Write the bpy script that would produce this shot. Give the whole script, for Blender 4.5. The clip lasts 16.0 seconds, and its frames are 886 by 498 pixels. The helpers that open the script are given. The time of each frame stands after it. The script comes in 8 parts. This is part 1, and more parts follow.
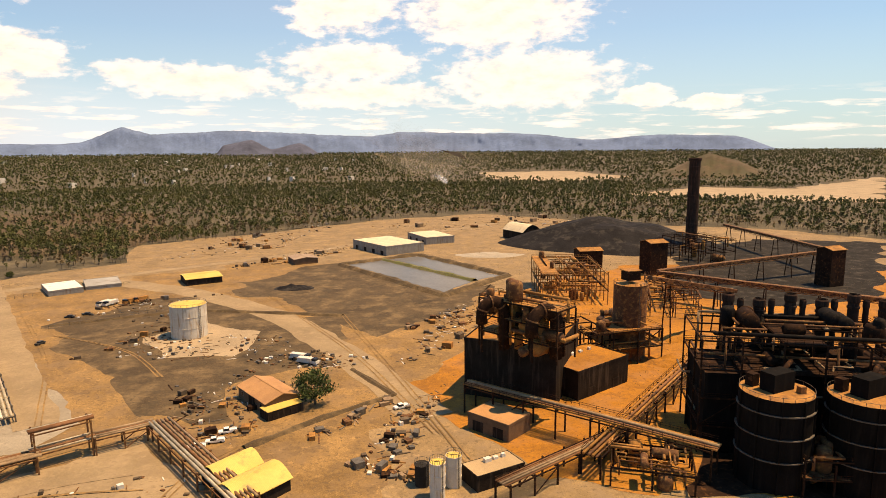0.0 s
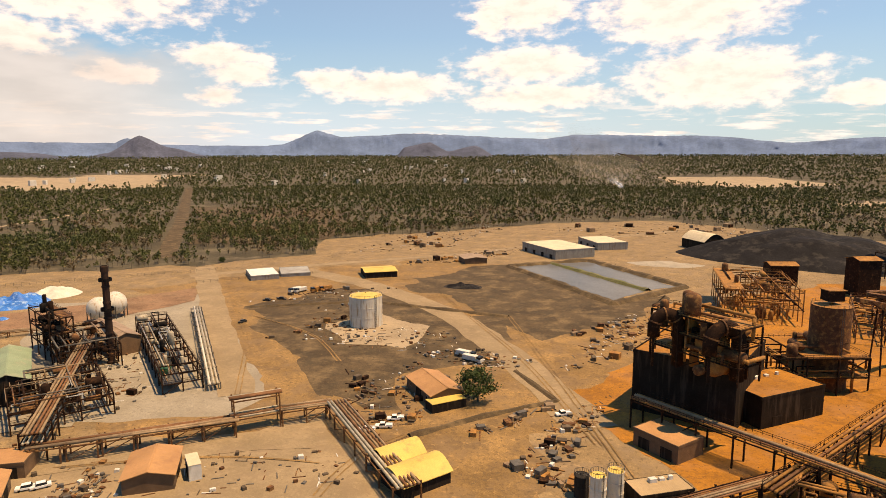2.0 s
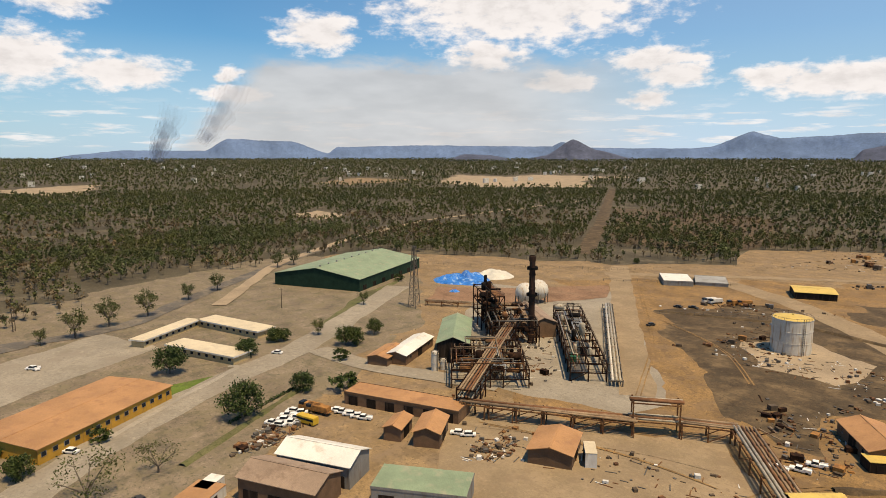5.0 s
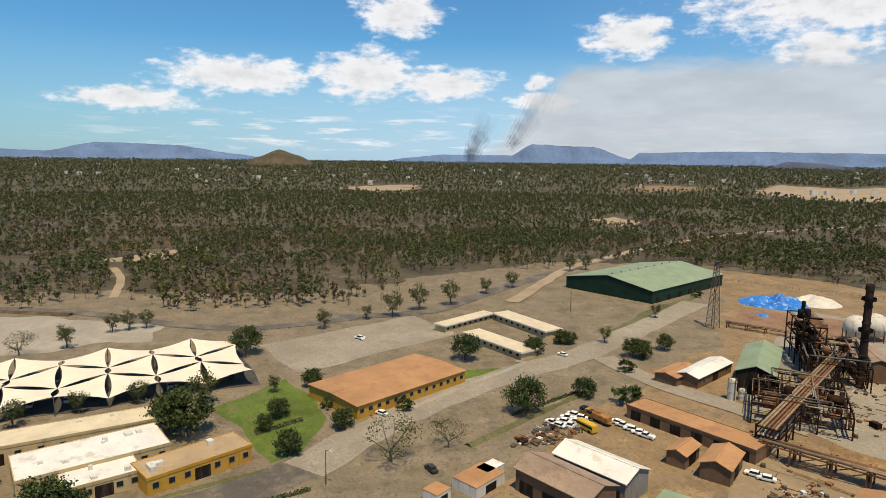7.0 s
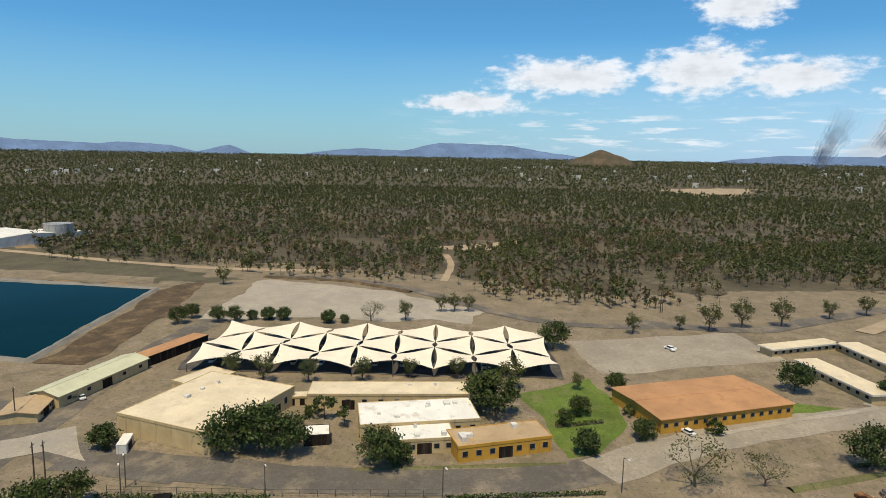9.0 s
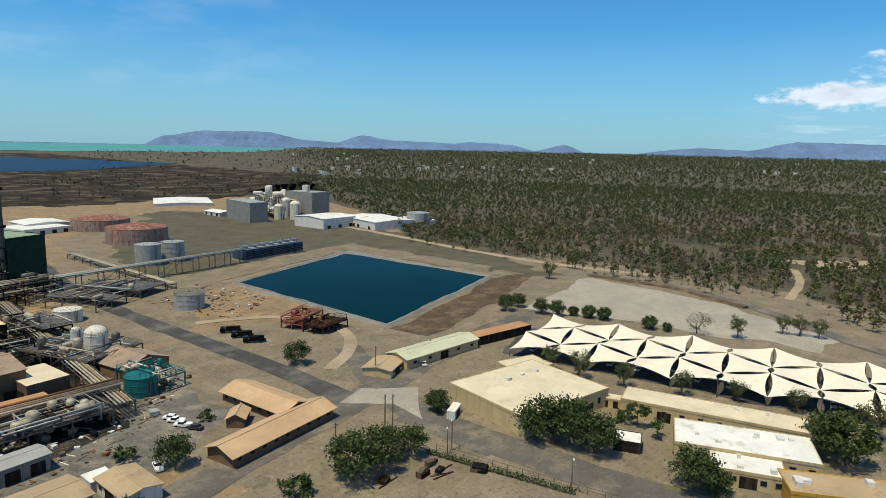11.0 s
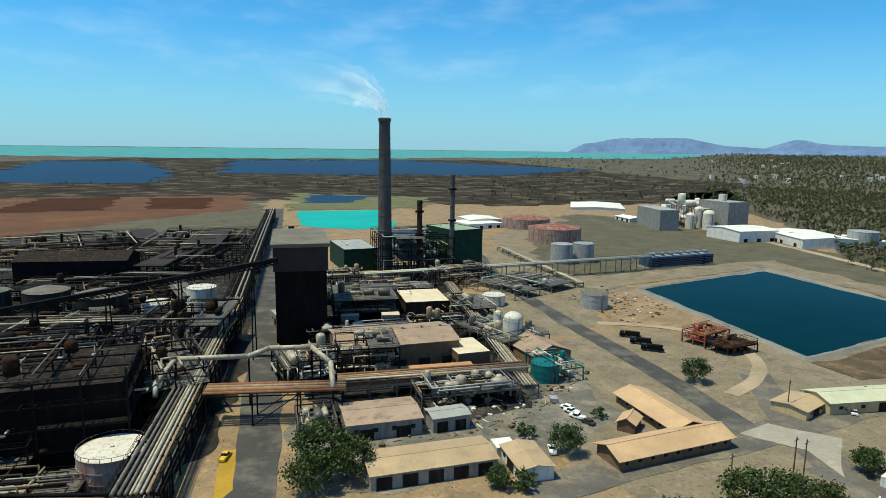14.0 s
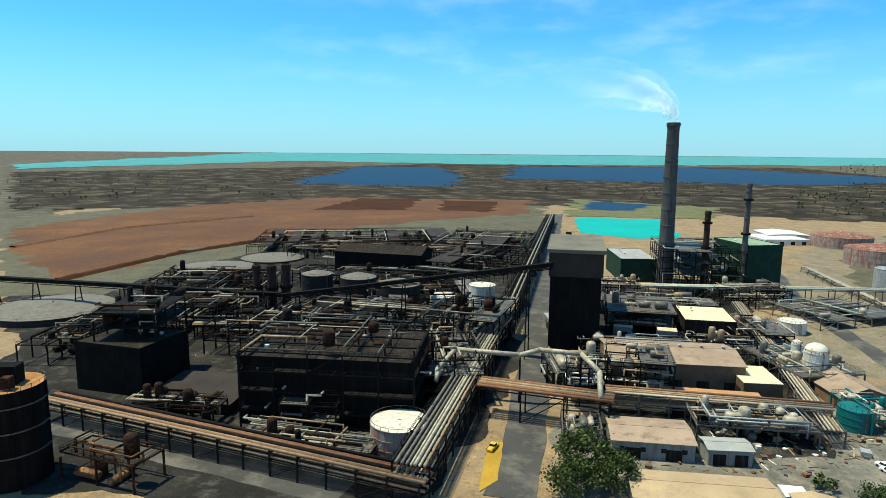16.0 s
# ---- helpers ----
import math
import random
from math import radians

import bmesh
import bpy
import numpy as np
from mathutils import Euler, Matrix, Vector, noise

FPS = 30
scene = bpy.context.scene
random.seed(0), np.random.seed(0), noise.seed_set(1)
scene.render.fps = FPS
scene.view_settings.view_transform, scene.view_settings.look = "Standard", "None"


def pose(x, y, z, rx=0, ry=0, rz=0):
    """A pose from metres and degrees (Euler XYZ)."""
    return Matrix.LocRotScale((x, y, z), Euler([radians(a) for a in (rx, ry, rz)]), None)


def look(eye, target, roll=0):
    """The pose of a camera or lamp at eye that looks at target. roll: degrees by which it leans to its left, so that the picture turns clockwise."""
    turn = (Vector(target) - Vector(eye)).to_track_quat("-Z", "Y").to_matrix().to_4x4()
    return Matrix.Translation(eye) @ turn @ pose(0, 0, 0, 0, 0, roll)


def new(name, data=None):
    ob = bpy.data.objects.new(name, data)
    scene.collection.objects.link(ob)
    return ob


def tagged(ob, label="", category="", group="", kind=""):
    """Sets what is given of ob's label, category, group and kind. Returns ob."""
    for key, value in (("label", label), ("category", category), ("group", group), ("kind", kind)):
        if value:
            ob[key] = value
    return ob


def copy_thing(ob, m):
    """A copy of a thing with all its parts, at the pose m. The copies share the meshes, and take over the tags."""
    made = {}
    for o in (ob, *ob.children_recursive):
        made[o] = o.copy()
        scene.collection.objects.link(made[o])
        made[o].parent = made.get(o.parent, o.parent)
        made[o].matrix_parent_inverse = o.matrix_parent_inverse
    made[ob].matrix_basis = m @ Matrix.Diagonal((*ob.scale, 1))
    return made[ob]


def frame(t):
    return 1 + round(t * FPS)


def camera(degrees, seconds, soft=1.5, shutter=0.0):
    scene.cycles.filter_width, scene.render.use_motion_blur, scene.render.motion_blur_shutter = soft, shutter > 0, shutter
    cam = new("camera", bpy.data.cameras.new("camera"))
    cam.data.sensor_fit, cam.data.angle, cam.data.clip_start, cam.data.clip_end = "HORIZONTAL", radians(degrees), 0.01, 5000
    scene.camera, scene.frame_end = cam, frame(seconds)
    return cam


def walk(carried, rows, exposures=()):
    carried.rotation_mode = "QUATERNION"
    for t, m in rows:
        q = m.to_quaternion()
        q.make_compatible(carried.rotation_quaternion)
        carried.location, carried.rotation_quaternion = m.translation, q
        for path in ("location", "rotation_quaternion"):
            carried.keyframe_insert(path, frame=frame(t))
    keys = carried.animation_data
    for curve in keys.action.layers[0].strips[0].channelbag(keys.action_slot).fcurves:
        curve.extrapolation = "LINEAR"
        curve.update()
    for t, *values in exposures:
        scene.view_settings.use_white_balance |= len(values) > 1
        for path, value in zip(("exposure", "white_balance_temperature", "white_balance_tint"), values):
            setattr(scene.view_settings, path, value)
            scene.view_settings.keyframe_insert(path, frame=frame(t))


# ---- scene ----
cam = camera(69.98, 16.0, 0.7)
walk(cam, [
    (0.0, pose(0, 0, 80, 81.01, 0.47, -0.07)),
    (0.5, pose(0, 0, 80, 81.07, 0.46, 3.64)),
    (1.0, pose(0, 0, 80, 81.18, 0.41, 7.13)),
    (1.5, pose(0, 0, 80, 81.28, 0.26, 10.91)),
    (2.0, pose(0, 0, 80, 81.32, 0.14, 15.37)),
    (2.5, pose(0, 0, 80, 81.34, 0.08, 19.78)),
    (3.0, pose(0, 0, 80, 81.46, 0.02, 24.09)),
    (5.5, pose(0, 0, 80, 81.73, -0.09, 59.77)),
    (6.0, pose(0, 0, 80, 81.89, -0.30, 67.01)),
    (6.5, pose(0, 0, 80, 81.92, -0.50, 73.86)),
    (7.0, pose(0, 0, 80, 81.93, -0.71, 78.57)),
    (7.5, pose(0, 0, 80, 81.92, -0.91, 84.04)),
    (8.0, pose(0, 0, 80, 81.82, -1.09, 91.79)),
    (8.5, pose(0, 0, 80, 81.67, -1.16, 99.86)),
    (9.0, pose(0, 0, 80, 81.51, -1.10, 106.76)),
    (9.5, pose(0, 0, 80, 81.29, -1.15, 112.93)),
    (10.0, pose(0, 0, 80, 81.06, -1.21, 121.06)),
    (12.5, pose(0, 0, 80, 80.94, -1.12, 153.93)),
    (13.0, pose(0, 0, 80, 80.89, -0.98, 159.75)),
    (13.5, pose(0, 0, 80, 80.87, -0.86, 166.42)),
    (14.0, pose(0, 0, 80, 80.88, -0.73, 171.97)),
    (14.5, pose(0, 0, 80, 80.93, -0.63, 176.90)),
    (15.0, pose(0, 0, 80, 81.01, -0.57, 182.83)),
    (15.5, pose(0, 0, 80, 81.11, -0.51, 189.20)),
    (16.0, pose(0, 0, 80, 81.20, -0.47, 196.85)),
], [(0.0, 0.38, 10700, 27), (3.0, 0.13, 9300, 24), (5.5, -0.04, 7600, 16), (8.0, -0.05, 7000, 13), (10.0, -0.06, 6550, 9), (12.5, -0.06, 6100, 3), (16.0, 0.46, 6150, -3)])

# ---- light ----
SUN_AZ, SUN_EL = 274.0, 69.0
sun_dir = Vector((-math.sin(radians(SUN_AZ)) * math.cos(radians(SUN_EL)), math.cos(radians(SUN_AZ)) * math.cos(radians(SUN_EL)), math.sin(radians(SUN_EL))))
sun_data = bpy.data.lights.new("sun", "SUN")
sun_data.energy, sun_data.angle, sun_data.color = 5.0, radians(0.53), (1.0, 0.89, 0.65)
sun = new("sun", sun_data)
sun.matrix_world = look(sun_dir * 1000, (0, 0, 0))


def build_world():
    world = bpy.data.worlds.new("sky")
    scene.world = world
    world.use_nodes = True
    nt = world.node_tree
    nt.nodes.clear()
    N, L = nt.nodes.new, nt.links.new
    out = N("ShaderNodeOutputWorld")
    sky = N("ShaderNodeTexSky")
    sky.sky_type, sky.sun_disc = "NISHITA", False
    sky.sun_elevation, sky.sun_rotation = radians(SUN_EL), math.atan2(sun_dir.x, sun_dir.y)
    sky.air_density, sky.dust_density, sky.ozone_density = 1.0, 0.3, 2.5
    bg = N("ShaderNodeBackground")
    bg.inputs["Strength"].default_value = 0.105
    tint = N("ShaderNodeMix")
    tint.data_type, tint.blend_type = "RGBA", "MULTIPLY"
    tint.inputs[0].default_value = 1.0
    L(sky.outputs[0], tint.inputs[6])
    tint.inputs[7].default_value = (0.41, 0.95, 1.27, 1)
    L(tint.outputs[2], bg.inputs["Color"])
    co = N("ShaderNodeTexCoord")
    sep = N("ShaderNodeSeparateXYZ")
    L(co.outputs["Generated"], sep.inputs[0])

    def math_node(op, a, b=None, clamp=False):
        n = N("ShaderNodeMath")
        n.operation, n.use_clamp = op, clamp
        for k, v in enumerate((a, b)):
            if v is None:
                continue
            if hasattr(v, "default_value"):
                L(v, n.inputs[k])
            else:
                n.inputs[k].default_value = v
        return n.outputs[0]

    # bearing and height of each direction, in degrees
    DEG = 57.29578
    az = math_node("ADD", math_node("MULTIPLY", math_node("ARCTAN2", math_node("MULTIPLY", sep.outputs[1], -1.0), math_node("MULTIPLY", sep.outputs[0], -1.0)), DEG), 90.0)
    el = math_node("MULTIPLY", math_node("ARCSINE", sep.outputs[2]), DEG)

    def step_node(v, lo, hi, a=0.0, b=1.0):
        n = N("ShaderNodeMapRange")
        n.interpolation_type = "SMOOTHSTEP"
        L(v, n.inputs[0])
        for k, x in enumerate((lo, hi, a, b)):
            n.inputs[k + 1].default_value = x
        return n.outputs[0]

    def noise_node(sx, sy, detail, rough, shift=0.0):
        comb = N("ShaderNodeCombineXYZ")
        L(math_node("MULTIPLY", az, sx), comb.inputs[0])
        L(math_node("MULTIPLY", el, sy), comb.inputs[1])
        comb.inputs[2].default_value = shift
        n = N("ShaderNodeTexNoise")
        n.inputs["Scale"].default_value, n.inputs["Detail"].default_value, n.inputs["Roughness"].default_value = 1.0, detail, rough
        L(comb.outputs[0], n.inputs["Vector"])
        return n.outputs[0]

    warp_a, warp_e = noise_node(0.35, 0.9, 4, 0.55, 3.0), noise_node(0.35, 0.9, 4, 0.55, 9.0)
    billow, fine = noise_node(0.55, 1.1, 8, 0.60, 5.0), noise_node(0.16, 0.5, 5, 0.5, 1.0)
    point = N("ShaderNodeCombineXYZ")
    L(math_node("ADD", az, math_node("MULTIPLY", math_node("SUBTRACT", warp_a, 0.5), 4.5)), point.inputs[0])
    L(math_node("ADD", el, math_node("MULTIPLY", math_node("SUBTRACT", warp_e, 0.5), 1.6)), point.inputs[1])
    # cumulus: bearing, height and half extents of each heap of cloud
    heaps = [(32.6, 6.6, 3.5, 1.2), (20.5, 5.7, 7.4, 1.5), (7.9, 7.4, 6.8, 1.8), (8.3, 12.3, 5.2, 2.8), (-4.8, 11.8, 8.7, 4.2), (-7.6, 5.9, 8.5, 2.8), (7.0, 4.8, 7.8, 1.3), (-17.5, 4.3, 2.4, 1.0),
             (-22.6, 3.6, 3.4, 0.6), (45.6, 12.9, 13.4, 4.1), (48.4, 8.7, 4.1, 1.5), (11.3, 11.3, 1.9, 1.8), (34.0, 7.9, 4.4, 1.2), (41.4, 6.2, 3.2, 1.0), (34.5, 4.8, 2.5, 0.9), (25.5, 6.1, 3.2, 1.1),
             (62.8, 10.3, 4.0, 1.8), (82.5, 12.2, 4.0, 1.9), (104.6, 4.5, 5.2, 1.0), (96.1, 6.8, 7.1, 1.6), (85.3, 7.2, 4.8, 2.4), (78.4, 6.5, 5.0, 1.5), (70.3, 6.6, 1.3, 0.8), (70.3, 5.1, 3.1, 0.8)]
    near = None
    for a, e, w, h in heaps:
        d, m, n = N("ShaderNodeVectorMath"), N("ShaderNodeVectorMath"), N("ShaderNodeVectorMath")
        d.operation, m.operation, n.operation = "SUBTRACT", "MULTIPLY", "LENGTH"
        L(point.outputs[0], d.inputs[0])
        d.inputs[1].default_value = (a, e, 0)
        L(d.outputs[0], m.inputs[0])
        m.inputs[1].default_value = (1 / (1.12 * w), 1 / (1.15 * h), 0)
        L(m.outputs[0], n.inputs[0])
        near = n.outputs["Value"] if near is None else math_node("MINIMUM", near, n.outputs["Value"])
    dens = math_node("ADD", math_node("SUBTRACT", 1.0, near), math_node("MULTIPLY", math_node("SUBTRACT", billow, 0.5), 1.5))
    heap_mask = step_node(dens, 0.02, 0.55)
    # small flat clouds low over the inland plain
    low_noise = noise_node(0.22, 1.7, 6, 0.6, 12.0)
    wisps = math_node("MULTIPLY", step_node(low_noise, 0.50, 0.66), math_node("MULTIPLY", step_node(el, 5.2, 2.5), step_node(el, 0.2, 1.2)))
    wisps = math_node("MULTIPLY", wisps, math_node("MULTIPLY", step_node(az, 116.0, 92.0), 0.75))
    # pale veil inland, thick to the north, gone over the coast
    side = math_node("ADD", math_node("MULTIPLY", sep.outputs[0], -0.62), math_node("MULTIPLY", sep.outputs[1], 0.78))
    veil = math_node("MULTIPLY", step_node(el, 11.0, 0.0), math_node("MULTIPLY", math_node("SUBTRACT", side, 0.25), 0.9, True))
    milky = math_node("MULTIPLY", math_node("SUBTRACT", sep.outputs[1], 0.30), 0.40, True)
    mask = math_node("MAXIMUM", heap_mask, wisps)
    # thin high haze drifting out over the coast
    trail = math_node("MULTIPLY", step_node(fine, 0.42, 0.75), math_node("MULTIPLY", step_node(el, 3.0, 6.0), 0.13))
    mask = math_node("MAXIMUM", mask, math_node("MULTIPLY", trail, step_node(sep.outputs[1], -0.75, -0.95)))
    tone = math_node("MULTIPLY", step_node(dens, 0.10, 1.0, 1.0, 0.90), step_node(billow, 0.30, 0.62, 0.86, 1.06))
    cl = N("ShaderNodeBackground")
    cl.inputs["Color"].default_value = (0.87, 0.95, 1.04, 1)
    L(tone, cl.inputs["Strength"])
    haze = N("ShaderNodeBackground")
    haze.inputs["Color"].default_value, haze.inputs["Strength"].default_value = (0.48, 0.74, 0.93, 1), 0.72
    low = N("ShaderNodeMixShader")
    L(math_node("MULTIPLY", math_node("MULTIPLY", math_node("SUBTRACT", 0.17, sep.outputs[2]), 5.5, True), 0.75), low.inputs[0])
    L(bg.outputs[0], low.inputs[1])
    L(haze.outputs[0], low.inputs[2])
    pale = N("ShaderNodeBackground")
    pale.inputs["Color"].default_value, pale.inputs["Strength"].default_value = (0.58, 0.84, 1.20, 1), 0.97
    thin = N("ShaderNodeMixShader")
    L(math_node("MAXIMUM", veil, milky), thin.inputs[0])
    L(low.outputs[0], thin.inputs[1])
    L(pale.outputs[0], thin.inputs[2])
    mix = N("ShaderNodeMixShader")
    L(mask, mix.inputs[0])
    L(thin.outputs[0], mix.inputs[1])
    L(cl.outputs[0], mix.inputs[2])
    # the bank of smoke that a far bush fire has spread under the clouds
    edge = math_node("ADD", math_node("SUBTRACT", 76.0, math_node("MULTIPLY", el, 0.9)), math_node("MULTIPLY", math_node("SUBTRACT", warp_a, 0.5), 3.0))
    bank = math_node("MULTIPLY", step_node(math_node("SUBTRACT", edge, az), 0.0, 2.6), step_node(math_node("ADD", el, math_node("MULTIPLY", warp_e, 2.4)), 9.9, 8.2))
    bank = math_node("MULTIPLY", bank, math_node("MULTIPLY", step_node(az, 28.0, 48.0), 0.82))
    sm = N("ShaderNodeBackground")
    sm.inputs["Color"].default_value = (0.56, 0.63, 0.70, 1)
    L(step_node(fine, 0.3, 0.7, 0.92, 1.12), sm.inputs["Strength"])
    smoke = N("ShaderNodeMixShader")
    L(bank, smoke.inputs[0])
    L(mix.outputs[0], smoke.inputs[1])
    L(sm.outputs[0], smoke.inputs[2])
    L(smoke.outputs[0], out.inputs["Surface"])


build_world()

# ---- materials ----


def mat(name, base, rough=0.75, metal=0.0, var=0.25, scale=0.25, fine=3.0, bump=0.15, stain=None, amount=0.4, streak=False, ribs=0.0, spread=0.0, speck=None):
    """A surface with coarse and fine variation, stains (streak: running down), ribs (metres apart) a spread of tone from piece to piece and specks (tufts and stones)."""
    m = bpy.data.materials.new(name)
    m.use_nodes = True
    nt = m.node_tree
    N, L = nt.nodes.new, nt.links.new
    bsdf = nt.nodes["Principled BSDF"]
    geo = N("ShaderNodeNewGeometry")

    def noise_at(s, detail, vec=None, rough_=0.55):
        n = N("ShaderNodeTexNoise")
        n.inputs["Scale"].default_value, n.inputs["Detail"].default_value, n.inputs["Roughness"].default_value = s, detail, rough_
        L(vec or geo.outputs["Position"], n.inputs["Vector"])
        return n.outputs[0]

    def mixed(kind, fac, a, b):
        n = N("ShaderNodeMix")
        n.data_type, n.blend_type = "RGBA", kind
        for k, v in ((0, fac), (6, a), (7, b)):
            if hasattr(v, "default_value"):
                L(v, n.inputs[k])
            else:
                n.inputs[k].default_value = v
        return n.outputs[2]

    def ranged(v, lo, hi, a, b):
        n = N("ShaderNodeMapRange")
        L(v, n.inputs[0])
        for k, x in enumerate((lo, hi, a, b)):
            n.inputs[k + 1].default_value = x
        return n.outputs[0]

    dark = tuple(c * (1 - var) for c in base) + (1,)
    light = tuple(min(1, c * (1 + var)) for c in base) + (1,)
    col = mixed("MIX", ranged(noise_at(scale, 4), 0.3, 0.7, 0, 1), dark, light)
    n2 = noise_at(fine, 6)
    col = mixed("MULTIPLY", 1.0, col, mixed("MIX", ranged(n2, 0.3, 0.7, 0, 1), (1 - var * .8,) * 3 + (1,), (1, 1, 1, 1)))
    grit = noise_at(fine * 3.3, 8, None, 0.72)
    col = mixed("MULTIPLY", 1.0, col, mixed("MIX", ranged(grit, 0.36, 0.64, 0, 1), (1 - var * 1.1,) * 3 + (1,), (1 + var * .3,) * 3 + (1,)))
    if stain:
        vec = None
        if streak:
            mp = N("ShaderNodeMapping")
            mp.inputs["Scale"].default_value = (1, 1, 0.12)
            L(geo.outputs["Position"], mp.inputs["Vector"])
            vec = mp.outputs[0]
        col = mixed("MIX", ranged(noise_at(scale * 3 if streak else scale * 1.7, 7, vec, 0.65), 0.62 - amount * 0.35, 0.72 - amount * 0.2, 0, 0.9), col, tuple(stain) + (1,))
    if speck:
        dots = tuple(speck) + (1,)
        col = mixed("MIX", ranged(noise_at(0.11, 5, None, 0.7), 0.53, 0.60, 0, 0.50), col, dots)
        col = mixed("MIX", ranged(noise_at(0.75, 3, None, 0.7), 0.57, 0.63, 0, 0.75), col, dots)
        col = mixed("MIX", ranged(noise_at(0.33, 4, None, 0.65), 0.60, 0.66, 0, 0.45), col, light)
    if spread:
        info = N("ShaderNodeObjectInfo")
        col = mixed("MULTIPLY", 1.0, col, mixed("MIX", info.outputs["Random"], (1 - spread,) * 3 + (1,), (1, 1, 1, 1)))
    L(col, bsdf.inputs["Base Color"])
    bsdf.inputs["Roughness"].default_value, bsdf.inputs["Metallic"].default_value = rough, metal
    bsdf.inputs["Specular IOR Level"].default_value = 0.3 if max(base) > 0.06 else 0.06
    height = n2
    if ribs:
        w = N("ShaderNodeTexWave")
        w.inputs["Scale"].default_value = 0.3142 / ribs
        tc = N("ShaderNodeTexCoord")
        L(tc.outputs["Object"], w.inputs["Vector"])
        height = w.outputs["Fac"]
    if bump:
        b = N("ShaderNodeBump")
        b.inputs["Strength"].default_value, b.inputs["Distance"].default_value = bump, 0.15 if not ribs else 0.05
        L(height, b.inputs["Height"])
        L(b.outputs[0], bsdf.inputs["Normal"])
    return m


def leaf_mat(name, base, spread=0.5):
    m = bpy.data.materials.new(name)
    m.use_nodes = True
    nt = m.node_tree
    N, L = nt.nodes.new, nt.links.new
    bsdf = nt.nodes["Principled BSDF"]
    geo = N("ShaderNodeNewGeometry")
    ramp = N("ShaderNodeValToRGB")
    ramp.color_ramp.elements[0].color = tuple(c * (1 - spread) for c in base) + (1,)
    ramp.color_ramp.elements[1].color = tuple(c * (1 + spread) for c in base) + (1,)
    L(geo.outputs["Random Per Island"], ramp.inputs[0])
    n = N("ShaderNodeTexNoise")
    n.inputs["Scale"].default_value = 0.012
    n.inputs["Detail"].default_value = 5
    L(geo.outputs["Position"], n.inputs["Vector"])
    rg = N("ShaderNodeMapRange")
    L(n.outputs[0], rg.inputs[0])
    rg.inputs[1].default_value, rg.inputs[2].default_value = 0.40, 0.62
    mx = N("ShaderNodeMix")
    mx.data_type, mx.blend_type = "RGBA", "MULTIPLY"
    L(rg.outputs[0], mx.inputs[0])
    L(ramp.outputs[0], mx.inputs[6])
    mx.inputs[7].default_value = (1.22, 1.04, 0.85, 1)
    L(mx.outputs[2], bsdf.inputs["Base Color"])
    bsdf.inputs["Roughness"].default_value = 0.6
    bsdf.inputs["Specular IOR Level"].default_value = 0.2
    return m


def water_mat(name, base, rough=0.08, wave=0.6, bump=0.05):
    m = mat(name, base, rough, 0, 0.12, 0.02, wave, bump)
    m.node_tree.nodes["Principled BSDF"].inputs["IOR"].default_value = 1.12
    return m


M = {}
M["scrub"] = mat("scrub_floor", (0.100, 0.082, 0.050), 0.95, 0, 0.4, 0.02, 0.35, 0.6, (0.16, 0.128, 0.084), 0.30, speck=(0.060, 0.052, 0.028))
M["dirt"] = mat("pale_dirt", (0.315, 0.212, 0.108), 0.95, 0, 0.30, 0.07, 0.9, 0.6, (0.22, 0.155, 0.095), 0.5, speck=(0.130, 0.092, 0.052))
M["dirt_office"] = mat("grey_brown_dirt", (0.245, 0.190, 0.130), 0.95, 0, 0.30, 0.08, 0.9, 0.5, (0.18, 0.145, 0.085), 0.5, speck=(0.095, 0.085, 0.050))
M["roof_sand"] = mat("sand_sheet_roof", (0.50, 0.325, 0.175), 0.6, 0, 0.15, 0.12, 1.5, 0.3, (0.40, 0.26, 0.14), 0.25, ribs=0.4)
M["dirt_red"] = mat("reddish_dirt", (0.284, 0.163, 0.095), 0.95, 0, 0.25, 0.06, 1.1, 0.4, (0.24, 0.15, 0.09), 0.4, speck=(0.120, 0.070, 0.040))
M["roof_soot"] = mat("sooty_brown_roof", (0.045, 0.036, 0.031), 0.7, 0, 0.2, 0.12, 1.5, 0.3, (0.045, 0.036, 0.03), 0.3, ribs=0.4)
M["dirt_grey"] = mat("grey_gravel", (0.317, 0.273, 0.207), 0.95, 0, 0.2, 0.03, 0.6, 0.3, (0.24, 0.20, 0.15), 0.35, speck=(0.200, 0.170, 0.125))
M["concrete"] = mat("pale_concrete", (0.351, 0.306, 0.239), 0.9, 0, 0.15, 0.05, 1.0, 0.2, (0.27, 0.24, 0.20), 0.3, speck=(0.240, 0.210, 0.165))
M["dirt_orange"] = mat("orange_ore_dust", (0.400, 0.165, 0.026), 0.95, 0, 0.25, 0.04, 0.6, 0.4, (0.30, 0.14, 0.05), 0.35, speck=(0.170, 0.075, 0.022))
M["dirt_dark"] = mat("dark_dirt", (0.098, 0.066, 0.035), 0.95, 0, 0.35, 0.06, 0.7, 0.6, (0.17, 0.115, 0.06), 0.4, speck=(0.060, 0.045, 0.026))
M["asphalt"] = mat("old_asphalt", (0.062, 0.057, 0.052), 0.9, 0, 0.2, 0.05, 2.0, 0.15, (0.13, 0.115, 0.095), 0.4)
M["road_dust"] = mat("dusty_road", (0.131, 0.115, 0.095), 0.92, 0, 0.24, 0.05, 1.0, 0.15, (0.21, 0.17, 0.12), 0.4, speck=(0.085, 0.073, 0.058))
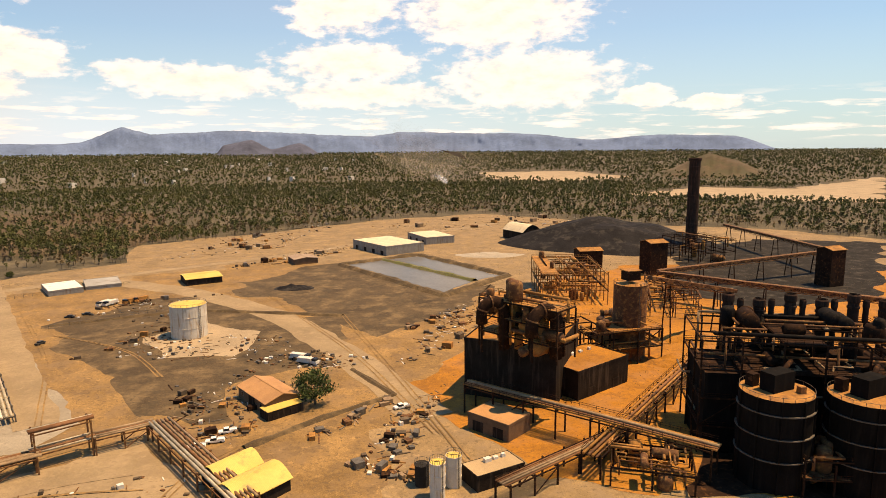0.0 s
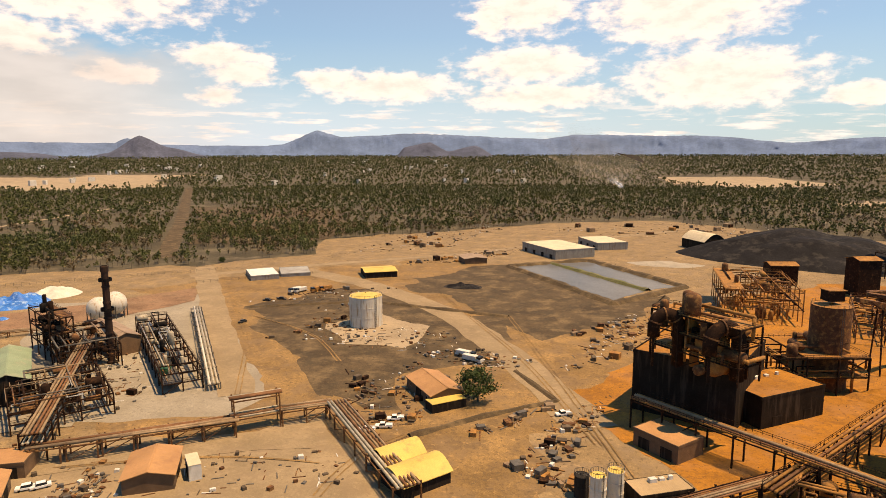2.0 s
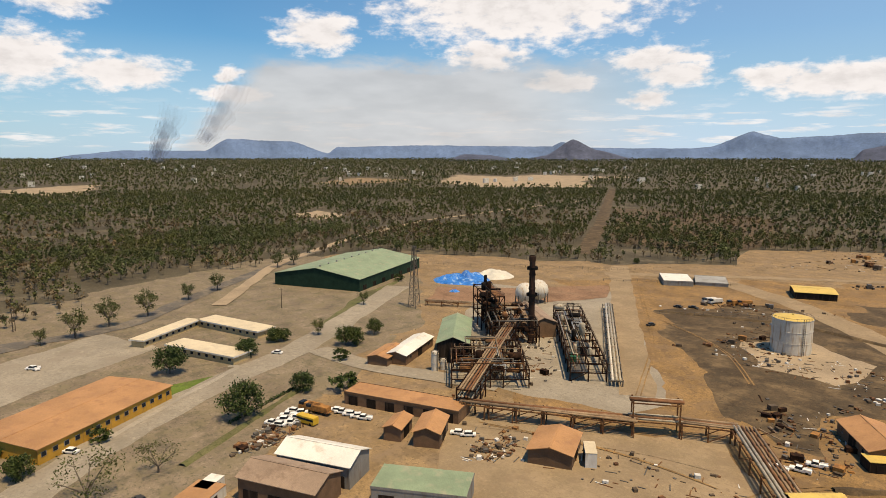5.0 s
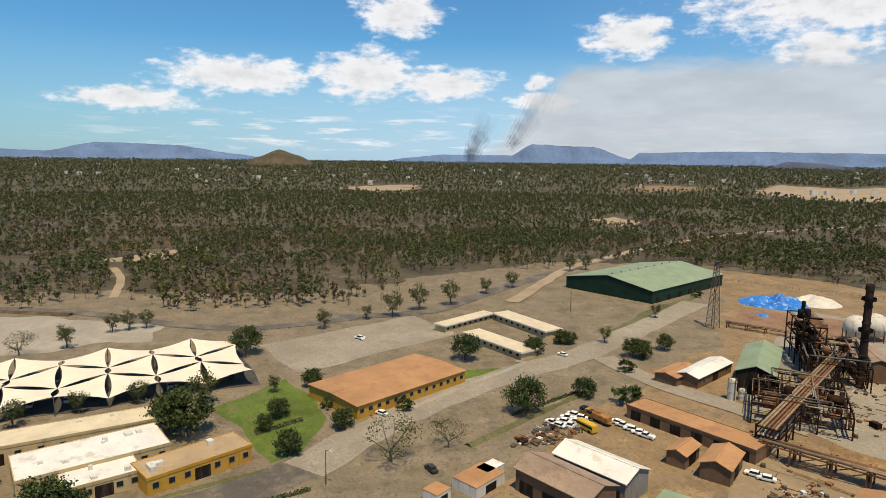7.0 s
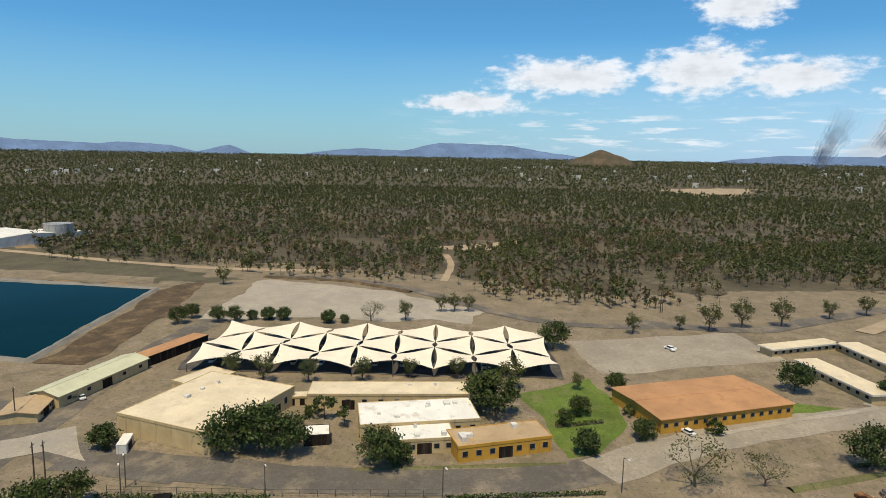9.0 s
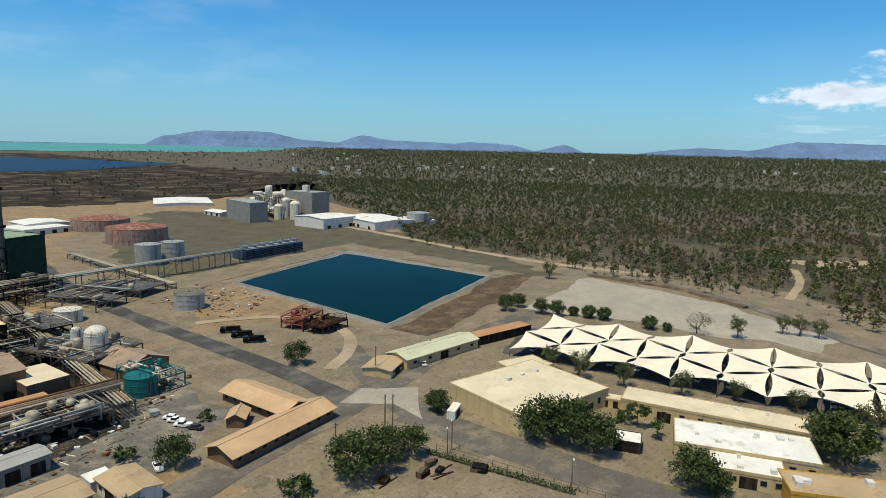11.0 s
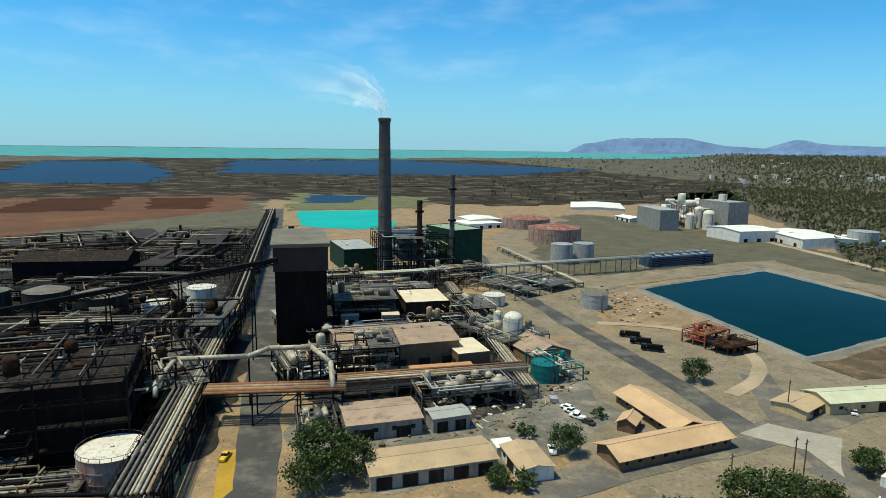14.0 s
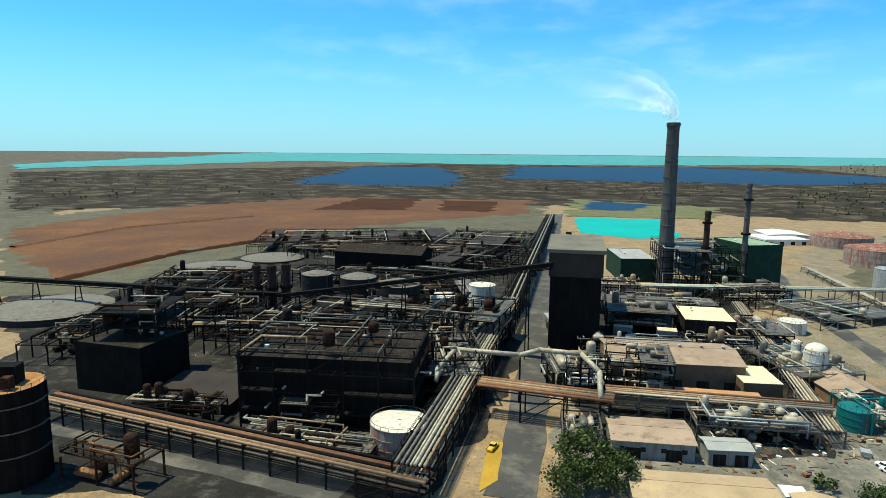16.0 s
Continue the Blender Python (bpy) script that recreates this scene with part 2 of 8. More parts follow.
M["road_tan"] = mat("tan_dirt_road", (0.290, 0.212, 0.125), 0.93, 0, 0.18, 0.06, 0.9, 0.3, (0.31, 0.225, 0.135), 0.35, speck=(0.220, 0.155, 0.095))
M["dirt_tan"] = mat("orange_tan_dirt", (0.310, 0.185, 0.074), 0.95, 0, 0.34, 0.05, 0.8, 0.6, (0.20, 0.128, 0.066), 0.45, speck=(0.120, 0.078, 0.042))
M["dirt_weedy"] = mat("weedy_brown_dirt", (0.115, 0.096, 0.062), 0.95, 0, 0.35, 0.05, 0.8, 0.6, (0.095, 0.088, 0.045), 0.5, speck=(0.050, 0.048, 0.026))
M["yard_grey"] = mat("grey_yard", (0.153, 0.137, 0.110), 0.93, 0, 0.25, 0.07, 0.9, 0.3, (0.25, 0.21, 0.155), 0.4, speck=(0.080, 0.072, 0.060))
M["track"] = mat("dirt_track", (0.36, 0.275, 0.18), 0.95, 0, 0.2, 0.05, 0.8, 0.3)
M["lawn"] = mat("lawn", (0.114, 0.166, 0.024), 0.9, 0, 0.3, 0.08, 1.2, 0.3, (0.14, 0.14, 0.05), 0.3, speck=(0.060, 0.090, 0.015))
M["dry_grass"] = mat("dry_grass", (0.153, 0.140, 0.063), 0.95, 0, 0.3, 0.05, 1.0, 0.4, (0.10, 0.11, 0.035), 0.4, speck=(0.060, 0.070, 0.020))
M["plain"] = mat("marsh_plain", (0.040, 0.031, 0.021), 0.95, 0, 0.35, 0.012, 0.2, 0.3, (0.14, 0.11, 0.075), 0.35, speck=(0.020, 0.017, 0.011))
M["field_orange"] = mat("orange_tailings", (0.155, 0.064, 0.018), 0.95, 0, 0.35, 0.012, 0.2, 0.3, (0.075, 0.032, 0.015), 0.45, speck=(0.070, 0.030, 0.013))
M["field_brown"] = mat("brown_tailings", (0.060, 0.025, 0.012), 0.95, 0, 0.25, 0.02, 0.2, 0.3)
M["soot_ground"] = mat("sooty_ground", (0.032, 0.029, 0.026), 0.95, 0, 0.3, 0.08, 1.2, 0.4, (0.075, 0.066, 0.056), 0.3, speck=(0.018, 0.016, 0.015))
M["coal"] = mat("coal", (0.022, 0.021, 0.022), 0.8, 0, 0.3, 0.08, 1.0, 0.8, (0.05, 0.045, 0.04), 0.3)
M["pond"] = water_mat("deep_blue_water", (0.002, 0.021, 0.030), 0.05, 0.5, 0.1)
M["grey_pond"] = water_mat("silty_grey_water", (0.13, 0.135, 0.14), 0.15, 0.2, 0.03)
M["teal"] = water_mat("teal_effluent", (0.008, 0.33, 0.25), 0.25)
M["lagoon"] = water_mat("lagoon_water", (0.010, 0.024, 0.060), 0.3, 0.05)
M["sea"] = water_mat("sea_water", (0.09, 0.27, 0.27), 0.5, 0.01)
M["liner"] = mat("pond_liner", (0.21, 0.195, 0.165), 0.7, 0, 0.2, 0.1, 1, 0.2, (0.2, 0.18, 0.15), 0.4)
# far range and middle hills: distance haze is mixed into the base colour
M["hill_far_haze"] = mat("haze_blue_range", (0.125, 0.195, 0.33), 1.0, 0, 0.2, 0.006, 0.03, 0.5)
M["hill_mid_haze"] = mat("hazy_wooded_hill", (0.085, 0.10, 0.15), 1.0, 0, 0.3, 0.01, 0.05, 0.6)
M["hill_near"] = mat("dry_scrub_hill", (0.12, 0.085, 0.052), 1.0, 0, 0.35, 0.012, 0.08, 0.6, (0.06, 0.055, 0.028), 0.6)
M["leaf"] = leaf_mat("eucalypt_leaves", (0.064, 0.078, 0.026), 0.32)
M["leaf_green"] = leaf_mat("green_leaves", (0.042, 0.064, 0.018), 0.4)
M["leaf_dry"] = leaf_mat("dry_leaves", (0.115, 0.092, 0.055), 0.35)
M["bark"] = mat("bark", (0.16, 0.13, 0.10), 0.9, 0, 0.3, 1, 6, 0.3)
M["roof_cream"] = mat("cream_sheet_roof", (0.66, 0.55, 0.37), 0.55, 0, 0.12, 0.12, 1.5, 0.3, (0.47, 0.38, 0.26), 0.22, ribs=0.4)
M["roof_dim"] = mat("grimy_tan_roof", (0.17, 0.145, 0.10), 0.7, 0, 0.2, 0.12, 1.5, 0.3, (0.10, 0.085, 0.06), 0.3, ribs=0.4)
M["roof_celadon"] = mat("pale_green_roof", (0.50, 0.49, 0.33), 0.6, 0, 0.12, 0.12, 1.5, 0.3, (0.40, 0.38, 0.26), 0.25, ribs=0.4)
M["roof_white"] = mat("white_sheet_roof", (0.74, 0.71, 0.63), 0.5, 0, 0.1, 0.12, 1.5, 0.3, (0.50, 0.44, 0.35), 0.2, ribs=0.4)
M["roof_tan"] = mat("tan_sheet_roof", (0.42, 0.30, 0.17), 0.6, 0, 0.15, 0.12, 1.5, 0.3, (0.28, 0.19, 0.11), 0.25, ribs=0.4)
M["roof_orange"] = mat("ochre_sheet_roof", (0.44, 0.23, 0.10), 0.65, 0, 0.15, 0.12, 1.5, 0.3, (0.30, 0.15, 0.07), 0.25, ribs=0.4)
M["roof_brown"] = mat("brown_sheet_roof", (0.34, 0.24, 0.165), 0.65, 0, 0.18, 0.12, 1.5, 0.3, (0.18, 0.12, 0.08), 0.3, ribs=0.4)
M["roof_green"] = mat("green_sheet_roof", (0.24, 0.31, 0.19), 0.6, 0, 0.15, 0.12, 1.5, 0.3, (0.31, 0.30, 0.2), 0.25, ribs=0.4)
M["roof_yellow"] = mat("yellow_dusted_roof", (0.62, 0.44, 0.12), 0.6, 0, 0.12, 0.15, 1.5, 0.3, (0.42, 0.26, 0.09), 0.2, ribs=0.4)
M["roof_grey"] = mat("grey_sheet_roof", (0.34, 0.33, 0.30), 0.6, 0, 0.15, 0.12, 1.5, 0.3, (0.22, 0.20, 0.17), 0.3, ribs=0.4)
M["wall_cream"] = mat("cream_wall", (0.50, 0.38, 0.20), 0.8, 0, 0.12, 0.3, 3, 0.1, (0.30, 0.22, 0.13), 0.2, True)
M["wall_ochre"] = mat("ochre_fascia", (0.50, 0.27, 0.04), 0.75, 0, 0.12, 0.3, 3, 0.1, (0.30, 0.17, 0.05), 0.2, True)
M["wall_brick"] = mat("brown_brick_wall", (0.20, 0.12, 0.07), 0.9, 0, 0.2, 0.4, 8, 0.2, spread=0.25)
M["wall_white"] = mat("white_wall", (0.62, 0.60, 0.55), 0.75, 0, 0.1, 0.3, 3, 0.1, (0.40, 0.34, 0.26), 0.25, True)
M["wall_grey"] = mat("grey_sheet_wall", (0.24, 0.235, 0.22), 0.7, 0, 0.15, 0.3, 3, 0.15, (0.15, 0.12, 0.09), 0.3, True)
M["wall_green"] = mat("dark_green_wall", (0.018, 0.045, 0.030), 0.6, 0, 0.2, 0.3, 3, 0.15)
M["wall_dark"] = mat("sooty_dark_wall", (0.026, 0.020, 0.016), 0.8, 0, 0.3, 0.2, 2, 0.15, (0.06, 0.045, 0.035), 0.3, True)
M["wall_black"] = mat("black_sheet_wall", (0.009, 0.0082, 0.0078), 0.85, 0, 0.3, 0.2, 2, 0.15, (0.014, 0.012, 0.010), 0.3, True)
M["rust"] = mat("rusted_steel", (0.15, 0.065, 0.028), 0.85, 0, 0.35, 0.4, 4, 0.2, (0.30, 0.15, 0.05), 0.35)
M["rust_dark"] = mat("dark_rusted_steel", (0.034, 0.018, 0.012), 0.85, 0, 0.35, 0.4, 4, 0.2, (0.10, 0.045, 0.02), 0.22)
M["rust_dust"] = mat("dust_covered_steel", (0.420, 0.195, 0.055), 0.9, 0, 0.3, 0.3, 3, 0.2, (0.17, 0.08, 0.035), 0.4)
M["steel"] = mat("grimy_steel", (0.15, 0.135, 0.115), 0.6, 0.3, 0.25, 0.5, 4, 0.15, (0.08, 0.06, 0.045), 0.35)
M["steel_dark"] = mat("sooty_steel", (0.014, 0.0125, 0.012), 0.8, 0.0, 0.3, 0.5, 4, 0.15, (0.04, 0.03, 0.022), 0.2)
M["pipe_pale"] = mat("pale_lagged_pipe", (0.42, 0.37, 0.28), 0.55, 0.1, 0.2, 0.4, 4, 0.1, (0.22, 0.15, 0.09), 0.35)
M["pipe_tan"] = mat("tan_pipe", (0.32, 0.22, 0.13), 0.65, 0.1, 0.22, 0.4, 4, 0.1, (0.17, 0.10, 0.06), 0.35)
M["pipe_rust"] = mat("rusty_pipe", (0.24, 0.11, 0.05), 0.75, 0.1, 0.25, 0.4, 4, 0.1, (0.13, 0.06, 0.03), 0.35)
M["pipe_green"] = mat("pale_green_pipe", (0.33, 0.40, 0.36), 0.5, 0.1, 0.15, 0.4, 4, 0.1, (0.2, 0.2, 0.17), 0.3)
M["tank_white"] = mat("white_tank_paint", (0.60, 0.56, 0.48), 0.55, 0, 0.1, 0.3, 3, 0.05, (0.36, 0.22, 0.11), 0.28, True)
M["tank_grey"] = mat("grey_tank_paint", (0.34, 0.345, 0.34), 0.55, 0.1, 0.12, 0.3, 3, 0.05, (0.22, 0.18, 0.14), 0.3, True)
M["tank_rust"] = mat("rust_streaked_tank", (0.33, 0.27, 0.23), 0.7, 0, 0.2, 0.3, 3, 0.1, (0.22, 0.07, 0.04), 0.55, True)
M["tank_rust_top"] = mat("rust_red_tank_roof", (0.22, 0.085, 0.055), 0.8, 0, 0.25, 0.2, 2, 0.1, (0.40, 0.26, 0.18), 0.3)
M["tank_teal"] = mat("teal_tank_paint", (0.008, 0.13, 0.13), 0.5, 0, 0.15, 0.3, 3, 0.05, (0.05, 0.09, 0.08), 0.25, True)
M["tank_green"] = mat("green_tank_paint", (0.02, 0.11, 0.05), 0.5, 0, 0.15, 0.3, 3, 0.05)
M["tank_dark"] = mat("sooty_tank", (0.032, 0.029, 0.027), 0.7, 0, 0.2, 0.3, 3, 0.1, (0.03, 0.028, 0.025), 0.4, True)
M["tank_top"] = mat("dusty_tank_roof", (0.16, 0.14, 0.115), 0.8, 0, 0.2, 0.3, 3, 0.1, (0.09, 0.072, 0.056), 0.3)
M["stack_grey"] = mat("concrete_stack", (0.10, 0.094, 0.086), 0.85, 0, 0.2, 0.3, 2, 0.15, (0.05, 0.046, 0.042), 0.45, True)
M["stack_dark"] = mat("dark_stack", (0.045, 0.028, 0.022), 0.8, 0, 0.25, 0.3, 2, 0.15, (0.09, 0.045, 0.03), 0.3, True)
M["glass_dark"] = mat("dark_window_glass", (0.02, 0.024, 0.028), 0.15, 0, 0.1, 0.5, 2, 0)
M["sail"] = mat("cream_shade_cloth", (0.72, 0.64, 0.50), 0.9, 0, 0.06, 0.2, 5, 0.1)
M["tarp_blue"] = mat("blue_tarpaulin", (0.02, 0.20, 0.62), 0.5, 0, 0.25, 0.2, 1, 0.5, (0.35, 0.50, 0.65), 0.25)
M["tarp_white"] = mat("white_tarpaulin", (0.62, 0.58, 0.48), 0.6, 0, 0.15, 0.2, 1, 0.5)
M["car_white"] = mat("white_car_paint", (0.75, 0.74, 0.71), 0.3, 0, 0.05, 1, 5, 0)
M["car_dark"] = mat("dark_car_paint", (0.05, 0.048, 0.045), 0.35, 0, 0.1, 1, 5, 0)
M["car_yellow"] = mat("yellow_paint", (0.60, 0.38, 0.04), 0.45, 0, 0.1, 1, 5, 0)
M["car_red"] = mat("red_machine_paint", (0.30, 0.07, 0.05), 0.5, 0, 0.15, 1, 5, 0)
M["rubber"] = mat("tyre_rubber", (0.02, 0.02, 0.02), 0.85, 0, 0.1, 1, 5, 0)
M["timber"] = mat("weathered_timber", (0.14, 0.10, 0.065), 0.85, 0, 0.3, 0.6, 6, 0.2, spread=0.3)
M["blue_steel"] = mat("blue_cladding", (0.045, 0.075, 0.13), 0.6, 0, 0.2, 0.3, 3, 0.1)
M["yellow_sludge"] = mat("yellow_sludge", (0.42, 0.25, 0.02), 0.5, 0, 0.2, 0.1, 1, 0.2)

# ---- building helpers ----
rng = random.Random(7)


def part(name, bm, material, parent=None, label="", smooth=False):
    me = bpy.data.meshes.new(name)
    bm.to_mesh(me)
    bm.free()
    me.materials.append(M[material])
    if smooth:
        for f in me.polygons:
            f.use_smooth = True
    ob = new(name, me)
    if parent is not None:
        ob.parent = parent
    if label:
        ob["label"] = label
    return ob


def shared(name, me, parent, m=None):
    ob = new(name, me)
    ob.parent = parent
    if m is not None:
        ob.matrix_basis = m
    return ob


def thing(name, x, y, z=0, turn=0, label="", category="", group="", kind=""):
    ob = new(name)
    ob.matrix_basis = pose(x, y, z, 0, 0, turn)
    ob.empty_display_size = 0.5
    return tagged(ob, label, category, group, kind)


def box(bm, x, y, z, sx, sy, sz, turn=0, tilt=None):
    """A box standing on z, its centre at x, y."""
    m = pose(x, y, z + sz / 2, 0, 0, turn) @ Matrix.Diagonal((sx, sy, sz, 1))
    if tilt is not None:
        m = tilt @ m
    bmesh.ops.create_cube(bm, size=1, matrix=m)
    return bm


def boxes(*rows):
    bm = bmesh.new()
    for r in rows:
        box(bm, *r)
    return bm


def beam(bm, a, b, w=0.3, h=None):
    """A square bar from a to b."""
    a, b = Vector(a), Vector(b)
    d = b - a
    m = Matrix.Translation((a + b) / 2) @ d.to_track_quat("Z", "Y").to_matrix().to_4x4() @ Matrix.Diagonal((w, h or w, d.length, 1))
    bmesh.ops.create_cube(bm, size=1, matrix=m)


def tube(bm, a, b, r, seg=8):
    a, b = Vector(a), Vector(b)
    d = b - a
    m = Matrix.Translation((a + b) / 2) @ d.to_track_quat("Z", "Y").to_matrix().to_4x4()
    bmesh.ops.create_cone(bm, cap_ends=True, segments=seg, radius1=r, radius2=r, depth=d.length, matrix=m)


def run(bm, pts, r, seg=8):
    """A pipe run with a ball at each bend."""
    for a, b in zip(pts, pts[1:]):
        tube(bm, a, b, r, seg)
    for q in pts[1:-1]:
        bmesh.ops.create_icosphere(bm, subdivisions=1, radius=r * 1.12, matrix=Matrix.Translation(q))


def lathe(profile, seg=32, top_open=False):
    """A turned body from (radius, height) pairs."""
    bm = bmesh.new()
    rings = []
    for r, z in profile:
        rings.append([bm.verts.new((r * math.cos(2 * math.pi * k / seg), r * math.sin(2 * math.pi * k / seg), z)) for k in range(seg)] if r > 1e-4 else [bm.verts.new((0, 0, z))])
    for a, b in zip(rings, rings[1:]):
        for k in range(seg):
            q = [a[k % len(a)], a[(k + 1) % len(a)], b[(k + 1) % len(b)], b[k % len(b)]]
            q = list(dict.fromkeys(q))
            if len(q) > 2:
                bm.faces.new(q)
    return bm


def height_at(d):
    return 0.0 if d < 1500 else 58 * (d - 1500) / 3100


AREAS, ROADS, LAYER = [], [], [0]
NEAR_Z = 0.075


def patch(name, pts, z, material, label="", wobble=1.5, step=4.0, kind="structure", category=""):
    """A flat area of ground with an uneven edge, draped on the plain."""
    LAYER[0] += 1
    z = NEAR_Z + z * .0317 + .002 * LAYER[0] if max(Vector(q).length for q in pts) < 1000 else z + .004 * LAYER[0]
    if material not in ("dirt", "dirt_orange", "dirt_dark", "plain", "soot_ground"):
        AREAS.append(pts)
    bm = bmesh.new()
    r = random.Random(len(name) * 31 + int(abs(pts[0][0])))
    ring = []
    n = len(pts)
    for i in range(n):
        a, b = Vector(pts[i]), Vector(pts[(i + 1) % n])
        k = max(1, min(60, int((b - a).length / step)))
        for j in range(k):
            q = a.lerp(b, j / k)
            s = wobble * (1 + q.length / 600)
            w = Vector((noise.noise(Vector((q.x * .05, q.y * .05, 1))), noise.noise(Vector((q.x * .05, q.y * .05, 7)))))
            q = q + w * s * 2.2 + Vector((r.uniform(-1, 1), r.uniform(-1, 1))) * wobble * .35
            ring.append(bm.verts.new((q.x, q.y, height_at(q.length) + z)))
    f = bm.faces.new(ring)
    f.normal_update()
    if f.normal.z < 0:
        bmesh.ops.reverse_faces(bm, faces=[f])
    bmesh.ops.triangulate(bm, faces=[f])
    if max(Vector(q).length for q in pts) > 1400:
        for _ in range(7):
            far = [e for e in bm.edges if e.calc_length() > 140]
            if not far:
                break
            bmesh.ops.subdivide_edges(bm, edges=far, cuts=1)
            bmesh.ops.triangulate(bm, faces=[g for g in bm.faces if len(g.verts) > 3])
        for v in bm.verts:
            v.co.z = height_at(v.co.xy.length) + z
    ob = part(name, bm, material)
    return tagged(ob, label, category or name.replace("_", " "), "", kind)


def road(name, pts, width, z, material, label="", wobble=0.3):
    """A strip along a line of points, draped on the plain."""
    LAYER[0] += 1
    z = NEAR_Z + z * .0317 + .002 * LAYER[0] if max(Vector(q).length for q in pts) < 1000 else z + .004 * LAYER[0]
    ROADS.append((pts, width / 2))
    bm = bmesh.new()
    P = [Vector(p) for p in pts]
    fine = []
    for a, b in zip(P, P[1:]):
        k = max(1, int((b - a).length / 6))
        fine += [a.lerp(b, j / k) for j in range(k)]
    fine.append(P[-1])
    for _ in range(12):
        fine = [fine[0]] + [(fine[i - 1] + fine[i] * 2 + fine[i + 1]) / 4 for i in range(1, len(fine) - 1)] + [fine[-1]]
    r = random.Random(len(pts))
    rows = []
    for i, q in enumerate(fine):
        d = (fine[min(i + 1, len(fine) - 1)] - fine[max(i - 1, 0)]).normalized()
        n = Vector((-d.y, d.x))
        e = [width / 2 * (1 + .22 * noise.noise(Vector((q.x * .07, q.y * .07, s)))) + r.uniform(-wobble, wobble) for s in (-1, 1)]
        rows.append([bm.verts.new((*(q + n * s * e[s > 0]), height_at(q.length) + z)) for s in (-1, 1)])
    for a, b in zip(rows, rows[1:]):
        bm.faces.new((a[0], a[1], b[1], b[0]))
    bmesh.ops.recalc_face_normals(bm, faces=bm.faces)
    ob = part(name, bm, material)
    if ob.data.polygons[0].normal.z < 0:
        ob.data.flip_normals()
    return tagged(ob, label, "road", "", "structure")


# ---- ground, hills, forest ----


def build_ground():
    radii = [0, 60, 150, 300, 500, 800, 1200, 1500, 1800, 2200, 2700, 3200, 3800, 4300, 4700]
    bm = bmesh.new()
    seg = 256
    rings = [[bm.verts.new((0, 0, 0))]]
    for r in radii[1:]:
        rings.append([bm.verts.new((r * math.cos(2 * math.pi * k / seg), r * math.sin(2 * math.pi * k / seg), height_at(r))) for k in range(seg)])
    for a, b in zip(rings, rings[1:]):
        for k in range(seg):
            q = list(dict.fromkeys([a[k % len(a)], b[k], b[(k + 1) % seg], a[(k + 1) % len(a)]]))
            bm.faces.new(q)
    tagged(part("ground", bm, "scrub"), "dry brown scrubland reaching to the horizon", "ground", "", "structure")


build_ground()


def ridge(name, pts, dist, material, label, deep=260, seed=1, rough=0.16, base=None):
    """A range of hills: crest points as (azimuth, elevation) pairs seen from the origin at 80 m."""
    r = random.Random(seed)
    bm = bmesh.new()
    az = []
    for (a0, e0), (a1, e1) in zip(pts, pts[1:]):
        k = max(2, int(abs(a1 - a0) / 0.14))
        for j in range(k):
            f = j / k
            s = f * f * (3 - 2 * f) * 0.5 + f * 0.5
            az.append((a0 + (a1 - a0) * f, e0 + (e1 - e0) * s))
    az.append(pts[-1])
    low = height_at(dist - deep) - 4
    rows = []
    for a, e in az:
        top = 80 + math.tan(radians(e)) * dist
        row = []
        for j in range(7):
            f = j / 6
            d = dist - deep * (1 - f)
            hh = low + (top - low) * (f ** 1.25)
            n = noise.noise(Vector((a * 0.9, f * 1.4, seed))) + 0.7 * noise.noise(Vector((a * 2.6, f * 2, seed + 5))) + 0.3 * noise.noise(Vector((a * 6, f * 2.5, seed + 9)))
            d += n * deep * 0.26 * (1 - abs(2 * f - 1) * 0.6)
            if 0 < j:
                hh += n * (top - low) * rough * (1 if j < 6 else 0.22)
            row.append(bm.verts.new((-math.sin(radians(a)) * d, math.cos(radians(a)) * d, max(hh, low))))
        row.append(bm.verts.new((-math.sin(radians(a)) * (dist + deep), math.cos(radians(a)) * (dist + deep), low)))
        rows.append(row)
    for a, b in zip(rows, rows[1:]):
        for j in range(len(a) - 1):
            bm.faces.new((a[j], a[j + 1], b[j + 1], b[j]))
    bmesh.ops.recalc_face_normals(bm, faces=bm.faces)
    tagged(part(name, bm, material, smooth=True), label, "hills", "", "structure")


# the ranges' blue is air haze painted into their material, not rock or leaves
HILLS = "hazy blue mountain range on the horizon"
ridge("backdrop", [(48.07, -0.3), (43.88, 0.06), (41.53, 1.19), (38.84, -0.01), (32.82, 0.35), (29.52, 0.72), (26.42, 1.9), (24.29, 1.38), (17.95, 1.65), (6.41, 1.16), (3.69, 1.48), (-6.9, 1.31), (-13.25, 0.7), (-18.59, 1.06), (-24.48, 0.88), (-28.2, -0.32), (-34.81, -1.14)], 4650, "hill_far_haze", HILLS, 200, 1)
ridge("backdrop", [(19.78, -0.61), (18.76, 0.47), (16.56, 0.9), (14.89, 0.08), (12.51, 0.6), (9.73, -0.89)], 4200, "hill_mid_haze", "dark haze-tinted wooded hills before the far range", 200, 2)
ridge("backdrop", [(88.5, -1.1), (84.8, -0.35), (81.5, 0.12), (78.7, 0.42), (72.51, 0.41), (70.66, 1.39), (65.42, 1.24), (62.29, 0.21), (61.5, 0.74), (54.11, 0.91), (43.52, 0.79), (35.09, 0.62), (27.74, 0.56)], 4640, "hill_far_haze", HILLS, 200, 3)
ridge("backdrop", [(45.87, -0.65), (43.03, 0.02), (40.66, 1.4), (38.57, 0.47), (35.52, -0.25)], 4300, "hill_mid_haze", "pointed dark hill on the plain", 200, 4, 0.05)
